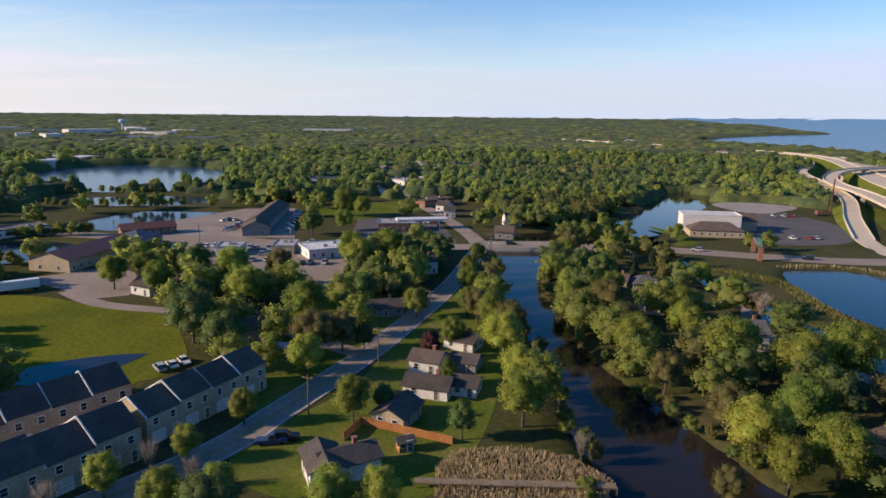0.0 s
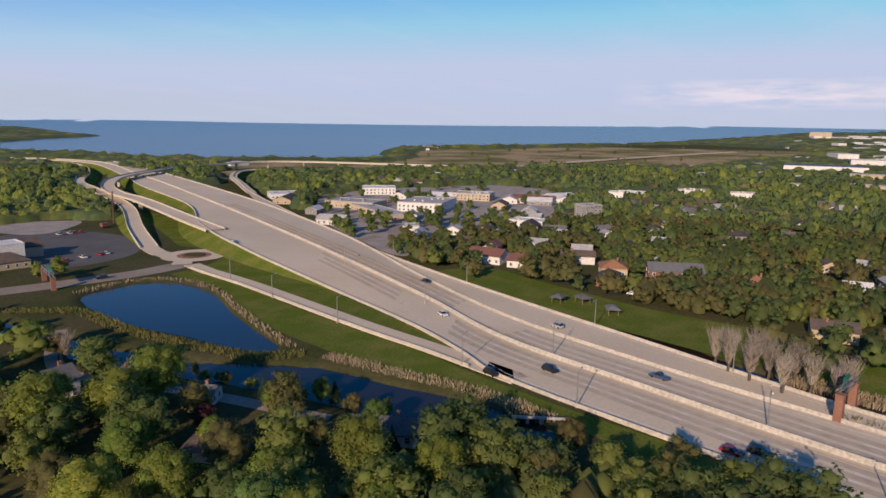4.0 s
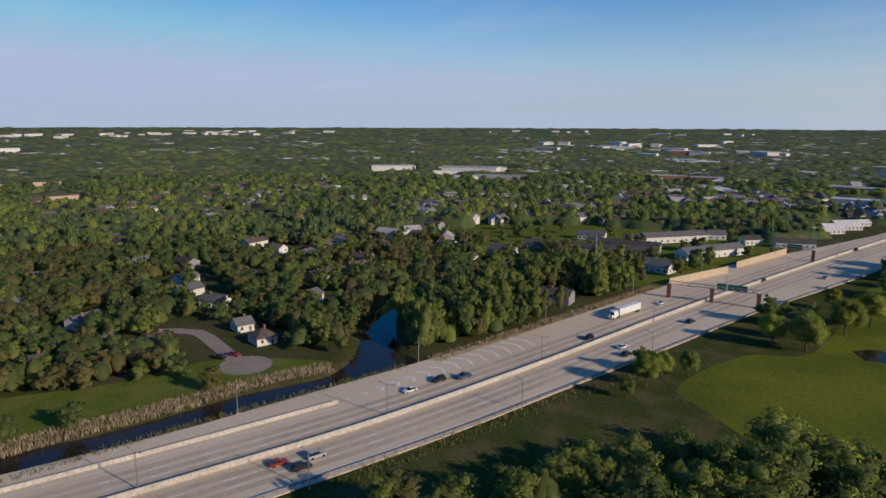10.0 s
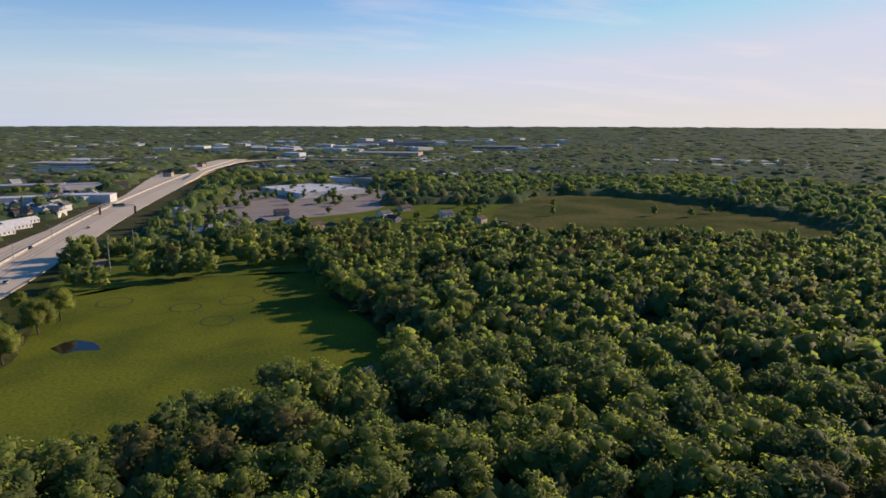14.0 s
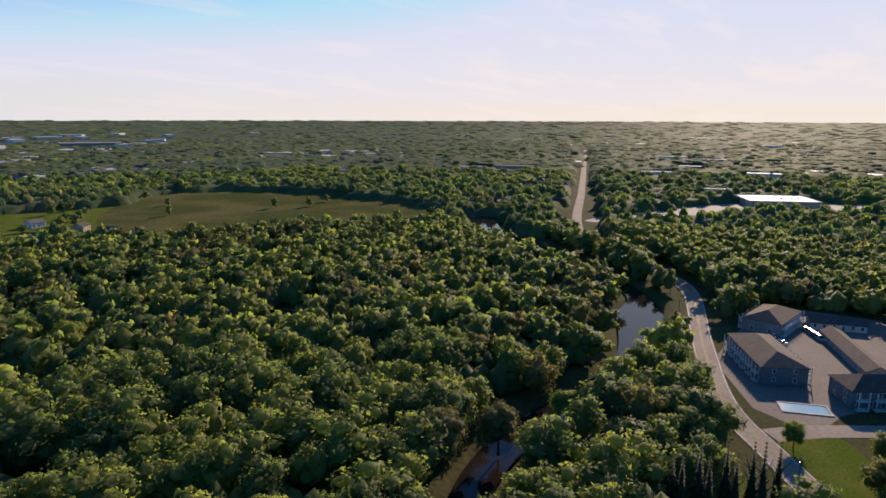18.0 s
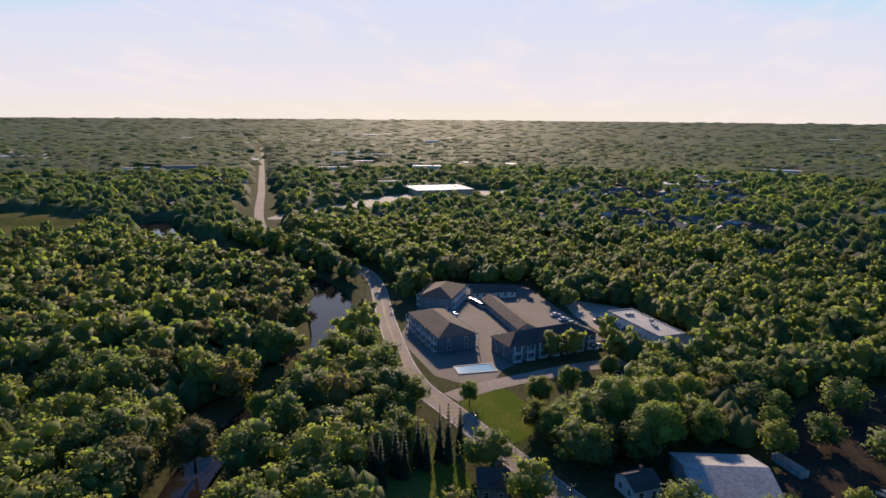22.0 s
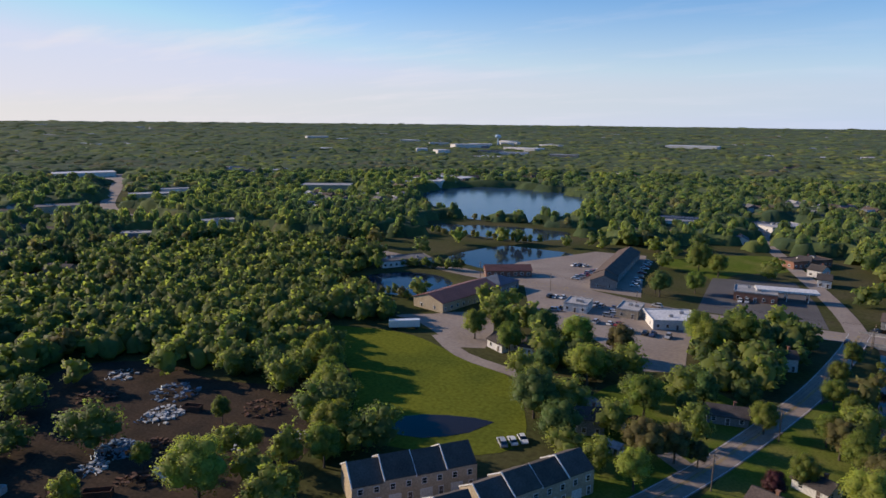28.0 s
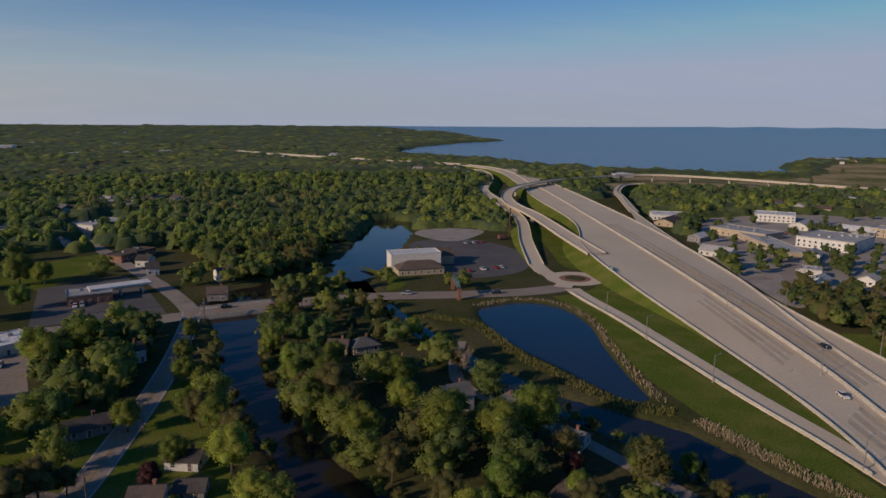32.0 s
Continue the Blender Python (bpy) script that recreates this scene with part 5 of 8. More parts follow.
for x, y, a, k in ((-40, -539, 20, 0), (-54, -528, 100, 1), (-76, -582, 10, 2), (-75, -531, 95, 0), (-90, -497, 30, 1), (-102, -487, 110, 2), (-112, -446, 15, 0), (-135, -503, 100, 1), (-158, -542, 30, 0), (-157, -512, 120, 2), (-187, -573, 20, 1), (-151, -450, 105, 2), (-157, -432, 10, 0), (-168, -440, 30, 1), (-182, -467, 120, 2), (-208, -524, 15, 0), (-196, -442, 100, 2), (-221, -482, 40, 1), (-226, -449, 110, 0), (-202, -423, 20, 2), (-234, -430, 30, 1), (-134, -420, 100, 0)):
    building(x, y, a, 11.5, 8.5, 3.6, "gable", (WALL_WHITE, WALL_TAN, WALL_GREY)[k], (ROOF_GREY, ROOF_BROWN, ROOF_DARK)[k], ("white house with a grey roof in a new estate", "tan house with a brown roof in a new estate", "grey house with a dark roof in a new estate")[k], "house", False)

for x, y, a, ln, wd, k in ((529, 214, 20, 25, 14, 0), (500, 224, 110, 20, 14, 2), (502, 252, 20, 25, 14, 0), (432, 155, 15, 17, 12, 1), (354, 148, 100, 14, 10, 0), (375, 174, 20, 18, 11, 1), (276, 130, 105, 15, 10, 3), (370, 123, 30, 11, 8, 0), (322, 145, 100, 12, 8, 0), (474, 345, 20, 30, 14, 0), (486, 310, 110, 25, 14, 2), (387, 401, 30, 29, 15, 1), (322, 291, 110, 19, 12, 0), (311, 215, 20, 10, 8, 0), (304, 180, 100, 10, 8, 1), (370, 262, 30, 14, 9, 0), (351, 335, 20, 14, 9, 2),
                           (300, 160, 15, 11, 8, 3), (334, 172, 100, 12, 8, 0), (345, 190, 20, 12, 9, 1), (412, 190, 100, 14, 9, 0), (440, 205, 20, 16, 10, 2), (465, 180, 110, 14, 9, 0), (460, 240, 20, 18, 12, 1), (335, 205, 15, 10, 8, 0), (357, -6, 100, 10, 8, 0), (347, 10, 20, 9, 8, 1), (304, -2, 100, 10, 8, 2), (322, -15, 15, 12, 8, 0), (318, 118, 110, 10, 8, 0), (340, 100, 20, 11, 8, 1), (365, 90, 100, 10, 8, 0), (312, 75, 20, 10, 8, 2)):
    building(x, y, a, ln, wd, 3.4, "gable", (WALL_WHITE, WALL_TAN, WALL_GREY, WALL_WHITE)[k], (ROOF_PALE, ROOF_BROWN, ROOF_WHITE, ROOF_RED)[k], ("white building with a pale metal roof", "tan building with a brown roof", "grey building with a white metal roof", "white building with a dark red roof")[k], "shop" if ln > 13 else "house", False)

# culvert headwall where the creek runs under the bank
culvert = thing("culvert", "pale concrete culvert headwall at the creek's end", "culvert", "", Matrix.Translation((130.5, 56, -1.2)) @ Matrix.Rotation(radians(-62), 4, "Z"))
bm = bmesh.new()
box(bm, 0, 0, 1.5, 12.5, 0.6, 0.5)
for k in range(5):
    box(bm, -6 + 3 * k, 0, 0, 0.7, 0.6, 1.5)
part("headwall", bm, CONCRETE, culvert)
# solid near-black block behind the openings, painted shade of the pipe mouths
bm = bmesh.new()
box(bm, 0, 1.2, 0, 12.0, 1.8, 1.45)
part("pipe_mouths", bm, RUBBER, culvert)

# ---- highway furniture ----
def barrier(name, pts, h, w, z=0.3, material=CONCRETE, label="pale concrete barrier wall", step=6.0):
    """A concrete wall along a line, wider at its foot."""
    c = spline(lift(pts, z), step)
    prof = [(-w / 2, 0), (-w * 0.3, h * 0.3), (-w * 0.22, h), (w * 0.22, h), (w * 0.3, h * 0.3), (w / 2, 0)]
    lines = [[q + Vector((0, 0, b - 0.02)) for q in offset(c, a)] for a, b in prof]
    n = len(c)
    v = [q for line in lines for q in line]
    f = [(j * n + i, j * n + i + 1, (j + 1) * n + i + 1, (j + 1) * n + i) for j in range(5) for i in range(n - 1)]
    f += [tuple(j * n for j in range(6)), tuple(j * n + n - 1 for j in range(5, -1, -1))]
    return tagged(new(name, mesh_of(name, v, f, material)), label, "barrier", kind="structure")


barrier("trim_median_barrier", MEDIAN, 1.35, 0.8)
barrier("trim_right_barrier", RIGHT_BARRIER, 1.05, 0.7)
barrier("trim_near_parapet", NEAR_EDGE[9:], 0.95, 0.5)
barrier("trim_far_parapet", FAR_EDGE[9:], 0.95, 0.5)
for line, w, sides in ((RAMP_W[1:], 8.6, (-1, 1)), (FLYOVER, 10.6, (-1, 1)), (ON_RAMP[1:], 7.2, (1,))):
    c = spline(lift(line, 0), 8.0)
    for side in sides:
        barrier("trim_ramp_parapet", [tuple(q) for q in offset(c, side * w / 2)][:: 2], 0.95, 0.45)


def marks(name, pts, dist, z, width, material, dash=0.0, gap=0.0, first=0, last=None):
    """Painted lines beside a guiding line; dashed where dash is given."""
    c = resample(spline(lift(pts[first:last], z), 5.0), 700 if dash else 300)
    c = offset(c, dist)
    a, b = offset(c, width / 2), offset(c, -width / 2)
    d, v, f = 0.0, [], []
    for i in range(len(c) - 1):
        d += (c[i + 1] - c[i]).length
        if not dash or d % (dash + gap) < dash:
            k = len(v)
            v += [a[i], b[i], b[i + 1], a[i + 1]]
            f.append((k, k + 1, k + 2, k + 3))
    return tagged(new(name, mesh_of(name, v, f, material)), "painted road line", "road marking", kind="structure")


HZ = 0.315
for side, d0 in ((1, 2.0), (-1, 2.0)):
    marks("road_line_inner", MEDIAN, side * d0, HZ, 0.16, PAINT_YELLOW, first=2)
    for k in (3.8, 7.4, 11.0):
        marks("road_wear", MEDIAN, side * k, HZ - 0.009, 2.1, WORN, first=2, last=16)
    for k in (5.6, 9.2):
        marks("road_line_dash", MEDIAN, side * k, HZ, 0.3, PAINT_WHITE, 3.0, 9.0, 2, 16)
marks("road_line_edge", NEAR_EDGE, -3.0, HZ, 0.2, PAINT_WHITE, first=2)
marks("road_line_edge", FAR_EDGE, 2.0, HZ - 0.04, 0.2, PAINT_WHITE, first=1, last=18)
marks("road_line_edge", RIGHT_BARRIER, 2.6, HZ, 0.2, PAINT_WHITE)
marks("road_line_ramp", RIGHT_BARRIER, -1.4, HZ - 0.045, 0.2, PAINT_YELLOW)
for d in (-0.25, 0.25):
    marks("road_line_main", ROAD_MAIN, d, 0.20, 0.14, PAINT_YELLOW, first=4)
for d in (-1.9, 1.9):
    marks("road_line_cross", ROAD_CROSS, d, 0.20, 0.16, PAINT_YELLOW, first=3)
for d in (-3.4, 3.4):
    marks("road_line_main", ROAD_MAIN, d, 0.20, 0.14, PAINT_WHITE, first=4)
# chevrons in the gore
bmv, bmf = [], []
g = resample(spline([(145.5, -108, HZ), (139, -150, HZ), (134, -192, HZ)], 5.0), 15)
h = resample(spline([(146.5, -108, HZ), (147.5, -150, HZ), (146, -192, HZ)], 5.0), 15)
for i in range(14):
    a, b = g[i], h[i]
    mid = (a + b) / 2 + Vector((0, -2.2, 0))
    for p, q in ((a, mid), (mid, b)):
        k = len(bmv)
        bmv += [p, q, q + Vector((0, -1.1, 0)), p + Vector((0, -1.1, 0))]
        bmf.append((k, k + 1, k + 2, k + 3))
tagged(new("road_chevrons", mesh_of("road_chevrons", bmv, bmf, PAINT_WHITE)), "white painted chevrons in the gore", "road marking", kind="structure")


def skirt(name, pts, side, material, slope=1.8):
    """The earth slope beside a raised road."""
    c = spline(lift(pts, 0.0), 8.0)
    low = [q + Vector((0, 0, -q.z - 0.05)) for q in offset(c, 0.0)]
    foot = []
    for i, q in enumerate(c):
        t = (c[min(i + 1, len(c) - 1)] - c[max(i - 1, 0)])
        t.z = 0
        t.normalize()
        foot.append(Vector((q.x, q.y, -0.05)) + Vector((-t.y, t.x, 0)) * side * slope * max(q.z, 0.02))
    return tagged(sheet(name, c, foot, material), "grassy highway embankment slope", "embankment", kind="structure")


skirt("ground_slope_left", NEAR_EDGE[13:], 1, GRASS)
skirt("ground_slope_right", RIGHT_BARRIER[5:], -1, GRASS)
for side in (1, -1):
    c = spline(lift(RAMP_W, 0.0), 8.0)
    skirt("ground_slope_ramp", [tuple(q) for q in offset(c, side * 4.4)], side, GRASS)
skirt("ground_slope_exit", FAR_EDGE[14:], -1, GRASS, 1.2)

# piers under the flyover
pier = thing("bridge_pier", "pale concrete bridge pier with a wide cap", "pier", "flyover piers")
bm = bmesh.new()
box(bm, 0, 0, -9, 1.6, 2.4, 8.4)
part("column", bm, CONCRETE, pier)
bm = bmesh.new()
box(bm, 0, 0, -1.8, 1.8, 9.6, 1.0)
box(bm, 0, 0, -2.4, 1.7, 5.6, 0.6)
part("cap", bm, CONCRETE, pier)
c = resample(spline(lift(FLYOVER, 0.3), 8.0), 40)
first = True
for i in range(3, 27):
    q, t = c[i], c[i + 1] - c[i - 1]
    if q.z < 6:
        continue
    m = Matrix.Translation(q) @ Matrix.Rotation(math.atan2(t.y, t.x), 4, "Z")
    if first:
        pier.matrix_world = m
        first = False
    else:
        copy_thing(pier, m)


def pole_thing(arms, h=9.2):
    ob = thing("street_lamp", "tall grey steel highway lamp" + (" with two arms" if arms == 2 else " with one arm"), "street lamp", "highway lamps")
    bm = bmesh.new()
    tube(bm, (0, 0, 0), (0, 0, 0.5), 0.28, 0.24, 8)
    part("base", bm, CONCRETE, ob)
    bm = bmesh.new()
    tube(bm, (0, 0, 0.4), (0, 0, h), 0.17, 0.10, 8)
    part("mast", bm, STEEL, ob)
    for s in ((1, -1) if arms == 2 else (1,)):
        bm = bmesh.new()
        tube(bm, (0, 0, h - 0.5), (s * 1.9, 0, h + 0.1), 0.06, 0.05, 6)
        a = part("arm", bm, STEEL, ob)
        bm = bmesh.new()
        box(bm, s * 2.2, 0, h, 0.85, 0.36, 0.16, 0, 0.8)
        part("lamp_head", bm, STEEL, a)
    return ob


LAMP1, LAMP2 = pole_thing(1), pole_thing(2)


def place_lamps(src, spots, turn_of):
    for i, (x, y, z) in enumerate(spots):
        m = Matrix.Translation((x, y, z)) @ Matrix.Rotation(turn_of(x, y), 4, "Z")
        if not src.get("set"):
            src.matrix_world = m
            src["set"] = 1
        else:
            copy_thing(src, m)


place_lamps(LAMP2, [(171.5, 70.7, 0.3), (154.1, 12.4, 0.3), (141.0, -47.4, 0.3), (129.8, -110.6, 0.3), (123.2, -174.3, 0.3), (117.6, -245, 0.3), (113.5, -310, 0.3), (107, -380, 0.3), (99, -450, 0.3), (90, -520, 0.3), (81, -600, 0.3), (196.3, 132.4, 0.3), (224.4, 195.9, 1.8)], lambda x, y: 0.2)
place_lamps(LAMP1, [(204.5, 70.1, 0.2), (185.8, 24.6, 0.2), (170.5, -24.7, 0.2), (160.4, -82.2, 0.2), (152.8, -144.9, 0.2), (146.2, -209.4, 0.2), (143, -275, 0.2), (137.5, -340, 0.2), (231, 135, 0.2), (256, 192, 0.3)], lambda x, y: math.pi)
place_lamps(LAMP1, [(178.8, 219, 0), (169.3, 183.9, 0), (159.6, 142.7, 0), (149.4, 88.1, 0), (141.3, 51.7, 0), (126, -10.9, 0), (114.2, -74, 0), (105.5, -140, 0), (99, -206, 0)], lambda x, y: 0.0)

# sign gantries on brick pillars


def gantry(posts, signs, h=7.6):
    """Brick pillars, a steel truss and green boards. posts: ends; signs: start, end along the truss and the side that they face."""
    a, b = Vector((*posts[0], 0)), Vector((*posts[-1], 0))
    d = b - a
    ob = thing("sign_gantry", "steel sign gantry on brick pillars with green boards", "sign gantry", "highway sign gantries", Matrix.Translation(a) @ Matrix.Rotation(math.atan2(d.y, d.x), 4, "Z"))
    ln = d.length
    for p in posts:
        x = (Vector((*p, 0)) - a).length
        bm = bmesh.new()
        box(bm, x, 0, 0.05, 1.7, 1.7, h - 1.2)
        box(bm, x, 0, h - 1.15, 2.0, 2.0, 0.35)
        part("pillar", bm, WALL_BRICK, ob, "tan brick pillar")
    bm = bmesh.new()
    for y, z in ((-0.6, h - 0.8), (0.6, h - 0.8), (-0.6, h + 0.6), (0.6, h + 0.6)):
        tube(bm, (0, y, z), (ln, y, z), 0.1, 0.1, 5)
    n = max(4, int(ln / 1.6))
    for k in range(n):
        x0, x1 = ln * k / n, ln * (k + 1) / n
        za, zb = (h - 0.8, h + 0.6) if k % 2 else (h + 0.6, h - 0.8)
        for y in (-0.6, 0.6):
            tube(bm, (x0, y, za), (x1, y, zb), 0.06, 0.06, 4)
    part("truss", bm, STEEL, ob)
    for x0, x1, side in signs:
        bm = bmesh.new()
        box(bm, (x0 + x1) / 2, side * 0.85, h - 1.3, x1 - x0, 0.12, 3.0)
        s = part("sign_board", bm, GREEN_SIGN, ob, "green highway direction board")
        bm = bmesh.new()
        for z, k in ((h + 0.9, 0.7), (h + 0.1, 0.8), (h - 0.7, 0.5)):
            box(bm, (x0 + x1) / 2, side * 0.93, z, (x1 - x0) * k, 0.06, 0.35)
        part("lettering_bar", bm, PAINT_WHITE, s)
    return ob


gantry([(167.3, -0.5), (177.2, -3.0)], [(4.2, 8.6, 1)])
gantry([(130.5, -286), (112.6, -291.5), (93.8, -296)], [(20.5, 24.5, 1), (25.0, 33.0, 1)])
gantry([(128, -420), (106, -424)], [(8, 16, 1)])
gantry([(72, -640), (44, -640)], [(10, 20, 1)])
gantry([(129, 262), (135, 281)], [(4, 9, -1), (10, 15, -1)], 6.0)
gantry([(219, 262), (223, 272)], [(2, 8, 1)], 5.0)


# vehicles
def car_thing(paint, shape, label):
    ob = thing("car", label, "car", "cars on the roads and lots")
    ln, h0, h1 = {"sedan": (4.7, 0.85, 1.42), "suv": (4.8, 1.0, 1.75), "pickup": (5.6, 1.05, 1.85)}[shape]
    bm = bmesh.new()
    prof = [(-ln / 2, 0.35), (-ln / 2 + 0.05, h0 - 0.12), (-ln / 2 + 0.25, h0), (ln / 2 - 0.9, h0), (ln / 2 - 0.12, h0 - 0.18), (ln / 2, 0.4), (ln / 2 - 0.1, 0.28), (-ln / 2 + 0.1, 0.28)]
    L = [bm.verts.new((x, -0.9, z)) for x, z in prof]
    R = [bm.verts.new((x, 0.9, z)) for x, z in prof]
    bm.faces.new(L)
    bm.faces.new(R[::-1])
    for i in range(len(prof)):
        j = (i + 1) % len(prof)
        bm.faces.new((L[j], L[i], R[i], R[j]))
    part("body", bm, paint, ob)
    x0, x1 = {"sedan": (-1.7, 0.95), "suv": (-2.25, 0.95), "pickup": (-0.7, 1.2)}[shape]
    bm = bmesh.new()
    v = [bm.verts.new(p) for p in ((x0, -0.84, h0), (x1, -0.84, h0), (x1, 0.84, h0), (x0, 0.84, h0), (x0 + 0.45, -0.66, h1), (x1 - 0.75, -0.66, h1), (x1 - 0.75, 0.66, h1), (x0 + 0.45, 0.66, h1))]
    for f in ((0, 1, 5, 4), (1, 2, 6, 5), (2, 3, 7, 6), (3, 0, 4, 7)):
        bm.faces.new([v[k] for k in f])
    part("glass", bm, PANE, ob)
    bm = bmesh.new()
    box(bm, (x0 + x1) / 2 - 0.15, 0, h1 - 0.02, x1 - x0 - 1.1, 1.34, 0.06)
    part("car_roof", bm, paint, ob)
    for sx in (-1, 1):
        for sy in (-1, 1):
            bm = bmesh.new()
            tube(bm, (sx * ln * 0.31, sy * 0.72, 0.33), (sx * ln * 0.31, sy * 0.93, 0.33), 0.33, 0.33, 10)
            part("wheel", bm, RUBBER, ob)
    return ob


def paint(name, col):
    return mat(name, col, col, rough=0.3, spec=0.6, scale=2)


CARS = [car_thing(paint("white_car_paint", (0.75, 0.75, 0.74)), "sedan", "white saloon car on asphalt"), car_thing(paint("black_car_paint", (0.02, 0.02, 0.024)), "suv", "black sport utility car on asphalt"),
        car_thing(paint("red_car_paint", (0.33, 0.03, 0.03)), "sedan", "dark red saloon car on asphalt"), car_thing(paint("silver_car_paint", (0.42, 0.43, 0.45)), "suv", "silver sport utility car on asphalt"),
        car_thing(paint("blue_car_paint", (0.05, 0.08, 0.16)), "pickup", "dark blue pickup on asphalt")]
CARS_SET = set()


def car(k, x, y, turn, z=0.32):
    m = Matrix.Translation((x, y, z)) @ Matrix.Rotation(radians(turn), 4, "Z")
    if k in CARS_SET:
        return copy_thing(CARS[k], m)
    CARS_SET.add(k)
    CARS[k].matrix_world = m
    return CARS[k]


for k, x, y, t in ((3, 133.9, -34.6, -103), (2, 128.0, -74.8, -100), (1, 122.4, -77.5, -100), (3, 124.5, -83.2, -100), (0, 137, -126, 82), (1, 136.5, -138, 82), (4, 132.8, -145.5, 82), (1, 124.8, -206.7, 84), (0, 110.6, -206.8, -96), (1, 105.6, -200.6, -96),
                   (0, 127.5, -272, 86), (1, 106.1, -254, -95), (1, 158.5, 66, -106), (1, 147.5, 78, -108), (1, 140, 12, -105), (4, 170, 40, 74), (2, 137.5, 17, -105), (1, 110, -350, 84), (3, 88, -380, -98), (0, 76, -470, -98), (1, 96, -480, 82), (2, 72, -560, -99),
                   (3, 196, 80, 70), (0, 186, 118, -117), (1, 222, 150, 64), (1, 245, 205, 64), (3, 240, 250, -116)):
    car(k, x, y, t)
for k, x, y, t, z in ((1, 30, 290, 3, 0.25), (2, 48, 284, 183, 0.25), (0, 70, 288, 0, 0.25), (3, 110, 280, 160, 0.25), (1, 12, 276, 80, 0.25), (4, -20, 281, 0, 0.25), (0, -5, 287, 178, 0.25), (1, 22, 297, 60, 0.25), (3, -60, 288, 170, 0.25), (0, -200, 311, 185, 0.25), (1, 150, 265, 165, 0.25)):
    car(k, x, y, t, z)

truck = thing("semi_truck", "white articulated lorry with a long box trailer", "lorry", "", Matrix.Translation((131, -243, 0.32)) @ Matrix.Rotation(radians(85), 4, "Z"))
TRUCK_WHITE = paint("white_truck_paint", (0.80, 0.80, 0.79))
bm = bmesh.new()
box(bm, -4.5, 0, 1.1, 15.5, 2.55, 2.85)
part("trailer", bm, TRUCK_WHITE, truck)
bm = bmesh.new()
box(bm, 5.6, 0, 0.6, 3.2, 2.4, 2.7, 0, 0.92)
box(bm, 7.7, 0, 0.6, 1.6, 2.2, 1.2, 0, 0.94)
part("cab", bm, TRUCK_WHITE, truck)
bm = bmesh.new()
box(bm, 6.95, 0, 1.9, 0.5, 2.1, 0.9)
part("windscreen", bm, PANE, truck)
bm = bmesh.new()
box(bm, 1.0, 0, 0.7, 13.0, 1.0, 0.35)
part("chassis", bm, RUBBER, truck)
for x in (7.6, 4.7, 3.5, -9.8, -11.1):
    for s in (-1, 1):
        bm = bmesh.new()
        tube(bm, (x, s * 0.8, 0.5), (x, s * 1.22, 0.5), 0.5, 0.5, 10)
        part("wheel", bm, RUBBER, truck)


def parked(x, y, dx, dy, n, turn, skip=0.2, z=0.08):
    for i in range(n):
        if rnd.random() < skip:
            continue
        car(rnd.choice((0, 0, 1, 2, 3, 3, 4)), x + dx * i, y + dy * i, turn + rnd.choice((0, 180)), z)


rnd = random.Random(11)
parked(-84, 250, 2.8, 0.4, 7, 85)
parked(-96, 258, 1.4, 3.0, 5, 10)
parked(-74, 262, 0.6, 2.9, 5, 5)
parked(-106, 278, 2.8, 0.6, 6, 80)
parked(-78, 320, -0.8, 6.0, 11, 2)
parked(-128, 345, 2.9, 1.0, 7, 70, 0.5)
parked(-64, 139, 1.9, 2.2, 3, 130, 0.0)
parked(160, 312, 2.9, 0.2, 8, 92, 0.5)
parked(190, 388, 2.9, -0.4, 8, 85, 0.35)
parked(-253, -33, -2.8, -1.4, 5, 60, 0.1)
parked(-262, 8, 2.7, 1.6, 8, 120, 0.2)
parked(-247, 40, 2.2, -2.0, 11, 45, 0.15)
parked(-233, 44, 2.0, -1.6, 7, 45, 0.2)
parked(-38, 318, 2.8, 0, 6, 90, 0.4)
parked(-206, 22, 3.0, 2.2, 4, 30, 0.2)
parked(250, 78, 2.8, -6, 4, 100, 0.2)
parked(205, -100, -1, -5, 2, 20, 0.0)
parked(-30, 106, 2.2, 1.4, 2, 10, 0.0)
parked(-281, -31, 2.5, 1.6, 6, 35, 0.2)
parked(-258, 25, 2.4, 1.4, 9, 120, 0.15)
parked(-66, 246, 2.8, 0.2, 8, 88, 0.25)
parked(-89, 276, 2.8, -0.5, 7, 82, 0.3)
parked(-20, 346, 2.8, 0.6, 7, 80, 0.2)
parked(-108, 318, 0.4, 3.0, 9, 5, 0.3)
for a, b, n in ((330, 240, 8), (380, 300, 8), (430, 330, 8)):
    parked(a, b, 3.0, 0.9, n, 110, 0.3)

# roundabout
ring = [(Vector((203 + r * math.cos(a), 275 + r * math.sin(a), 0.30))) for r in (15.5, 7.5) for a in np.linspace(0, 2 * math.pi, 41)]
tagged(sheet("road_roundabout", ring[41:], ring[:41], CONCRETE_ROAD), "pale concrete roundabout", "road", kind="structure")
ring = [(Vector((203 + r * math.cos(a), 275 + r * math.sin(a), 0.33))) for r in (8.2, 5.5) for a in np.linspace(0, 2 * math.pi, 41)]
tagged(sheet("pavement_apron", ring[41:], ring[:41], mat("red_paver", (0.36, 0.17, 0.12), (0.30, 0.14, 0.10), scale=2)), "red paved roundabout apron", "pavement", kind="structure")
bm = bmesh.new()
tube(bm, (203, 275, 0.2), (203, 275, 0.75), 5.6, 4.6, 24)
me = bpy.data.meshes.new("ground_island")
bm.to_mesh(me)
bm.free()
me.materials.append(GROUND)
tagged(new("ground_island", me), "planted roundabout island", "ground", kind="structure")
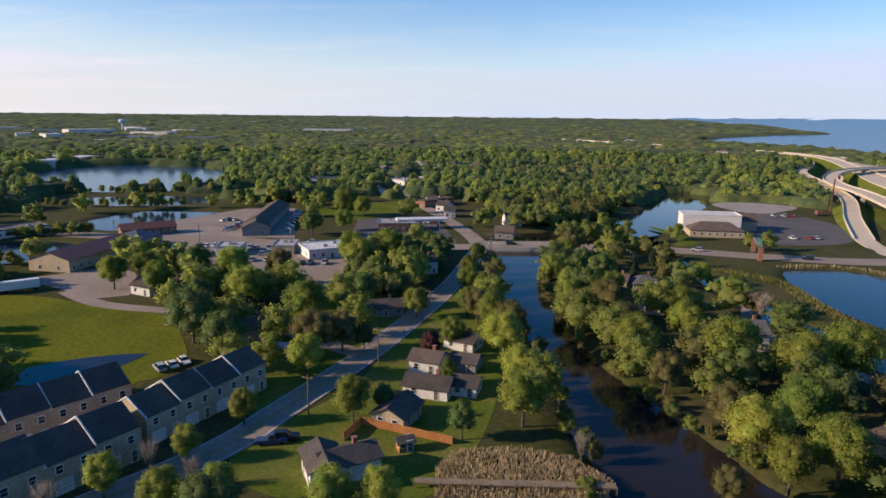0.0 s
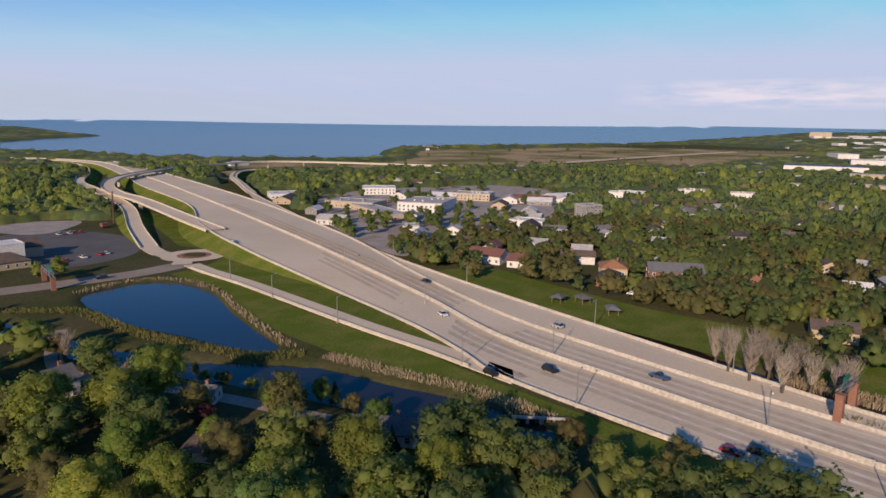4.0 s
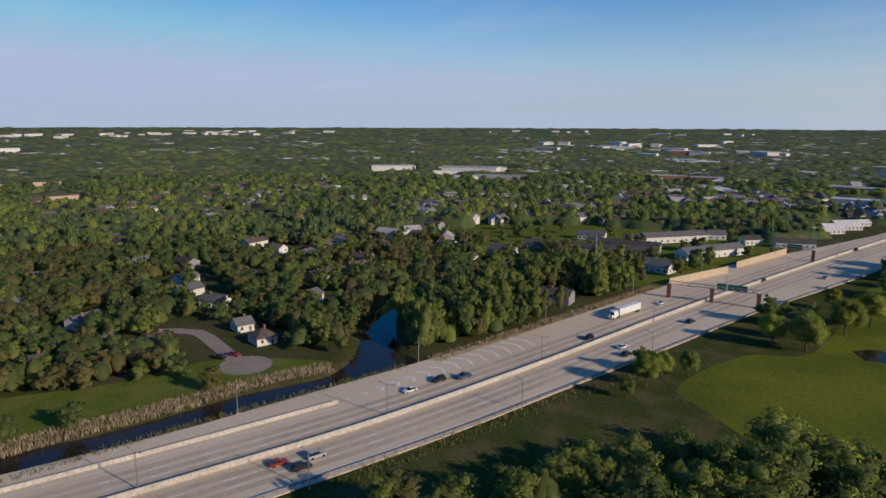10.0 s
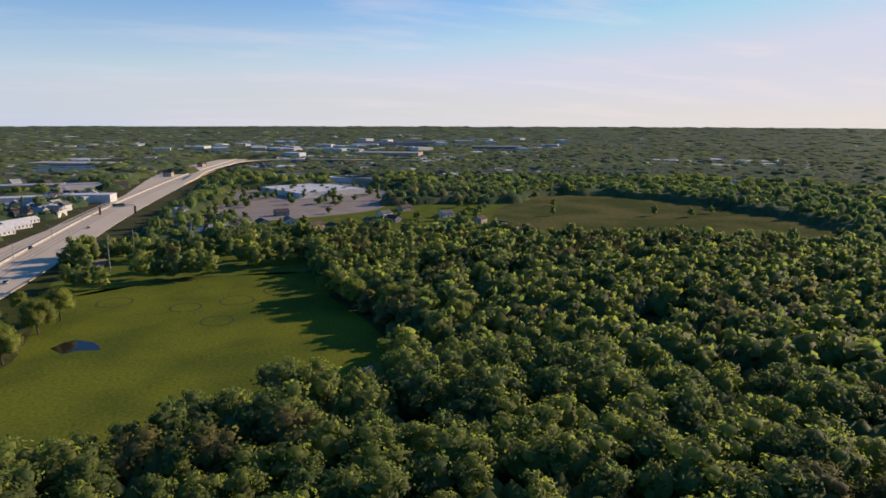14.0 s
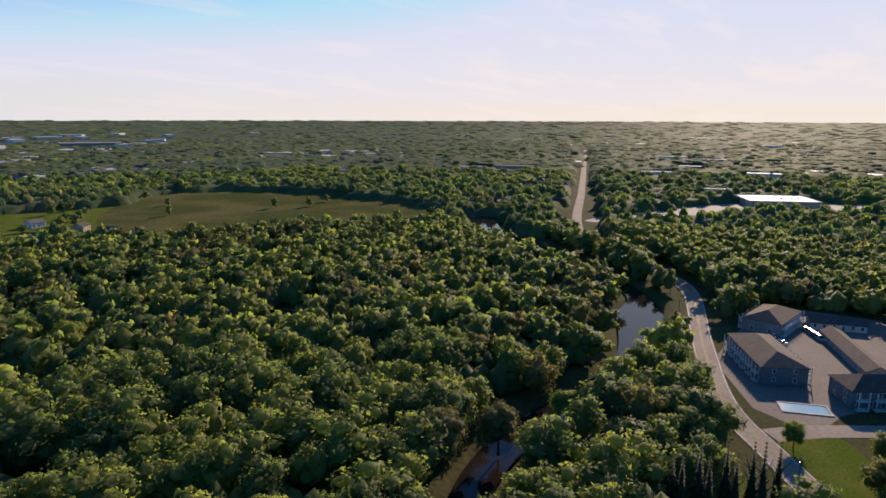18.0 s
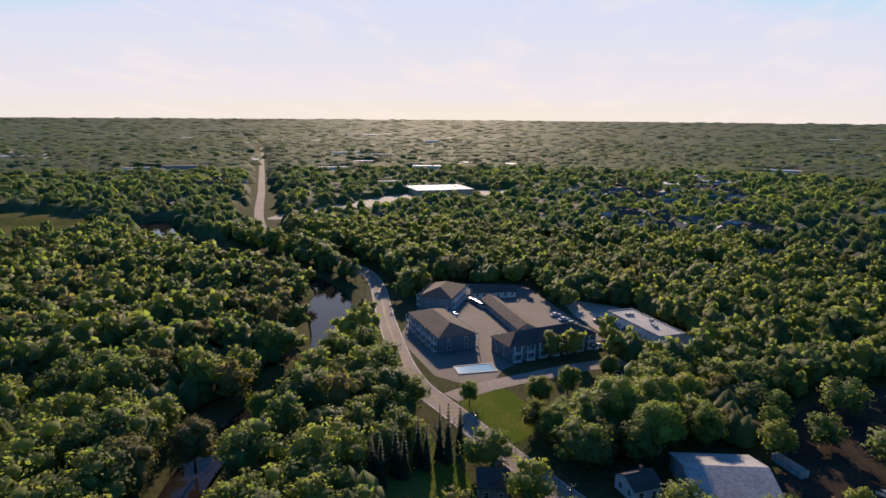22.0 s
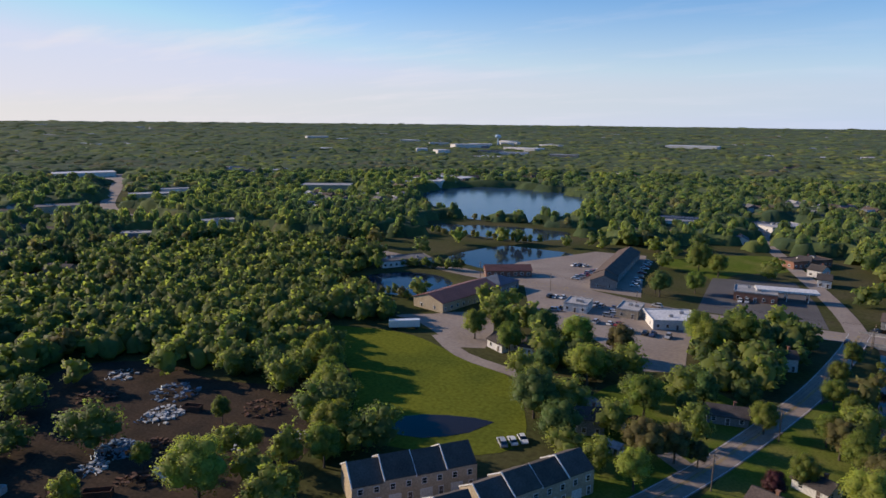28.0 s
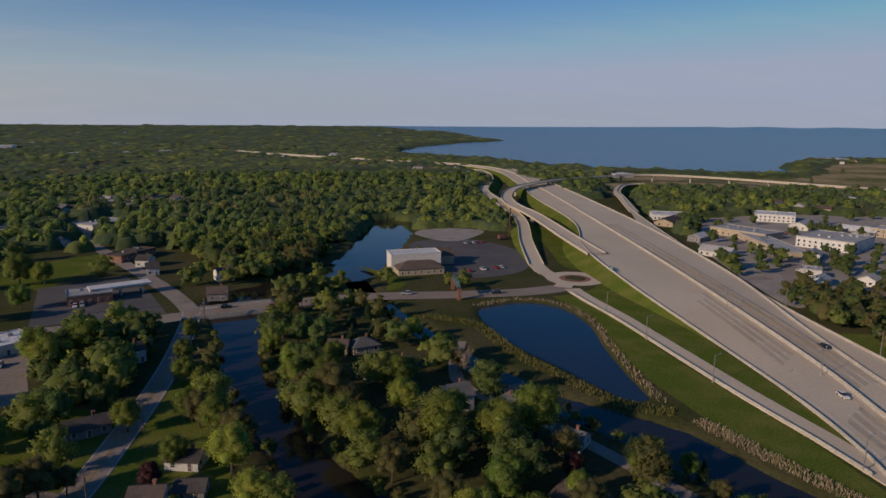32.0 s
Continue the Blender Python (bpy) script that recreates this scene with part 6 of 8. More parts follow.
tagged(strip("road_under", [(214, 270), (232, 262), (252, 252), (285, 240), (300, 236)], 8, 0.2, ASPHALT_OLD), "road passing under the highway", "road", kind="structure")
tagged(strip("road_west_leg", [(186, 262), (192, 268), (196, 290)], 9, 0.28, CONCRETE_ROAD), "roundabout approach", "road", kind="structure")

# bridge over the river
bm = bmesh.new()
box(bm, 33, 286.5, -0.9, 34, 15.5, 0.98, 0.03)
me = bpy.data.meshes.new("road_bridge_deck")
bm.to_mesh(me)
bm.free()
me.materials.append(CONCRETE)
tagged(new("road_bridge_deck", me), "concrete river bridge deck", "bridge", kind="structure")
for s in (-7.4, 7.4):
    barrier("trim_bridge_parapet", [(16, 286 + s), (33, 286.5 + s), (50, 287 + s)], 1.0, 0.4, 0.1)
for x in (26, 40):
    bm = bmesh.new()
    box(bm, x, 286.5, -3.0, 1.0, 13, 2.2)
    me = bpy.data.meshes.new("trim_bridge_pier")
    bm.to_mesh(me)
    bm.free()
    me.materials.append(CONCRETE)
    tagged(new("trim_bridge_pier", me), "concrete river bridge pier", "bridge", kind="structure")

# noise walls beside the town houses
for a, b in (((140.5, -308), (130.5, -358)), ((131.5, -373), (124.5, -437))):
    barrier("wall_noise", [a, ((a[0] + b[0]) / 2, (a[1] + b[1]) / 2), b], 4.0, 0.6, 0.0, WALL_TAN, "tan concrete noise wall beside the highway")

# guardrail along the open side
rail = thing("guardrail", "galvanised steel highway guardrail", "guardrail")
c = resample(spline(lift([(121.5, -44), (110, -110), (104.5, -157), (98.5, -215), (90, -296), (74.5, -403)], 0.3), 5.0), 120)
c = offset(c, 0.5)
bm = bmesh.new()
for i in range(len(c) - 1):
    for z0, z1, o in ((0.42, 0.56, 0.0), (0.60, 0.74, 0.0)):
        p, q = c[i], c[i + 1]
        bm.faces.new([bm.verts.new(v) for v in (p + Vector((0, 0, z0)), q + Vector((0, 0, z0)), q + Vector((0.08, 0, z1)), p + Vector((0.08, 0, z1)))])
part("rail", bm, DULL_STEEL, rail)
bm = bmesh.new()
box(bm, 0, 0, -0.4, 0.15, 0.15, 1.15)
POST = bpy.data.meshes.new("post")
bm.to_mesh(POST)
bm.free()
POST.materials.append(DULL_STEEL)
for q in c:
    shared("post", POST, rail, Matrix.Translation(q + Vector((0.12, 0, 0))))

FOOT += [(136, 333, -0.15, 32, 36), (-12, 332, 0.2, 26, 9), (12, 93, 0.0, 30, 24), (-8, 106, -0.3, 20, 12), (-199, -19, 1.9, 16, 9), (-137, 203, 0.6, 14, 6)]


# ---- where nothing grows ----
CELL, HALF = 2.0, 700.0
NM = int(2 * HALF / CELL)
gx, gy = np.meshgrid((np.arange(NM) + 0.5) * CELL - HALF, (np.arange(NM) + 0.5) * CELL - HALF, indexing="ij")
FREE = np.ones((NM, NM), np.float32)


def window_of(line, pad):
    xs, ys = [q[0] for q in line], [q[1] for q in line]
    a, b, c, d = ((v + HALF) / CELL for v in (min(xs) - pad, max(xs) + pad, min(ys) - pad, max(ys) + pad))
    return slice(max(0, int(a)), max(0, min(NM, int(b) + 1))), slice(max(0, int(c)), max(0, min(NM, int(d) + 1)))


def block_poly(line, pad, keep=0.0):
    w = window_of(line, pad)
    if FREE[w].size:
        m = inside(gx[w], gy[w], line)
        if pad:
            m |= near_line(gx[w], gy[w], line, True) < pad
        FREE[w] = np.where(m, np.minimum(FREE[w], keep), FREE[w])


def block_line(pts, pad, keep=0.0):
    line = flat(spline(pts, 10.0))
    w = window_of(line, pad)
    if FREE[w].size:
        FREE[w] = np.where(near_line(gx[w], gy[w], line) < pad, np.minimum(FREE[w], keep), FREE[w])


for poly, keep in LOTS.values():
    block_poly(poly, 0.0, keep)
for line in SHORES:
    block_poly(line, 2.0)
block_poly(flat(spline(NEAR_EDGE, 10)) + flat(spline(FAR_EDGE[:18], 10))[::-1], 5.0)
block_poly(flat(spline(NEAR_EDGE[12:], 10)) + flat(spline(RIGHT_BARRIER[4:], 10))[::-1], 5.0)
for pts, pad in ((ROAD_MAIN, 8), (ROAD_MAIN[:4], 15), (ROAD_CROSS, 10), (ROAD_CROSS[:6], 13), (ROAD_NORTH, 8), (LANE, 5), (RAMP_W, 10), (FLYOVER, 12), (ON_RAMP, 8), (FAR_EDGE[16:], 10)):
    block_line(pts, pad)
for x, y, a, ln, wd in FOOT:
    c, s = math.cos(a), math.sin(a)
    L, W = ln / 2 + 3.0, wd / 2 + 3.0
    block_poly([(x + u * c - v * s, y + u * s + v * c) for u, v in ((-L, -W), (L, -W), (L, W), (-L, W))], 0.0)
block_poly([(-40, 90), (-64, 60), (-100, 60), (-100, 100), (-60, 145), (-36, 135)], 0.0, 0.12)
block_poly([(-30, 292), (-110, 292), (-110, 215), (-46, 200), (-30, 215)], 0.0, 0.12)
block_poly([(-14, 290), (30, 295), (40, 350), (10, 460), (-40, 440), (-100, 420), (-110, 300)], 0.0, 0.16)
block_poly([(50, 90), (104, 60), (104, 110), (96, 170), (94, 262), (50, 268), (44, 170)], 0.0, 0.40)

block_poly([(95, 256), (190, 250), (220, 300), (222, 400), (240, 450), (185, 460), (104, 420), (100, 300)], 0.0, 0.06)
block_poly([(-212, -14), (-182, -16), (-164, 2), (-180, 24), (-206, 24)], 0.0, 0.10)
block_poly([(-196, -32), (-178, -30), (-166, -4), (-190, 18), (-206, 34), (-216, 24), (-204, -12)], 0.0, 0.0)
block_poly([(120, 140), (150, 120), (182, 120), (240, 260), (262, 420), (225, 440), (180, 300), (120, 262)], 0.0, 0.0)
block_poly([(-290, 312), (-112, 312), (-108, 400), (-140, 484), (-280, 474)], 0.0, 0.10)
block_poly([(-318, -168), (-345, -140), (-405, -225), (-372, -254)], 0.0, 0.0)
block_poly([(-215, 236), (-150, 222), (-120, 224), (-112, 300), (-200, 296)], 0.0, 0.08)
block_poly([(165, -130), (206, -122), (255, -114), (255, -92), (206, -90), (165, -82)], 0.0, 0.0)
block_poly([(-60, 38), (20, 38), (18, 84), (-2, 96), (-28, 92), (-48, 88)], 0.0, 0.16)
block_poly([(-34, 84), (-6, 84), (-2, 112), (-26, 112)], 0.0, 0.0)
block_poly([(-140, 270), (-20, 270), (10, 300), (20, 470), (-60, 470), (-110, 420), (-150, 310)], 0.0, 0.10)


def free_at(x, y):
    i, j = ((x + HALF) / CELL).astype(int), ((y + HALF) / CELL).astype(int)
    ok = (i >= 0) & (i < NM) & (j >= 0) & (j < NM)
    out = np.ones(x.shape)
    out[ok] = FREE[i[ok], j[ok]]
    return out



# ---- houses of the outer blocks ----
rng2 = np.random.default_rng(21)
KINDS = []
for wall, cover, lb in ((WALL_WHITE, ROOF_GREY, "white house with a grey roof among trees"), (WALL_TAN, ROOF_BROWN, "tan house with a brown roof among trees"), (WALL_GREY, ROOF_DARK, "grey house with a dark roof among trees"), (WALL_BRICK, ROOF_BROWN, "brick house with a brown roof among trees"), (WALL_WHITE, ROOF_BROWN, "white house with a brown roof among trees")):
    KINDS.append((wall, cover, lb))
ZONES = [([(215, -20), (232, 100), (300, 130), (420, 140), (640, 190), (690, 0), (690, -400), (420, -420), (300, -330), (250, -230), (225, -120)], 27), ([(-330, 40), (-300, 120), (-330, 290), (-420, 300), (-560, 320), (-690, 380), (-690, 0), (-480, -20)], 30),
         ([(-250, -560), (-400, -640), (-560, -600), (-560, -540), (-380, -600), (-300, -540)], 26), ([(155, -240), (290, -260), (400, -420), (350, -640), (130, -640), (125, -480)], 27), ([(-60, 300), (-20, 560), (-160, 600), (-110, 420)], 40), ([(-660, -280), (-500, -180), (-470, -100), (-690, -60), (-695, -300)], 26)]
made = {}
for zone, gap in ZONES:
    xs, ys = [q[0] for q in zone], [q[1] for q in zone]
    for i in range(int(min(xs) / gap), int(max(xs) / gap) + 1):
        for j in range(int(min(ys) / gap), int(max(ys) / gap) + 1):
            x, y = (i + rng2.uniform(-0.3, 0.3)) * gap, (j + rng2.uniform(-0.3, 0.3)) * gap
            px, py = np.array([x]), np.array([y])
            if not inside(px, py, zone)[0] or rng2.random() < (0.25 if gap == 24 else 0.52):
                continue
            ring = [free_at(np.array([x + a]), np.array([y + b]))[0] for a, b in ((0, 0), (7, 0), (-7, 0), (0, 7), (0, -7))]
            if min(ring) < (0.15 if gap == 24 else 0.9):
                continue
            k = int(rng2.choice(5, p=(0.34, 0.16, 0.16, 0.10, 0.24)))
            a = rng2.choice((0, 90)) + rng2.uniform(-12, 12) + 15
            m = Matrix.Translation((x, y, 0)) @ Matrix.Rotation(radians(a), 4, "Z")
            if k in made:
                copy_thing(made[k], m)
            else:
                wall, cover, lb = KINDS[k]
                made[k] = building(x, y, a, 12.0 + k, 8.4, 3.4 + 0.5 * (k % 3), "hip" if k == 3 else "gable", wall, cover, lb, "house")
                tagged(made[k], group="houses of the outer blocks")
                for w in [q for q in made[k].children if q.name.split(".")[0] == "window"][3:]:
                    bpy.data.objects.remove(w)
            block_poly([(x + 9 * math.cos(t), y + 9 * math.sin(t)) for t in np.linspace(0, 5.5, 8)], 0.0)
            block_poly([(x + 17 * math.cos(t), y + 17 * math.sin(t)) for t in np.linspace(0, 5.5, 8)], 0.0, 0.5)

# ---- trees ----
rng = np.random.default_rng(5)


def ico(sub):
    bm = bmesh.new()
    bmesh.ops.create_icosphere(bm, subdivisions=sub, radius=1.0)
    v = np.array([tuple(q.co) for q in bm.verts])
    f = np.array([[q.index for q in p.verts] for p in bm.faces])
    bm.free()
    return v, f


ICO1, ICO2 = ico(1), ico(2)


def leaf_cloud(lobes, count, size, seed, rough=0.25):
    """Leaf clumps over a crown's lobes: bent rhombs that face roughly outwards, as vertices and faces."""
    g = np.random.default_rng(seed)
    lob = np.array(lobes)
    wt = lob[:, 3] ** 2
    k = g.choice(len(lob), count, p=wt / wt.sum())
    n = g.normal(size=(count, 3))
    n[:, 2] = n[:, 2] * 0.9 + 0.25
    n /= np.linalg.norm(n, axis=1)[:, None]
    c = lob[k, :3] + n * lob[k, 3:4] * g.uniform(0.68, 1.14, (count, 1)) * np.array([1, 1, 0.92])
    o = n + g.normal(size=(count, 3)) * 0.55
    o /= np.linalg.norm(o, axis=1)[:, None]
    a = np.cross(o, g.normal(size=(count, 3)))
    a /= np.linalg.norm(a, axis=1)[:, None]
    b = np.cross(o, a)
    s = size * g.uniform(0.6, 1.35, (count, 1))
    v = np.stack([c - a * s * g.uniform(0.7, 1.2, (count, 1)), c - b * s * 0.6 - o * s * 0.2, c + a * s * g.uniform(0.7, 1.2, (count, 1)), c + b * s * 0.6 - o * s * 0.2], 1).reshape(-1, 3)
    f = np.arange(count * 4).reshape(-1, 4)
    face = np.cross(v[1::4] - v[0::4], v[3::4] - v[0::4])
    turned = (face * n).sum(1) < 0
    f[turned] = f[turned][:, ::-1]
    whole = c - np.array((0, 0, lob[:, 2].mean()))
    whole /= np.maximum(np.linalg.norm(whole, axis=1), 1e-6)[:, None]
    soft = soften(n * 0.5 + whole * 0.6 + o * rough)
    return v, f, np.repeat(soft, 4, 0)


def soften(n):
    """Normals of a leafy surface: outwards, leaning to the sky as leaves do."""
    n = n / np.maximum(np.linalg.norm(n, axis=1), 1e-6)[:, None]
    n = n * 0.72 + np.array((0, 0, 0.48))
    return n / np.maximum(np.linalg.norm(n, axis=1), 1e-6)[:, None]


def leafy(me, normals):
    """Shades a mesh smoothly by given normals."""
    me.shade_smooth()
    me.normals_split_custom_set_from_vertices(normals.tolist())


def crown_data(seed, spread=1.0, lobes=17, count=4200, size=0.185, base=0.12, core=ICO1, inner=ICO2, rough=0.6, solid=1.0):
    """A crown for a tree 12 m high: a full inner mass, lobes over it and leaf clumps outside."""
    g = np.random.default_rng(seed)
    zc, hb, wa = 12 * (base + 1) / 2, 12 * (1 - base) / 2, 4.0 * spread
    lob = []
    for i in range(lobes):
        t = (i + 0.5) / lobes
        z = 1 - 1.75 * t
        a = 2.4 * i + g.uniform(-0.5, 0.5)
        q = math.sqrt(max(0.0, 1 - z * z))
        rad = wa * g.uniform(0.36, 0.52) * (1.0 if z < 0.6 else 0.9)
        k = g.uniform(0.56, 0.74)
        lob.append((math.cos(a) * q * wa * k, math.sin(a) * q * wa * k, zc + z * hb * 0.66, rad))
    V, F, off = [], [], 0
    cv = inner[0] * np.array((wa * 0.60, wa * 0.60, hb * 0.66)) * solid * g.uniform(0.85, 1.1, (len(inner[0]), 1)) + np.array((0, 0, zc))
    V.append(cv)
    N = [soften(inner[0])]
    F += inner[1].tolist()
    off = len(cv)
    for x, y, z, r in lob:
        cv = core[0] * r * 0.70 * solid * g.uniform(0.82, 1.12, (len(core[0]), 1)) + np.array((x, y, z))
        V.append(cv)
        N.append(soften(core[0]))
        F += (core[1] + off).tolist()
        off += len(cv)
    lv, lf, ln = leaf_cloud(lob, count, size, seed + 1, rough)
    V.append(lv)
    N.append(ln)
    F += (lf + off).tolist()
    return np.concatenate(V), F, np.concatenate(N)


def conifer_data(seed, tiers=13, slim=1.0):
    g = np.random.default_rng(seed)
    V, F = [], []
    for i in range(tiers):
        t = i / (tiers - 1)
        z, r = 12 * (0.08 + 0.9 * t), (2.5 * (1 - t) + 0.25) * slim
        n = 11 if t < 0.7 else 7
        ph = g.uniform(0, 6.28)
        for k in range(n):
            a = ph + 6.283 * k / n + g.uniform(-0.2, 0.2)
            q = r * g.uniform(0.75, 1.15)
            w = 0.30 + 0.38 * q
            d, s = np.array((math.cos(a), math.sin(a), 0)), np.array((-math.sin(a), math.cos(a), 0))
            o = len(V)
            V += [np.array((0, 0, z + 0.5)), d * q * 0.55 + s * w * 0.6 + (0, 0, z), d * q + np.array((0, 0, z - 0.45 * q)), d * q * 0.55 - s * w * 0.6 + (0, 0, z)]
            F += [[o + 2, o + 1, o], [o + 3, o + 2, o]]
    V = np.array(V)
    return V, F, soften(V * np.array((1, 1, 0.0)) + np.array((0, 0, 0.6)))


def bare_data(seed, count=420):
    """A leafless crown: steep limbs and twigs as slim three-sided rods."""
    g = np.random.default_rng(seed)
    V, F, N = [], [], []
    for k in range(count):
        a, q = g.uniform(0, 6.28), g.uniform(0, 1)
        z0 = g.uniform(2.0, 8.5)
        p = np.array((math.cos(a) * q * (z0 - 1) * 0.26, math.sin(a) * q * (z0 - 1) * 0.26, z0))
        d = np.array((math.cos(a) * g.uniform(0.1, 0.5), math.sin(a) * g.uniform(0.1, 0.5), 1.0)) * g.uniform(1.6, 3.6) + g.normal(size=3) * 0.25
        r = 0.10 if k < 26 else g.uniform(0.025, 0.05)
        ring = [np.array((math.cos(t), math.sin(t), 0)) * r for t in (0, 2.1, 4.2)]
        o = len(V)
        V += [p + c for c in ring] + [p + d]
        N += [c / r for c in ring] + [np.array((0, 0, 1.0))]
        F += [[o, o + 1, o + 3], [o + 1, o + 2, o + 3], [o + 2, o, o + 3]]
    return np.array(V), F, np.array(N)


def trunk_mesh(name, seed, top=0.62):
    g = random.Random(seed)
    bm = bmesh.new()
    h = 12 * top
    bend = [Vector((g.uniform(-0.25, 0.25) * k, g.uniform(-0.25, 0.25) * k, h * k / 3 - 0.15)) for k in range(4)]
    for k in range(3):
        tube(bm, bend[k], bend[k + 1], 0.30 * (1 - 0.22 * k), 0.30 * (1 - 0.22 * (k + 1)))
    for k in range(6):
        a = k * 1.05 + g.uniform(-0.3, 0.3)
        s = bend[1].lerp(bend[3], g.uniform(0.1, 0.9))
        tube(bm, s, s + Vector((math.cos(a) * g.uniform(1.5, 2.6), math.sin(a) * g.uniform(1.5, 2.6), g.uniform(1.6, 3.0))), 0.13, 0.04, 5)
    me = bpy.data.meshes.new(name)
    bm.to_mesh(me)
    bm.free()
    me.materials.append(BARK)
    return me


def crown_mesh(name, data, material):
    v, f, n = data
    me = bpy.data.meshes.new(name)
    me.from_pydata(v.tolist(), [], f)
    me.materials.append(material)
    leafy(me, n)
    return me


TRUNKS = [trunk_mesh("trunk", s) for s in (1, 2, 3)]
SHAPES = {"round": [dict(spread=1.05), dict(spread=1.2, lobes=16), dict(spread=0.95)], "tall": [dict(spread=0.78, base=0.08), dict(spread=0.70, base=0.06)], "wide": [dict(spread=1.45, lobes=22, count=5600, base=0.10)]}
CROWNS = {}
seed = 10
for shape, variants in SHAPES.items():
    for kind in ("bright", "mid", "dark", "olive", "maroon"):
        if kind == "maroon" and shape != "round":
            continue
        for q in variants if kind in ("bright", "mid", "dark") else variants[:1]:
            seed += 7
            sparse = dict(q, count=3600, size=0.14) if kind == "olive" else q
            CROWNS.setdefault((shape, kind), []).append(crown_mesh("crown", crown_data(seed, **sparse), LEAVES[kind]))
CROWNS[("spire", "conifer")] = [crown_mesh("crown", conifer_data(s), LEAVES["conifer"]) for s in (3, 4)]
CROWNS[("slim", "conifer")] = [crown_mesh("crown", conifer_data(s, 16, 0.55), LEAVES["conifer"]) for s in (5, 6)]
CROWNS[("tall", "bare")] = [crown_mesh("crown", bare_data(s), LEAVES["bare"]) for s in (7, 8, 9)]
WORDS = {"bare": "leafless grey", "bright": "bright green", "mid": "green", "dark": "dark green", "olive": "olive budding", "maroon": "dark red", "conifer": "dark"}


def tree(x, y, h, shape="round", kind="mid", wide=1.0, low=0.0):
    """A tree of height h metres: trunk and crown under one base."""
    label = {"spire": "dark green spruce with a pointed crown", "slim": "tall slim dark conifer"}.get(shape) or (WORDS[kind] + {"round": " broadleaf tree with a rounded crown", "tall": " broadleaf tree with a tall narrow crown", "wide": " spreading broadleaf tree"}[shape])
    ob = thing("tree", label, "tree", "trees of the near streets and banks", Matrix.Translation((x, y, low - 0.05)) @ Matrix.Rotation(rng.uniform(0, 6.28), 4, "Z") @ Matrix.Diagonal((h / 12 * wide, h / 12 * wide, h / 12, 1)))
    new("trunk", TRUNKS[int(rng.integers(3))]).parent = ob
    c = CROWNS[(shape, kind)]
    new("crown", c[int(rng.integers(len(c)))]).parent = ob
    return ob


def stand(x, y, w, kind="mid", h=0.0):
    """A tree with a crown w metres wide."""
    h = h or min(16.0, max(6.0, w * 0.95 + 2.0))
    if kind in ("conifer", "bare", "maroon"):
        shape, span = {"conifer": ("spire", 5.2), "bare": ("tall", 6.0), "maroon": ("round", 9.8)}[kind]
    else:
        shape, span = ("tall", 6.8) if w / h < 0.72 else ("wide", 13.3) if w / h > 1.02 else ("round", 9.8)
    return tree(x, y, h, shape, kind, w / (span * h / 12))


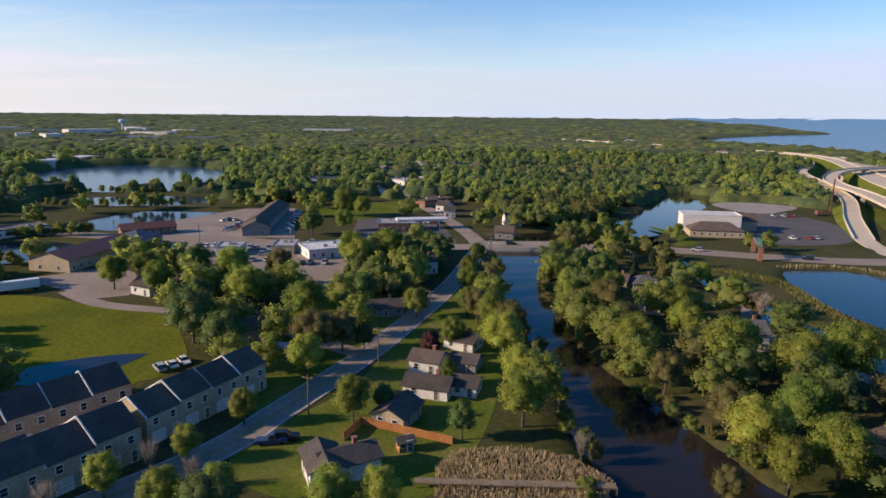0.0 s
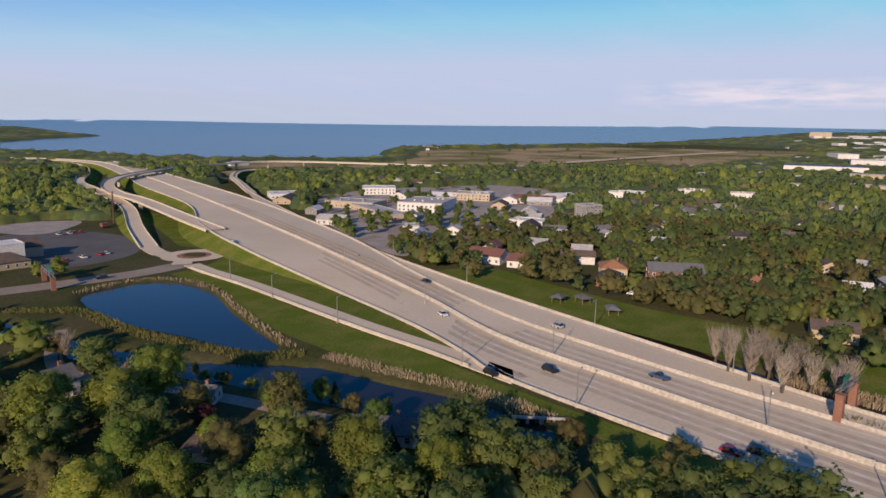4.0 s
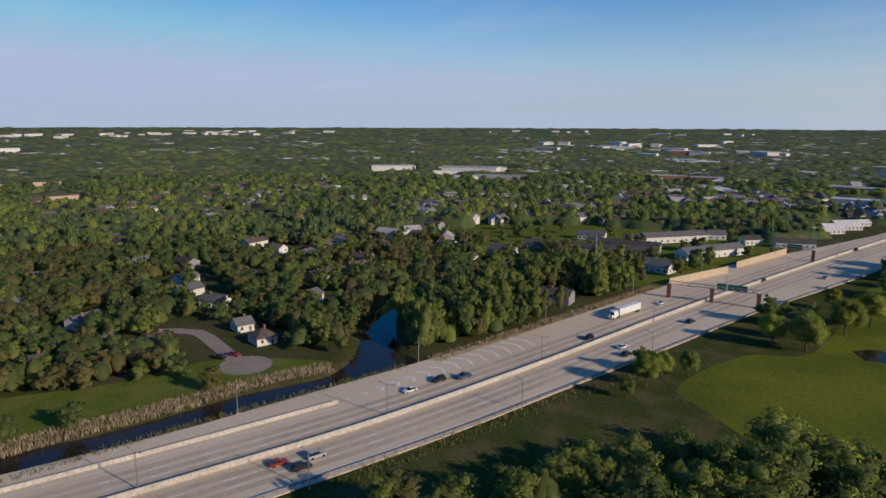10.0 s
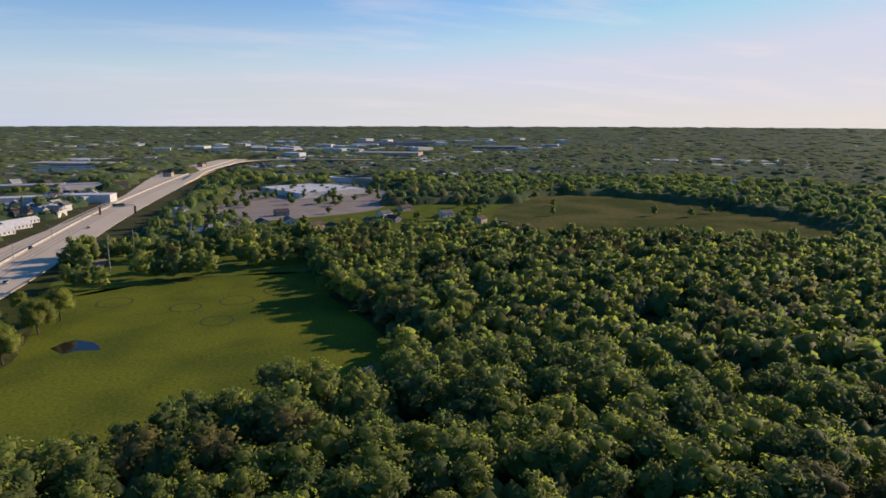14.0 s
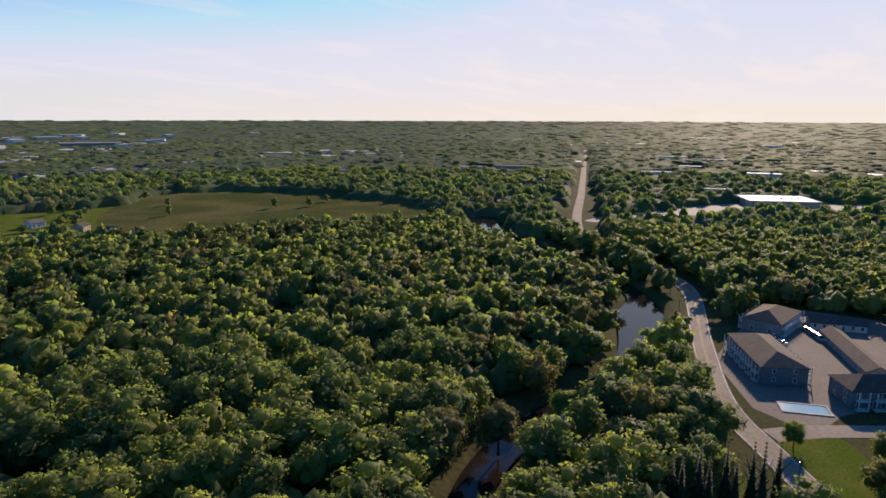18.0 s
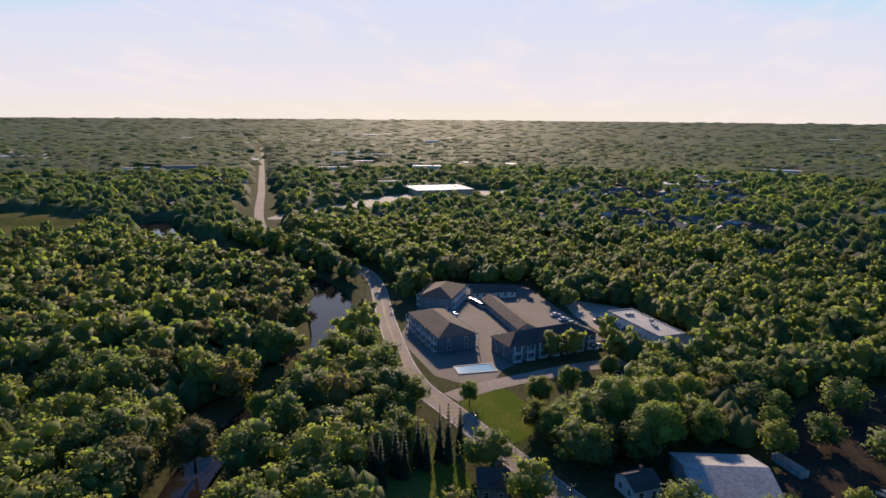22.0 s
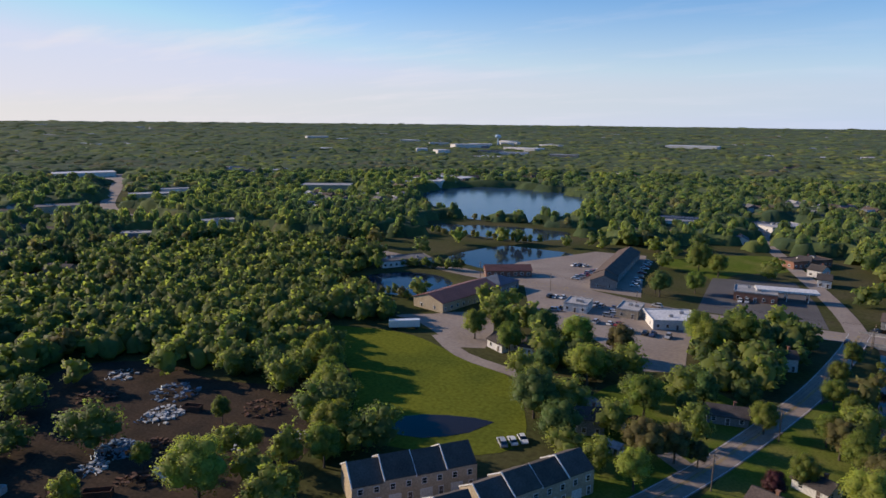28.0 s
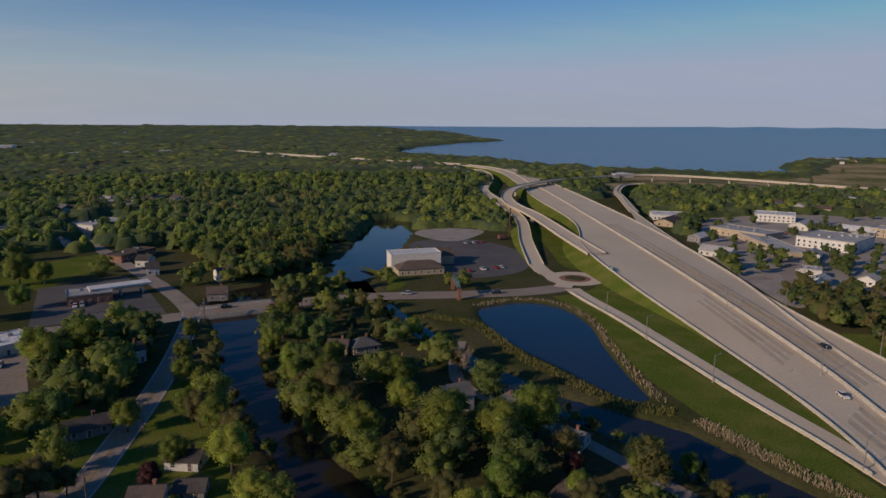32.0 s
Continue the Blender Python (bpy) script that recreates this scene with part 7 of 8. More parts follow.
# trees that stand out along the streets and banks: kind, then x, y and crown width
for kind, spots in (
        ("bright", ((-50.4, 88.2, 6.8), (-37.1, 113.2, 6.2), (-42.5, 99.8, 5.3), (-40, 84, 7), (-32.4, 85.3, 7), (-108, 207, 11), (-70, 212, 14), (-58, 187, 13), (-30, 231, 13), (-7.8, 180, 8.4), (-17, 115, 8.5), (-15.5, 83.4, 8), (-8.8, 83.6, 8), (16.2, 127, 11), (15, 113.5, 11), (14.2, 148, 11.5), (38, 193, 8), (40.5, 206, 9))),
        ("bright", ((45, 146, 12), (61, 158, 11.7), (63, 137, 16), (52.6, 101, 12), (76, 130, 13.5), (88, 134, 15), (53.6, 92, 9), (62.4, 94, 12), (88.6, 219, 8), (80, 105, 7), (74, 81, 10), (91, 58, 12), (-108, 82, 15), (-113, 101, 7), (-91, 90.5, 8.6), (-115, 134, 12), (-99, 115.6, 12), (-94.6, 106.7, 11), (-144, 150.6, 9))),
        ("bright", ((-136, 153, 13), (-171, 1.4, 10), (-184, 10, 8), (-196, 23, 8), (-166, 32, 14), (-175, 42, 12), (-162, 21, 15), (-153, 11, 9), (-150, 30, 15), (-309, 41, 10), (-150, -70, 9), (88, -180, 10), (88, -191, 8), (73, -248, 12), (62, -250, 13), (57, -282, 14), (52, -299, 14), (-59, -296, 13), (-65, -273, 14), (-76, -254, 15), (-87, -243, 14), (-95, -227, 13), (-71, -361, 13), (-79, -290, 13), (-124, 143, 9), (-128, 150, 11), (-29.9, 135, 10))),
        ("mid", ((-100, 214, 11), (-90, 199, 11), (-37, 172, 12.5), (-34.5, 240, 14), (-21, 244, 16), (2.5, 156, 7), (1.2, 132.6, 5), (6.6, 181, 8.6), (13.2, 168, 11), (12.4, 195, 9), (13, 249, 8), (89, 194, 10), (108.4, 102, 6), (86.6, 72, 14), (-57, 372, 17), (-46, 364, 12), (-50, 322, 10), (-133, 110, 6.6), (-130, 84, 6))),
        ("mid", ((-152, 6, 10), (-154, 42, 12), (-172, -18, 6), (82, -197, 8), (88, -168, 6), (70, -317, 9), (66, -262, 11), (-104, 119, 9), (66, 176, 11), (48, 190, 9), (54, 204, 8), (8, 208, 8), (9, 226, 8), (38, 226, 8), (50, 262, 7), (72, 150, 9), (98, 106, 7), (66, 112, 10))),
        ("dark", ((-63, 157, 14), (-51.5, 146, 11.5), (-83, 213, 14), (-72, 185, 9), (-24, 188, 11), (-13.5, 191.5, 10), (-27, 178, 8), (-11.6, 118.6, 5), (3.5, 108.2, 6.7), (47.6, 229, 8.4), (43.8, 237, 7), (-63, 306, 12), (-140, -48, 11), (-165, -40, 12), (106, 84, 6), (52, 240, 8), (58, 232, 8))),
        ("olive", ((-30.7, 147, 12), (-24.7, 152, 10), (-19.6, 153, 6), (-55, 213, 13), (17, 158, 11), (9.4, 175, 10), (45, 172, 14), (52.5, 112, 9.5), (46.5, 129, 9), (42.5, 88, 6), (107.6, 91.5, 5), (89, 86, 8.5), (75, 95, 11), (90, 183, 7), (-66, 311, 10), (-126, -76, 13), (-114, -84, 14), (118, 44, 8), (46, 160, 11), (39, 182, 8))),
        ("maroon", ((-3, 147.5, 6), (-36, 158, 6), (84.5, 113, 6))),
        ("conifer", ((104, 116.5, 4), (67, 226, 6), (62, 250, 6), (82, 252, 6), (50, 253, 5), (112, 101, 4), (72, 243, 6), (76, 228, 5.6), (-134, -56, 7), (57, 247, 5.4), (100, 75, 4.4))),
        ("bare", ((91, 181, 8), (-47, 96, 4.5), (-38.6, 92, 4), (-56, 83, 5), (23.4, 101, 4), (78, 100, 7), (-120, 88, 5)))):
    for x, y, w in spots:
        stand(x, y, w, kind)
for x, y, h in ((182, 20, 13), (186, 26, 14), (190, 30, 13), (178, 12, 13), (186, 16, 14), (191, 20, 14), (183, 6, 12), (188, 10, 13), (193, 27, 12), (181, 0, 11), (186, -2, 12)):
    stand(x, y, 8.5, "bare", h)
for k in range(9):
    tree(-128 - 2.1 * k + 3 * (k % 2), -35 + 2.2 * k, 13 + (k * 37 % 5) * 0.5, "slim", "conifer", 1.0)

# ---- scattered trees ----
def species(x, y):
    """A slowly changing mix of kinds over the land."""
    # lean by region: leaf tone carries how bright the light leaves each side
    lean = 0.06 if (y < -40 and x < 60) else -0.12 if (45 < x < 120 and y > 40) else -0.38 if (x > 120 and y < 250) else 0.28 if y > 60 else 0.05
    return noise.noise(Vector((x / 70, y / 70, 3.0))) + rng.normal() * 0.35 + lean


STAND = [(q.location.x, q.location.y) for q in bpy.data.objects if q.name.split(".")[0] == "tree"]
pts = []
for i in range(-60, 61):
    for j in range(-60, 61):
        s = 8.2
        pts.append(((i + rng.uniform(-0.42, 0.42)) * s, (j + rng.uniform(-0.42, 0.42)) * s))
pts = np.array(pts)
rr = np.hypot(pts[:, 0], pts[:, 1])
keep = (rng.random(len(pts)) < free_at(pts[:, 0], pts[:, 1]) * 0.86) & (rr < 450)
st = np.array(STAND)
keep &= np.array([np.min(np.hypot(st[:, 0] - x, st[:, 1] - y)) > 5.0 for x, y in pts])
pts, rr = pts[keep], rr[keep]
NEAR_MAX = 98.0
STUFF = []
for (x, y), r in zip(pts, rr):
    q = species(x, y)
    kind = "bright" if q > 0.32 else "mid" if q > -0.15 else "dark" if q > -0.50 else "olive"
    h = rng.uniform(9.5, 14.5) if x < 120 else rng.uniform(8.0, 12.0)
    if x < 60 and y < -40:
        h = rng.uniform(12.5, 17.5)
        if rng.random() < 0.2:
            continue
    if 60 < r < NEAR_MAX:
        if rng.random() < 0.04:
            tree(x, y, h, "spire", "conifer", 0.9)
        else:
            tree(x, y, h, ("round", "round", "tall", "wide")[int(rng.integers(4))], kind, rng.uniform(0.8, 1.05))
    else:
        STUFF.append((x, y, h, kind))


def forest(name, rows, templates, material, label):
    """Many trees joined in one mesh; rows of x, y, z, height, width, template."""
    V, F, N, o = [], [], [], 0
    for x, y, z, h, w, k in rows:
        v, f, n, nv = templates[k]
        a = rng.uniform(0, 6.28)
        c, s = math.cos(a) * w, math.sin(a) * w
        q = np.stack([v[:, 0] * c - v[:, 1] * s + x, v[:, 0] * s + v[:, 1] * c + y, v[:, 2] * h + z], 1)
        V.append(q)
        N.append(np.stack([(nv[:, 0] * c - nv[:, 1] * s) / w, (nv[:, 0] * s + nv[:, 1] * c) / w, nv[:, 2]], 1))
        F.append(f + o)
        o += n
    if not V:
        return None
    V, F, N = np.concatenate(V), np.concatenate(F), np.concatenate(N)
    me = bpy.data.meshes.new(name)
    me.vertices.add(len(V))
    me.vertices.foreach_set("co", V.ravel())
    me.loops.add(F.size)
    me.loops.foreach_set("vertex_index", F.ravel().astype(np.int32))
    me.polygons.add(len(F))
    me.polygons.foreach_set("loop_start", np.arange(0, F.size, 3, dtype=np.int32))
    me.update(calc_edges=True)
    me.materials.append(material)
    leafy(me, N)
    return tagged(new(name, me), label, "woods", kind="stuff")


def tri(v, f, n):
    out = []
    for q in f:
        out.append(q[:3])
        if len(q) == 4:
            out.append([q[0], q[2], q[3]])
    return v, np.array(out, np.int64), len(v), n


for k in range(150):
    x, y = rng.uniform(150, 196), rng.uniform(-330, -150)
    if free_at(np.array([x]), np.array([y]))[0] > 0.6:
        STUFF.append((x, y, rng.uniform(11, 15), "bright" if rng.random() < 0.4 else "mid"))
# bushes that hang over the river's edge
EDGE = []
for line in (RIVER[:8], RIVER[29:38], CREEK[1:9]):
    for q in spline(line, 4.2):
        x, y = q.x + rng.uniform(-1.6, 1.6), q.y + rng.uniform(-1.6, 1.6)
        if rng.random() < 0.8 and 84 < y < 262:
            EDGE.append((x, y, -1.2, rng.uniform(3.0, 6.0) / 12, rng.uniform(3.4, 6.0) / 12, int(rng.integers(5))))
# tree rows on the strips of land between the lake and the ponds
for a, b in (((-276, 461), (-186, 480)), ((-244, 398), (-160, 396)), ((-206, 240), (-160, 240)), ((-200, 296), (-168, 302))):
    for k in range(14):
        u = (k + rng.uniform(-0.3, 0.3)) / 13
        EDGE.append((a[0] + (b[0] - a[0]) * u, a[1] + (b[1] - a[1]) * u + rng.uniform(-2, 2), -0.6, rng.uniform(4.5, 8.5) / 12, rng.uniform(5.0, 8.0) / 12, int(rng.integers(5))))
HITREE = [tri(*crown_data(240 + k, spread=sp, lobes=11, count=760, size=0.35, base=0.05, rough=0.3, solid=0.85)) for k, sp in enumerate((1.05, 1.3, 0.85, 1.15, 1.0))]
MIDTREE = [tri(*crown_data(200 + k, spread=sp, lobes=6, count=96, size=0.82, base=0.0, inner=ICO1, rough=0.25)) for k, sp in enumerate((1.05, 1.3, 0.85, 1.15, 1.0))]
groups = {0: [], 1: [], 2: []}
closer = {0: [], 1: [], 2: []}
for x, y, h, kind in STUFF:
    m = {"bright": 0, "mid": 0 if rng.random() < 0.5 else 1, "dark": 1, "olive": 2}[kind]
    poplar = 140 < x < 205 and -340 < y < -125
    h *= 1.25 if poplar else 1.0
    (closer if math.hypot(x, y) < 205 else groups)[m].append((x, y, -0.5, h / 12, h / 12 * (0.72 if poplar else rng.uniform(1.02, 1.34)), int(rng.integers(5))))
for m in (0, 1, 2):
    forest("bank_bushes", EDGE[m::3], HITREE, WOODS[m], ("bright green", "dark green", "olive")[m] + " bushes and low trees along the banks")
for m, rows in closer.items():
    forest("woods", rows, HITREE, WOODS[m], ("bright green broadleaf woods", "dark green broadleaf woods", "olive budding woods")[m])
for m, rows in groups.items():
    forest("woods", rows, MIDTREE, WOODS[m], ("bright green broadleaf woods", "dark green broadleaf woods", "olive budding woods")[m])

# bushes and young growth that close the woods' floor
def bush(seed):
    g = np.random.default_rng(seed)
    V, F = [], []
    for k in range(3):
        a, q = g.uniform(0, 6.28), g.uniform(0.2, 0.6)
        F.append(ICO1[1] + 12 * k)
        V.append(ICO1[0] * g.uniform(0.75, 1.2, (12, 1)) * np.array((0.62, 0.62, 0.5)) + np.array((math.cos(a) * q, math.sin(a) * q, 0.45)))
    return np.concatenate(V), np.concatenate(F), 36, soften(np.concatenate([ICO1[0]] * 3))


BUSH = [bush(400 + k) for k in range(6)]
low_rows = {0: [], 1: [], 2: []}
for i in range(-56, 57):
    for j in range(-56, 57):
        x, y = (i + rng.uniform(-0.5, 0.5)) * 8.0, (j + rng.uniform(-0.5, 0.5)) * 8.0
        if not 100 < math.hypot(x, y) < 450 or free_at(np.array([x]), np.array([y]))[0] < 0.9:
            continue
        if min(free_at(np.array([x + a]), np.array([y + b]))[0] for a, b in ((5, 0), (-5, 0), (0, 5), (0, -5))) < 0.9:
            continue
        q = species(x, y)
        low_rows[0 if q > 0.1 else 1 if q > -0.5 else 2].append((x, y, -0.4, rng.uniform(6.5, 10.5), rng.uniform(4.0, 5.6), int(rng.integers(6))))
for m in low_rows:
    forest("undergrowth", low_rows[m], BUSH, WOODS[m], ("green", "dark green", "olive")[m] + " undergrowth and young trees below the woods")

# far woods: one rolling canopy, its crowns growing wider apart with distance
OPEN_FAR = [flat(o) for _, o, _ in WATERS]
STEP, R_IN, R_OUT, FINE = 0.018, 440.0, 4900.0, 2
NT = int(round(2 * math.pi / STEP))
NR = int(math.log(R_OUT / R_IN) / STEP)
cu = np.arange(NR)[:, None] + 0.5 + rng.uniform(-0.4, 0.4, (NR, NT))
cv = np.arange(NT)[None, :] + 0.5 + rng.uniform(-0.4, 0.4, (NR, NT))
cr, ca = R_IN * np.exp(cu * STEP), cv * 2 * math.pi / NT
cx, cy = cr * np.cos(ca), cr * np.sin(ca)
grown = rng.random((NR, NT)) < np.where(np.maximum(abs(cx), abs(cy)) < HALF, free_at(cx, cy), 1.0) * 0.985
for line in (SHORES[9], OPEN_FAR[0], OPEN_FAR[5], OPEN_FAR[11]):
    grown &= ~(inside(cx, cy, line) | (near_line(cx, cy, line, True) < cr * 0.008))
for pts_, pad in ((NEAR_EDGE, 30), (FAR_LOOP, 26), (FLYOVER, 14), (ROAD_MAIN, 15), (ROAD_CROSS, 13), (FAR_EDGE, 18)):
    grown &= near_line(cx, cy, flat(pts_)) > pad + cr * 0.006
lot_rows = []
for poly, kp in LOTS.values():
    if max(math.hypot(*p) for p in poly[::4]) > 430:
        within = inside(cx, cy, poly)
        for px, py, r in zip(cx[within & grown], cy[within & grown], cr[within & grown]):
            if rng.random() < kp:
                lot_rows.append((px, py, float(rise(r)) - 0.5, rng.uniform(0.6, 0.95), rng.uniform(0.7, 1.1), int(rng.integers(5))))
        grown &= ~within
for fx, fy, fa, fl, fw in FOOT:
    if math.hypot(fx, fy) > 430:
        grown &= np.hypot(cx - fx, cy - fy) > max(fl, fw) * 0.5 + cr * 0.012
TOWN = []
forest("woods", lot_rows, MIDTREE, WOODS[1], "scattered green trees on far lots and lawns")
ctop, ckind = np.zeros((NR, NT)), np.zeros((NR, NT), np.int32)
for i in range(NR):
    for j in range(NT):
        px, py, r = cx[i, j], cy[i, j], cr[i, j]
        t = noise.noise(Vector((px / 260, py / 260, 1.0))) + 0.6 * noise.noise(Vector((px / 90, py / 90, 5.0)))
        urban = -0.12 if (py < -850 and abs(px) < 1100) else 0.42 if (py > 250 or px < -250) else 0.12
        if grown[i, j] and t > urban and r < 4300 and rng.random() < (0.42 if r < 1400 else 0.6):
            TOWN.append((px, py, r * STEP))
            if rng.random() < 0.45:
                grown[i, j] = False
        q = noise.noise(Vector((px / 330, py / 210, 8.0)))
        ctop[i, j] = 10.5 + 4.0 * q + rng.normal() * (1.7 if r < 1500 else 1.2)
        m = 1.1 * noise.noise(Vector((px / 180, py / 180, 3.0))) + rng.normal() * 0.42
        ckind[i, j] = 0 if m > 0.55 else 1 if m > 0.05 else 2 if m > -0.45 else 4 if m > -0.85 else 3
gu, gv = np.meshgrid(np.arange(NR * FINE) / FINE, np.arange(NT * FINE) / FINE, indexing="ij")
gu, gv = gu + rng.uniform(-0.1, 0.1, gu.shape), gv + rng.uniform(-0.1, 0.1, gv.shape)
bi, bj = np.floor(gu).astype(int), np.floor(gv).astype(int)
top, kind_of = np.full(gu.shape, -3.0), np.ones(gu.shape, np.int32)
for di in (-1, 0, 1):
    for dj in (-1, 0, 1):
        ii, jj = np.clip(bi + di, 0, NR - 1), (bj + dj) % NT
        dv = gv - cv[ii, jj]
        dv -= np.round(dv / NT) * NT
        d2 = (gu - cu[ii, jj]) ** 2 + dv ** 2
        h = np.where(grown[ii, jj] & (d2 < 0.95), ctop[ii, jj] * (np.where(gu < math.log(950 / R_IN) / STEP, 0.40, 0.52) + 0.20 * np.sqrt(np.maximum(0.0, 1 - d2 / 0.95))), -3.0)
        better = h > top
        kind_of = np.where(better, ckind[ii, jj], kind_of)
        top = np.where(better, h, top)
gr, ga = R_IN * np.exp(gu * STEP), gv * 2 * math.pi / NT
V = np.stack([gr * np.cos(ga), gr * np.sin(ga), top + rise(gr) + np.where(top > 0, rng.normal(size=gu.shape) * 0.45, 0.0)], -1).reshape(-1, 3)
n_r, n_t = gu.shape
idx = np.arange(n_r * n_t).reshape(n_r, n_t)
nxt = np.roll(idx, -1, 1)
Q = np.stack([idx[:-1], nxt[:-1], nxt[1:], idx[1:]], -1).reshape(-1, 4)[:, ::-1]
flat_top = top.ravel()
Q = Q[(flat_top[Q] > 0).any(1)]
used, Q = np.unique(Q, return_inverse=True)
Q = Q.reshape(-1, 4)
me = bpy.data.meshes.new("far_woods")
me.vertices.add(len(used))
me.vertices.foreach_set("co", V[used].ravel())
me.loops.add(Q.size)
me.loops.foreach_set("vertex_index", Q.ravel().astype(np.int32))
me.polygons.add(len(Q))
me.polygons.foreach_set("loop_start", np.arange(0, Q.size, 4, dtype=np.int32))
me.polygons.foreach_set("material_index", kind_of.ravel()[used][Q[:, 0]].astype(np.int32))
me.update(calc_edges=True)
# dark tones here paint the shaded gaps between the far crowns
for m in SHADE_CANOPY:
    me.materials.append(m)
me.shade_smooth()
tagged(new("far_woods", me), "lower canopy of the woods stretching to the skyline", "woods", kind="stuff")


def low_tree(seed):
    """A small far tree 1 m high and 1 m in half width: two masses and a ragged skin of leaf clumps."""
    g = np.random.default_rng(seed)
    lobes = [(g.uniform(-0.3, 0.3), g.uniform(-0.3, 0.3), 0.46, 0.56), (g.uniform(-0.4, 0.4), g.uniform(-0.4, 0.4), 0.62, 0.42)]
    V = [ICO1[0] * r * g.uniform(0.8, 1.1, (12, 1)) * np.array((1.2, 1.2, 0.8)) + np.array((x, y, z)) for x, y, z, r in lobes]
    n = g.normal(size=(34, 3))
    n[:, 2] = np.abs(n[:, 2]) + 0.1
    n /= np.linalg.norm(n, axis=1)[:, None]
    c = np.array(lobes)[g.integers(0, 2, 34)]
    p = c[:, :3] + n * c[:, 3:] * np.array((1.25, 1.25, 0.9))
    a = np.cross(n, g.normal(size=(34, 3)))
    a /= np.linalg.norm(a, axis=1)[:, None]
    b = np.cross(n, a)
    leaf = np.stack([p - a * 0.2, p + a * 0.2, p + b * 0.3], 1).reshape(-1, 3)
    V = np.concatenate(V + [leaf])
    F = np.concatenate([ICO1[1], ICO1[1] + 12, np.arange(24, len(V)).reshape(-1, 3)])
    N = np.concatenate([ICO1[0], ICO1[0], np.repeat(n, 3, 0)])
    return V, F, len(V), soften(N)


LOWTREE = [low_tree(700 + k) for k in range(6)]


# far crowns that stand over the canopy
def far_crown(seed):
    g = np.random.default_rng(seed)
    return ICO1[0] * g.uniform(0.72, 1.22, (len(ICO1[0]), 1)) * np.array((1, 1, 0.85)), ICO1[1], len(ICO1[0]), soften(ICO1[0] * 0.6 + np.array((0, 0, 0.5)))


FARTREE = [far_crown(300 + k) for k in range(8)]
rows = {k: [] for k in range(5)}
near_rows = {k: [] for k in range(5)}
for i in range(NR):
    for j in range(NT):
        r = cr[i, j]
        if not grown[i, j]:
            continue
        wd = r * STEP
        if r < 950:
            x, y = cx[i, j] + rng.uniform(-0.3, 0.3) * wd, cy[i, j] + rng.uniform(-0.3, 0.3) * wd
            near_rows[int(ckind[i, j])].append((x, y, 0.0, ctop[i, j] * rng.uniform(0.86, 1.15), wd * rng.uniform(0.50, 0.70), int(rng.integers(6))))
            continue
        for q in range(2 if r < 2000 else 1):
            w = wd * rng.uniform(0.26, 0.50) * (1.0 if r < 2000 else 1.15)
            hgt = min(w * 0.55, 4.6) * rng.uniform(0.7, 1.2)
            x, y = cx[i, j] + rng.uniform(-0.48, 0.48) * wd, cy[i, j] + rng.uniform(-0.48, 0.48) * wd
            z = ctop[i, j] * rng.uniform(0.62, 0.92) - 0.5 * hgt + float(rise(math.hypot(x, y)))
            rows[int(ckind[i, j])].append((x, y, z, hgt, w, int(rng.integers(8))))
for k in rows:
    forest("woods", near_rows[k], LOWTREE, FAR_CROWN[k], ("yellow-green", "green", "deep green", "olive", "blue-green")[k] + " crowns of the woods beyond the town")
    forest("far_woods", rows[k], FARTREE, FAR_CROWN[k], ("yellow-green", "green", "deep green", "olive", "blue-green")[k] + " broadleaf woods stretching to the skyline")


# far roofs: houses and sheds joined, too many to count
def far_roofs(name, spots, wall, cover, label):
    V, F = [[], []], [[], []]
    for x, y, ln, wd, h, a, pitched in spots:
        z = float(rise(math.hypot(x, y))) - 0.5
        c, s = math.cos(a), math.sin(a)

        def at(u, v, w):
            return (x + u * c - v * s, y + u * s + v * c, z + w)
        L, W = ln / 2, wd / 2
        o = len(V[0])
        V[0] += [at(u, v, w) for w in (0, h + 0.5) for u, v in ((-L, -W), (L, -W), (L, W), (-L, W))]
        F[0] += [(o, o + 1, o + 5, o + 4), (o + 1, o + 2, o + 6, o + 5), (o + 2, o + 3, o + 7, o + 6), (o + 3, o, o + 4, o + 7)]
        o = len(V[1])
        e, r = 0.5, (wd * 0.35 if pitched else 0.4)
        V[1] += [at(u * (1 + e / L), v * (1 + e / W), h + 0.5) for u, v in ((-L, -W), (L, -W), (L, W), (-L, W))] + ([at(-L - e, 0, h + 0.5 + r), at(L + e, 0, h + 0.5 + r)] if pitched else [at(u, v, h + 0.9) for u, v in ((-L, -W), (L, -W), (L, W), (-L, W))])
        F[1] += [(o, o + 1, o + 5, o + 4), (o + 2, o + 3, o + 4, o + 5), (o + 1, o + 2, o + 5), (o + 3, o, o + 4)] if pitched else [(o + 4, o + 5, o + 6, o + 7), (o, o + 1, o + 5, o + 4), (o + 1, o + 2, o + 6, o + 5), (o + 2, o + 3, o + 7, o + 6), (o + 3, o, o + 4, o + 7)]
    for k, m in ((0, wall), (1, cover)):
        tagged(new(name, mesh_of(name, V[k], F[k], m)), label, "houses", kind="stuff")


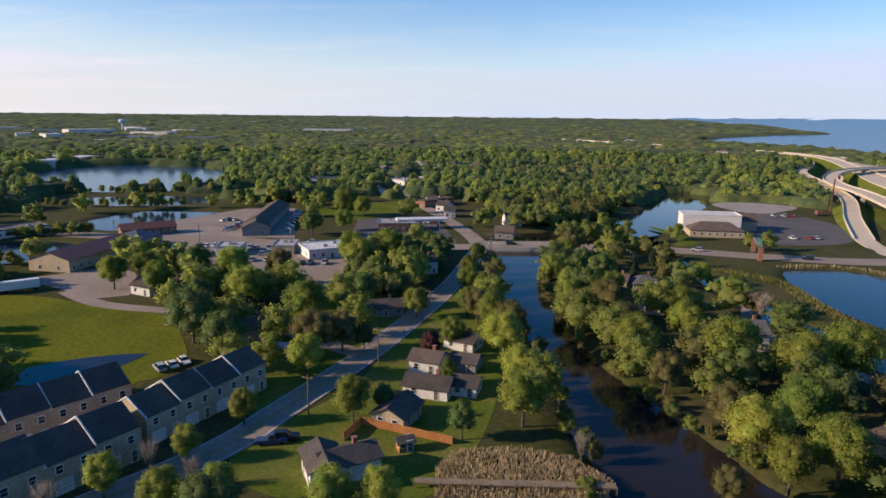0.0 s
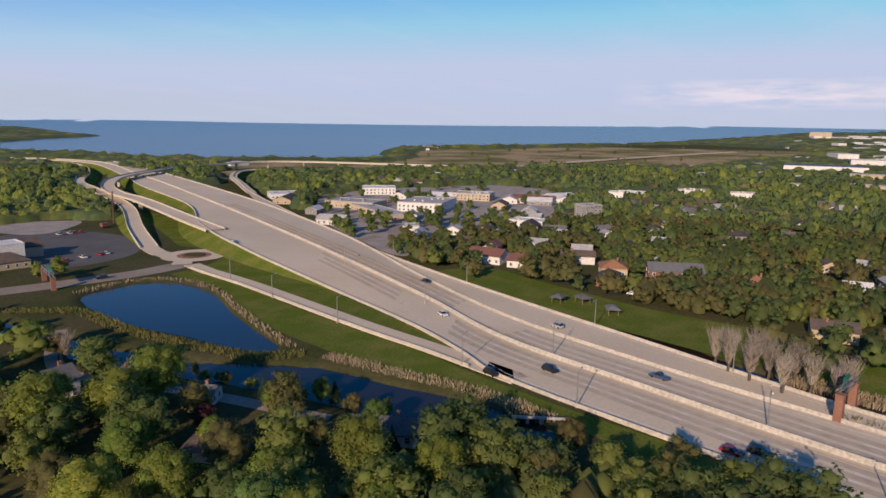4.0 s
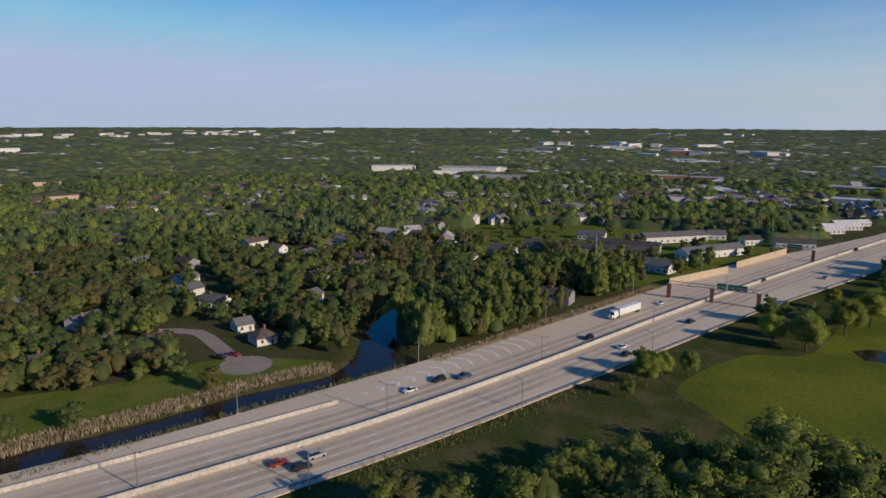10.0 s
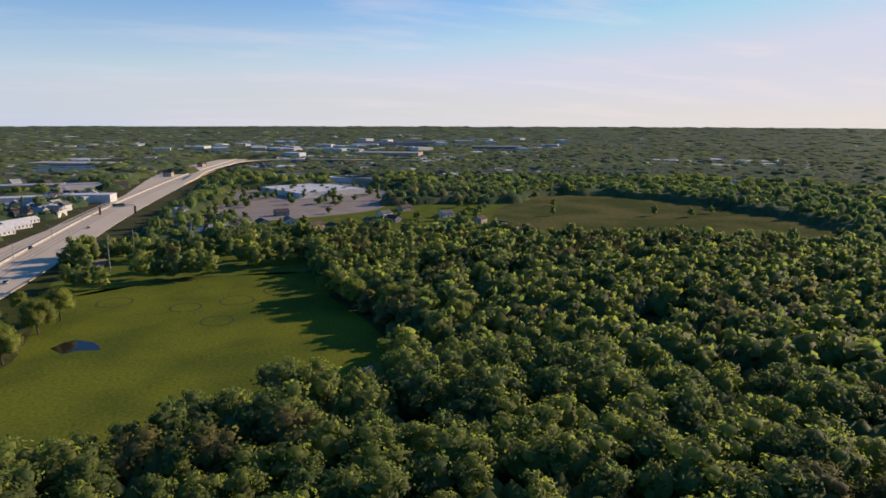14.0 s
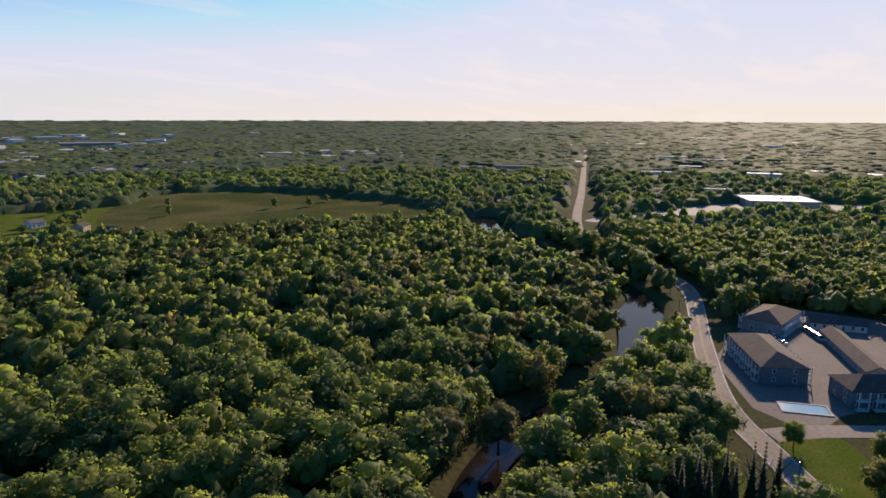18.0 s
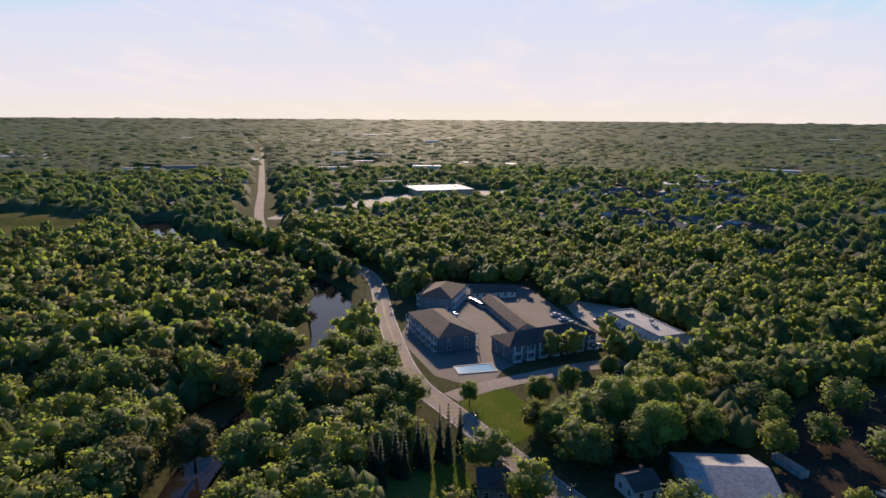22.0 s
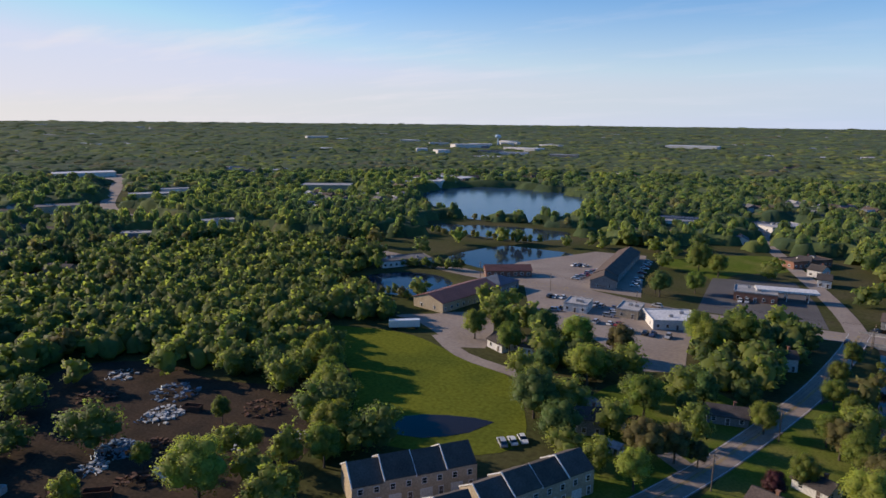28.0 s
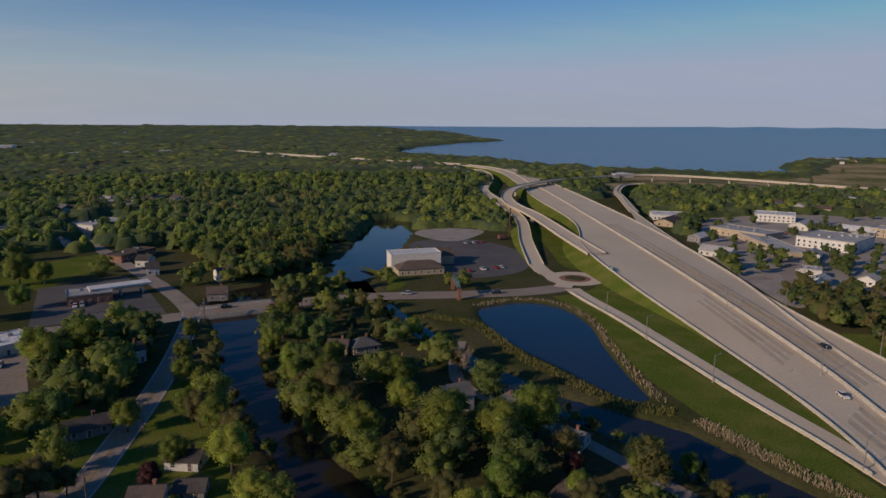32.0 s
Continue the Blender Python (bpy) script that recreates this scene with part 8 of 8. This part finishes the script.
homes = {0: [], 1: [], 2: []}
for x, y, s in TOWN:
    r = math.hypot(x, y)
    big = rng.random() < (0.0 if r < 750 else 0.08 if r < 1300 else 0.28)
    k = 2 if big else int(rng.integers(2))
    for q in range(2 if r < 1500 else 1):
        px, py = x + rng.uniform(-0.5, 0.5) * s, y + rng.uniform(-0.5, 0.5) * s
        if max(abs(px), abs(py)) < HALF - 2 and float(free_at(np.array([px]), np.array([py]))[0]) < 0.5:
            continue
        if 120 < px < 520 and 250 < py < 800:
            continue
        if near_line(np.array([px]), np.array([py]), flat(NEAR_EDGE))[0] < 40:
            continue
        homes[k].append((px, py, rng.uniform(24, 70) if big else rng.uniform(10, 16), rng.uniform(16, 34) if big else rng.uniform(8, 10), rng.uniform(5, 8) if big else rng.uniform(4, 6.5), rng.uniform(0, 3.14), not big))
for cx0, cy0, sx, sy, cnt in ((3400, -500, 150, 420, 34), (3300, -1450, 150, 420, 34), (2700, -100, 200, 160, 16), (1200, -2100, 260, 180, 16), (750, -1650, 200, 120, 10), (-700, -2050, 420, 200, 22), (-250, -1750, 380, 160, 18), (-800, 1500, 200, 200, 9), (-1200, 1850, 200, 120, 5), (1900, -3300, 400, 200, 14), (1350, -20, 260, 60, 8)):
    for q in range(cnt):
        homes[2].append((cx0 + rng.normal() * sx, cy0 + rng.normal() * sy, rng.uniform(26, 80), rng.uniform(18, 40), rng.uniform(10, 17), rng.uniform(0, 3.14), False))
far_roofs("far_houses", homes[0][::2], WALL_WHITE, ROOF_PALE, "white houses with pale roofs among far trees")
far_roofs("far_houses", homes[0][1::2], WALL_WHITE, ROOF_GREY, "white houses scattered among far trees")
far_roofs("far_houses", homes[1], WALL_TAN, ROOF_BROWN, "tan houses scattered among far trees")
far_roofs("far_stores", homes[2], WALL_WHITE, ROOF_WHITE, "white stores and sheds among far trees")

# ---- church ----
church = thing("church", "white church hall with brown hip-roofed front", "church", "", Matrix.Translation((135, 329, 0)) @ Matrix.Rotation(radians(-9), 4, "Z"))
for nm, args, wall, cover, kind in (("hall", (0, 4, 28, 13, 9), WALL_WHITE, ROOF_WHITE, "flat"), ("front_wing", (0, -8.5, 25, 12, 3.4), WALL_TAN, ROOF_BROWN, "hip"), ("back_wing", (14, 16, 22, 14, 5), WALL_TAN, ROOF_BROWN, "gable")):
    x, y, ln, wd, h = args
    bm = bmesh.new()
    box(bm, x, y, 0, ln, wd, h)
    w = part(nm, bm, wall, church)
    part("roof", roof_bmesh(kind, ln, wd, h, 3.4), cover, w).matrix_basis = Matrix.Translation((x, y, 0.05))
for k in range(7):
    shared("window", WINDOW, church, Matrix.Translation((-10.5 + 3.5 * k, -14.5, 0.9)) @ Matrix.Rotation(math.pi, 4, "Z"))
for k in range(3):
    shared("window", WINDOW, church, Matrix.Translation((14.0, 0 + 4 * k, 5.5)) @ Matrix.Rotation(-math.pi / 2, 4, "Z"))

# ---- filling station canopy ----
canopy = thing("fuel_canopy", "white flat canopy on posts over fuel pumps", "canopy", "", Matrix.Translation((-12, 332, 0)) @ Matrix.Rotation(radians(12), 4, "Z"))
bm = bmesh.new()
box(bm, 0, 0, 4.4, 26, 8, 0.9)
part("canopy_roof", bm, ROOF_WHITE, canopy)
for x in (-9, 0, 9):
    for y in (-2.4, 2.4):
        bm = bmesh.new()
        box(bm, x, y, 0, 0.4, 0.4, 4.4)
        part("post", bm, TRIM_WHITE, canopy)
    bm = bmesh.new()
    box(bm, x, 0, 0.1, 1.0, 0.7, 1.7)
    part("fuel_pump", bm, ROOF_RED, canopy)


# ---- utility poles with wires ----
def pole_line(spots, h=9.0):
    first = None
    heads = []
    for i, (x, y) in enumerate(spots):
        j = min(i + 1, len(spots) - 1)
        t = math.atan2(spots[j][1] - spots[max(j - 1, 0)][1], spots[j][0] - spots[max(j - 1, 0)][0])
        m = Matrix.Translation((x, y, 0)) @ Matrix.Rotation(t, 4, "Z")
        if first is None:
            first = thing("utility_pole", "brown wooden utility pole with a crossarm", "utility pole", "utility poles", m)
            bm = bmesh.new()
            tube(bm, (0, 0, -0.1), (0, 0, h), 0.16, 0.11, 7)
            part("shaft", bm, WOOD_POLE, first)
            bm = bmesh.new()
            box(bm, 0, 0, h - 0.7, 0.12, 2.3, 0.14)
            part("crossarm", bm, WOOD, first)
            for s in (-1, 0.0, 1):
                bm = bmesh.new()
                tube(bm, (0, s, h - 0.55), (0, s, h - 0.3), 0.06, 0.05, 6)
                part("insulator", bm, TRIM_WHITE, first)
            bm = bmesh.new()
            tube(bm, (0.25, 0, h - 2.2), (0.25, 0, h - 1.4), 0.2, 0.2, 8)
            part("transformer", bm, STEEL, first)
        else:
            copy_thing(first, m)
        heads.append([m @ Vector((0, s, h - 0.3)) for s in (-1, 0, 1)])
    bm = bmesh.new()
    for a, b in zip(heads, heads[1:]):
        for p, q in zip(a, b):
            last = p
            for k in range(1, 7):
                u = k / 6
                c = p.lerp(q, u) - Vector((0, 0, 0.9 * 4 * u * (1 - u)))
                tube(bm, last, c, 0.02, 0.02, 3)
                last = c
    me = bpy.data.meshes.new("overhead_wires")
    bm.to_mesh(me)
    bm.free()
    me.materials.append(RUBBER)
    tagged(new("overhead_wires", me), "thin dark overhead wires between poles", "wires", kind="stuff")


pole_line([(-60, 66), (-25.5, 115.7), (-15.1, 144.1), (-4, 178), (5, 210), (9.9, 229.8), (19, 268)])
pole_line([(-120, 8), (-150, -14), (-186, -46), (-228, -62), (-262, -73), (-300, -88)])
pole_line([(60, 277), (20, 276), (-24, 273), (-66, 276), (-110, 288), (-150, 292)])

# tall lattice-less steel poles beside the terraces
for k, (x, y) in enumerate(((178, -300), (182, -306), (42, -392), (30, -402), (-1, -430), (-30, -440))):
    ob = thing("steel_mast", "tall grey steel transmission mast", "mast", "transmission masts", Matrix.Translation((x, y, 0)))
    bm = bmesh.new()
    tube(bm, (0, 0, -0.1), (0, 0, 21), 0.4, 0.2, 8)
    part("shaft", bm, STEEL, ob)
    for z in (15, 17.5, 20):
        bm = bmesh.new()
        tube(bm, (-2.4, 0, z + 0.3), (2.4, 0, z + 0.3), 0.09, 0.09, 5)
        part("crossarm", bm, STEEL, ob)

# ---- cedar fence, red shed, dock and reed bed ----
fence = thing("fence", "orange cedar panel fence round a garden", "fence")
line = [Vector(q) for q in ((-17.6, 107.2, 0), (-15.3, 113.6, 0), (1.8, 106.4, 0))]
bm = bmesh.new()
box(bm, 0, 0, 0.08, 0.04, 0.28, 1.55)
BOARD = bpy.data.meshes.new("board")
bm.to_mesh(BOARD)
bm.free()
BOARD.materials.append(FENCE_WOOD)
bm = bmesh.new()
box(bm, 0, 0, -0.1, 0.12, 0.12, 1.9)
FPOST = bpy.data.meshes.new("post")
bm.to_mesh(FPOST)
bm.free()
FPOST.materials.append(FENCE_WOOD)
for a, b in zip(line, line[1:]):
    d = b - a
    n = int(d.length / 0.3)
    turn = Matrix.Rotation(math.atan2(d.y, d.x) + math.pi / 2, 4, "Z")
    for k in range(n):
        shared("board", BOARD, fence, Matrix.Translation(a + d * (k + 0.5) / n) @ turn)
    for k in range(int(d.length / 2.4) + 1):
        shared("post", FPOST, fence, Matrix.Translation(a + d.normalized() * 2.4 * k + Vector((0.05, 0.06, 0))) @ turn)
building(-6.5, 104.6, 20, 2.6, 2.2, 1.9, "gable", FENCE_WOOD, ROOF_DARK, "small red wooden garden shed by the fence", "shed")
dock = thing("dock", "long weathered wooden boardwalk over the reeds", "dock")
a, b = Vector((-4.2, 93.2, 0)), Vector((27.1, 92.3, 0))
d = b - a
bm = bmesh.new()
box(bm, 0, 0, 0, 0.41, 1.6, 0.07)
PLANK = bpy.data.meshes.new("plank")
bm.to_mesh(PLANK)
bm.free()
PLANK.materials.append(WOOD)
n = 70
for k in range(n):
    shared("plank", PLANK, dock, Matrix.Translation(a + d * (k + 0.5) / n + Vector((0, 0, 0.92))) @ Matrix.Rotation(math.atan2(d.y, d.x), 4, "Z"))
for s in (-0.7, 0.7):
    bm = bmesh.new()
    tube(bm, a + Vector((0, s, 0.82)), b + Vector((0, s, 0.82)), 0.09, 0.09, 5)
    part("beam", bm, WOOD, dock)
for k in range(9):
    for s in (-0.7, 0.7):
        bm = bmesh.new()
        p = a + d * k / 8 + Vector((0, s, 0))
        tube(bm, p + Vector((0, 0, -3)), p + Vector((0, 0, 1.1)), 0.11, 0.1, 6)
        part("pile", bm, WOOD_POLE, dock)


def reeds(name, outline, count, h, material, label, seed):
    """Clumped stalks: thin bent blades over an outline."""
    g = np.random.default_rng(seed)
    xs, ys = [q[0] for q in outline], [q[1] for q in outline]
    x, y = g.uniform(min(xs), max(xs), count * 3), g.uniform(min(ys), max(ys), count * 3)
    ok = inside(x, y, outline)
    x, y = x[ok][:count], y[ok][:count]
    n = len(x)
    a, l, b = g.uniform(0, 6.28, n), g.uniform(0.5, 1.2, n) * h, g.uniform(0, 6.28, n)
    w = 0.10 * h
    v = np.zeros((n, 4, 3))
    v[:, 0] = np.stack([x - np.cos(a) * w, y - np.sin(a) * w, np.full(n, -0.6)], 1)
    v[:, 1] = np.stack([x + np.cos(a) * w, y + np.sin(a) * w, np.full(n, -0.6)], 1)
    v[:, 2] = np.stack([x + np.cos(a) * w * 0.7 + np.cos(b) * l * 0.5, y + np.sin(a) * w * 0.7 + np.sin(b) * l * 0.5, l], 1)
    v[:, 3] = np.stack([x - np.cos(a) * w * 0.7 + np.cos(b) * l * 0.4, y - np.sin(a) * w * 0.7 + np.sin(b) * l * 0.4, l * 0.9], 1)
    tagged(new(name, mesh_of(name, v.reshape(-1, 3).tolist(), np.arange(4 * n).reshape(-1, 4).tolist(), material)), label, "reeds", kind="stuff")


REED_TAN = mat("reed_stalk", (0.50, 0.385, 0.265), (0.36, 0.275, 0.19), scale=4, scale2=0.6, island=0.25, translucent=0.3)
REED_GREEN = mat("reed_green", (0.17, 0.17, 0.05), (0.24, 0.20, 0.07), scale=6, scale2=0.6, island=0.25, translucent=0.3)
reeds("reed_bed", [(-1, 86), (-1, 98), (2, 104), (12, 105.5), (22, 102), (27, 95), (24, 86), (10, 82)], 9500, 0.8, REED_TAN, "dry tan reed bed by the river", 1)
for line, w, cnt, m, sd in (([(190, 12), (185, -10), (183, -40), (179, -70), (177, -100), (171, -122)], 8.0, 3400, REED_TAN, 2), ([(172, 2), (167, -20), (164, -60), (159, -100), (154, -140)], 3.4, 1300, REED_GREEN, 3), ([(100, 250), (118, 226), (116, 195), (118, 165), (122, 142), (132, 130)], 6.0, 2600, REED_GREEN, 4),
                            ([(134, 137), (141, 156), (152, 182), (165, 210), (168.5, 234), (161, 249), (147, 252.5), (130, 250.5)], 3.0, 1500, REED_TAN, 5), ([(134, 124), (135, 98), (136, 74), (132, 54)], 5.0, 1000, REED_TAN, 6), ([(92, -190), (100, -160), (107, -110), (112, -80)], 5.0, 700, REED_GREEN, 7), ([(151, -150), (148, -220), (144, -300)], 6.0, 2200, REED_TAN, 8)):
    c = spline(line, 5.0)
    reeds("reed_strip", flat(offset(c, w / 2)) + flat(offset(c, -w / 2))[::-1], cnt * 2, 1.0, m, "strip of dry reeds along the bank", sd)

# ---- scrap yard ----
SCRAP = [mat("scrap_blue_steel", (0.30, 0.36, 0.42), (0.20, 0.24, 0.28), scale=1.5, rough=0.5, metal=0.4), mat("scrap_rust", (0.16, 0.08, 0.05), (0.10, 0.06, 0.045), scale=1.5, rough=0.9), mat("scrap_white", (0.60, 0.60, 0.58), (0.42, 0.42, 0.40), scale=1.5)]
g = random.Random(31)
for x, y, r, n, m, lb in ((-176, 102, 6.0, 70, 1, "litter of rusty scrap"), (-160, 116, 7.0, 80, 0, "litter of steel offcuts"), (-151, 106, 5.0, 70, 2, "litter of white sheets"), (-130, 122, 6.0, 60, 1, "litter of dark scrap"), (-186, 116, 5.0, 50, 2, "litter of pale rubble"), (-143, 86, 5.5, 150, 0, "heap of blue-grey steel scrap"), (-137, 92, 4.5, 90, 1, "heap of rusty scrap metal"), (-126, 80, 4.5, 80, 1, "heap of dark scrap and tyres"), (-140, 78, 3.5, 50, 2, "scattered white sheet scrap"), (-124, 86, 3.5, 45, 2, "scattered white sheet scrap"), (-122, 104, 4.5, 55, 2, "scattered pale boards and scrap"), (-150, 102, 5, 40, 2, "scattered pale boards and scrap"), (-160, 86, 5, 40, 1, "scattered rusty scrap"), (-112, 114, 4, 30, 2, "scattered pale boards and scrap"), (-134, 66, 4.5, 50, 1, "scattered rusty scrap")):
    bm = bmesh.new()
    for k in range(n):
        a, q = g.uniform(0, 6.28), r * math.sqrt(g.random())
        z = max(0.1, (1 - q / r) * r * (0.5 if m < 2 else 0.08) * g.uniform(0.4, 1.1))
        d = Vector((g.uniform(-1, 1), g.uniform(-1, 1), g.uniform(-0.5, 0.6))).normalized() * g.uniform(0.6, 2.2)
        p = Vector((x + q * math.cos(a), y + q * math.sin(a), z))
        if g.random() < 0.6:
            tube(bm, p - d / 2, p + d / 2, 0.14, 0.12, 4)
        else:
            box(bm, p.x, p.y, max(0.06, p.z - 0.2), g.uniform(0.4, 1.8), g.uniform(0.3, 1.1), g.uniform(0.1, 0.6), a)
    me = bpy.data.meshes.new("scrap_heap")
    bm.to_mesh(me)
    bm.free()
    me.materials.append(SCRAP[m])
    tagged(new("scrap_heap", me), lb + " on the yard", "scrap", kind="stuff")
for x, y, a, ln, m in ((-150, 60, 25, 9, 2), (-139, 70, 118, 6, 1), (-128, 72, 40, 6, 1), (-146, 111, 20, 5, 1)):
    ob = thing("skip", "open steel skip standing in the scrap yard", "skip", "skips in the yard", Matrix.Translation((x, y, 0.05)) @ Matrix.Rotation(radians(a), 4, "Z"))
    bm = bmesh.new()
    for bx, by, sx, sy in ((0, 1.1, ln, 0.12), (0, -1.1, ln, 0.12), (ln / 2, 0, 0.12, 2.2), (-ln / 2, 0, 0.12, 2.2)):
        box(bm, bx, by, 0, sx, sy, 1.6)
    box(bm, 0, 0, 0.1, ln, 2.2, 0.12)
    part("shell", bm, SCRAP[m], ob)
    for k in range(4):
        bm = bmesh.new()
        box(bm, -ln / 2 + (k + 0.5) * ln / 4, 1.22, 0, 0.12, 0.12, 1.6)
        part("rib", bm, SCRAP[m], ob)

# ---- trailer, pool, water tower, pile driver ----
trailer = thing("box_trailer", "white box trailer parked at the field edge", "trailer", "", Matrix.Translation((-137, 203, 0.06)) @ Matrix.Rotation(radians(38), 4, "Z"))
bm = bmesh.new()
box(bm, 0, 0, 1.0, 12, 2.5, 2.7)
part("box", bm, TRUCK_WHITE, trailer)
for x in (-4.4, -3.2, 4.6):
    for s in (-1, 1):
        bm = bmesh.new()
        tube(bm, (x, s * 0.8, 0.5), (x, s * 1.2, 0.5), 0.5, 0.5, 10)
        part("wheel", bm, RUBBER, trailer)
pool = thing("swimming_pool", "small pale blue swimming pool with a concrete edge", "pool", "", Matrix.Translation((-199, -19, 0.06)) @ Matrix.Rotation(radians(112), 4, "Z"))
bm = bmesh.new()
for bx, by, sx, sy in ((0, 3.3, 13.4, 0.6), (0, -3.3, 13.4, 0.6), (6.4, 0, 0.6, 6.0), (-6.4, 0, 0.6, 6.0)):
    box(bm, bx, by, 0, sx, sy, 0.25)
part("edge", bm, CONCRETE, pool)
bm = bmesh.new()
box(bm, 0, 0, 0.02, 12.2, 6.0, 0.1)
part("pool_water", bm, water_mat("pool_water", (0.25, 0.45, 0.55), 0.01, 1.0), pool)
tower = thing("water_tower", "pale blue water tower with a round tank", "water tower", "", Matrix.Translation((-845, 1735, 0)))
TOWER = paint("pale_blue_tower", (0.45, 0.60, 0.72))
bm = bmesh.new()
tube(bm, (0, 0, -1), (0, 0, 30), 3.2, 2.2, 12)
part("stem", bm, TOWER, tower)
bm = bmesh.new()
bmesh.ops.create_uvsphere(bm, u_segments=16, v_segments=10, radius=9.0, matrix=Matrix.Translation((0, 0, 34)) @ Matrix.Diagonal((1, 1, 0.62, 1)))
part("tank", bm, TOWER, tower)
rig = thing("pile_driver", "tall rust-brown pile driver beside the ramp", "machine", "", Matrix.Translation((232, 392, 0)))
bm = bmesh.new()
tube(bm, (0, 0, 1), (0.5, 0, 22), 0.5, 0.4, 6)
part("leader", bm, SCRAP[1], rig)
bm = bmesh.new()
tube(bm, (-6, 0, 1.5), (0.3, 0, 15), 0.25, 0.2, 5)
part("boom", bm, SCRAP[1], rig)
bm = bmesh.new()
box(bm, -6, 0, 0.9, 4.5, 3.0, 2.2)
part("cab", bm, ROOF_RED, rig)
bm = bmesh.new()
box(bm, -5.5, 0, 0, 5.5, 3.6, 0.9)
part("crawler_tracks", bm, RUBBER, rig)
# picnic tables, sheds and swing frames on the park lawn
for k, (x, y) in enumerate(((226, 92), (222, 70), (230, 84))):
    ob = thing("picnic_shelter", "small open park shelter with a grey roof", "shelter", "park shelters", Matrix.Translation((x, y, 0.05)) @ Matrix.Rotation(0.5 * k, 4, "Z"))
    part("roof", roof_bmesh("hip", 5.0, 4.0, 2.4, 1.0), ROOF_GREY, ob)
    for sx in (-1, 1):
        for sy in (-1, 1):
            bm = bmesh.new()
            box(bm, sx * 2.2, sy * 1.7, 0, 0.15, 0.15, 2.4)
            part("post", bm, WOOD, ob)

# ---- sandbars in the bay ----
SAND = mat("wet_sand", (0.42, 0.35, 0.26), (0.33, 0.28, 0.21), scale=30, scale2=3.0, rough=0.9)
for line, w in (([(1560, 2500), (1618, 2424), (1835, 2176), (2039, 1932)], 26), ([(2090, 1860), (2338, 1510), (2420, 1380)], 20), ([(2500, 2100), (2573, 1990), (2929, 1494), (3080, 1290)], 36)):
    tagged(strip("ground_sandbar", line, w, GZ + 0.3, SAND), "thin pale sandbar in the bay", "sandbar", kind="structure")
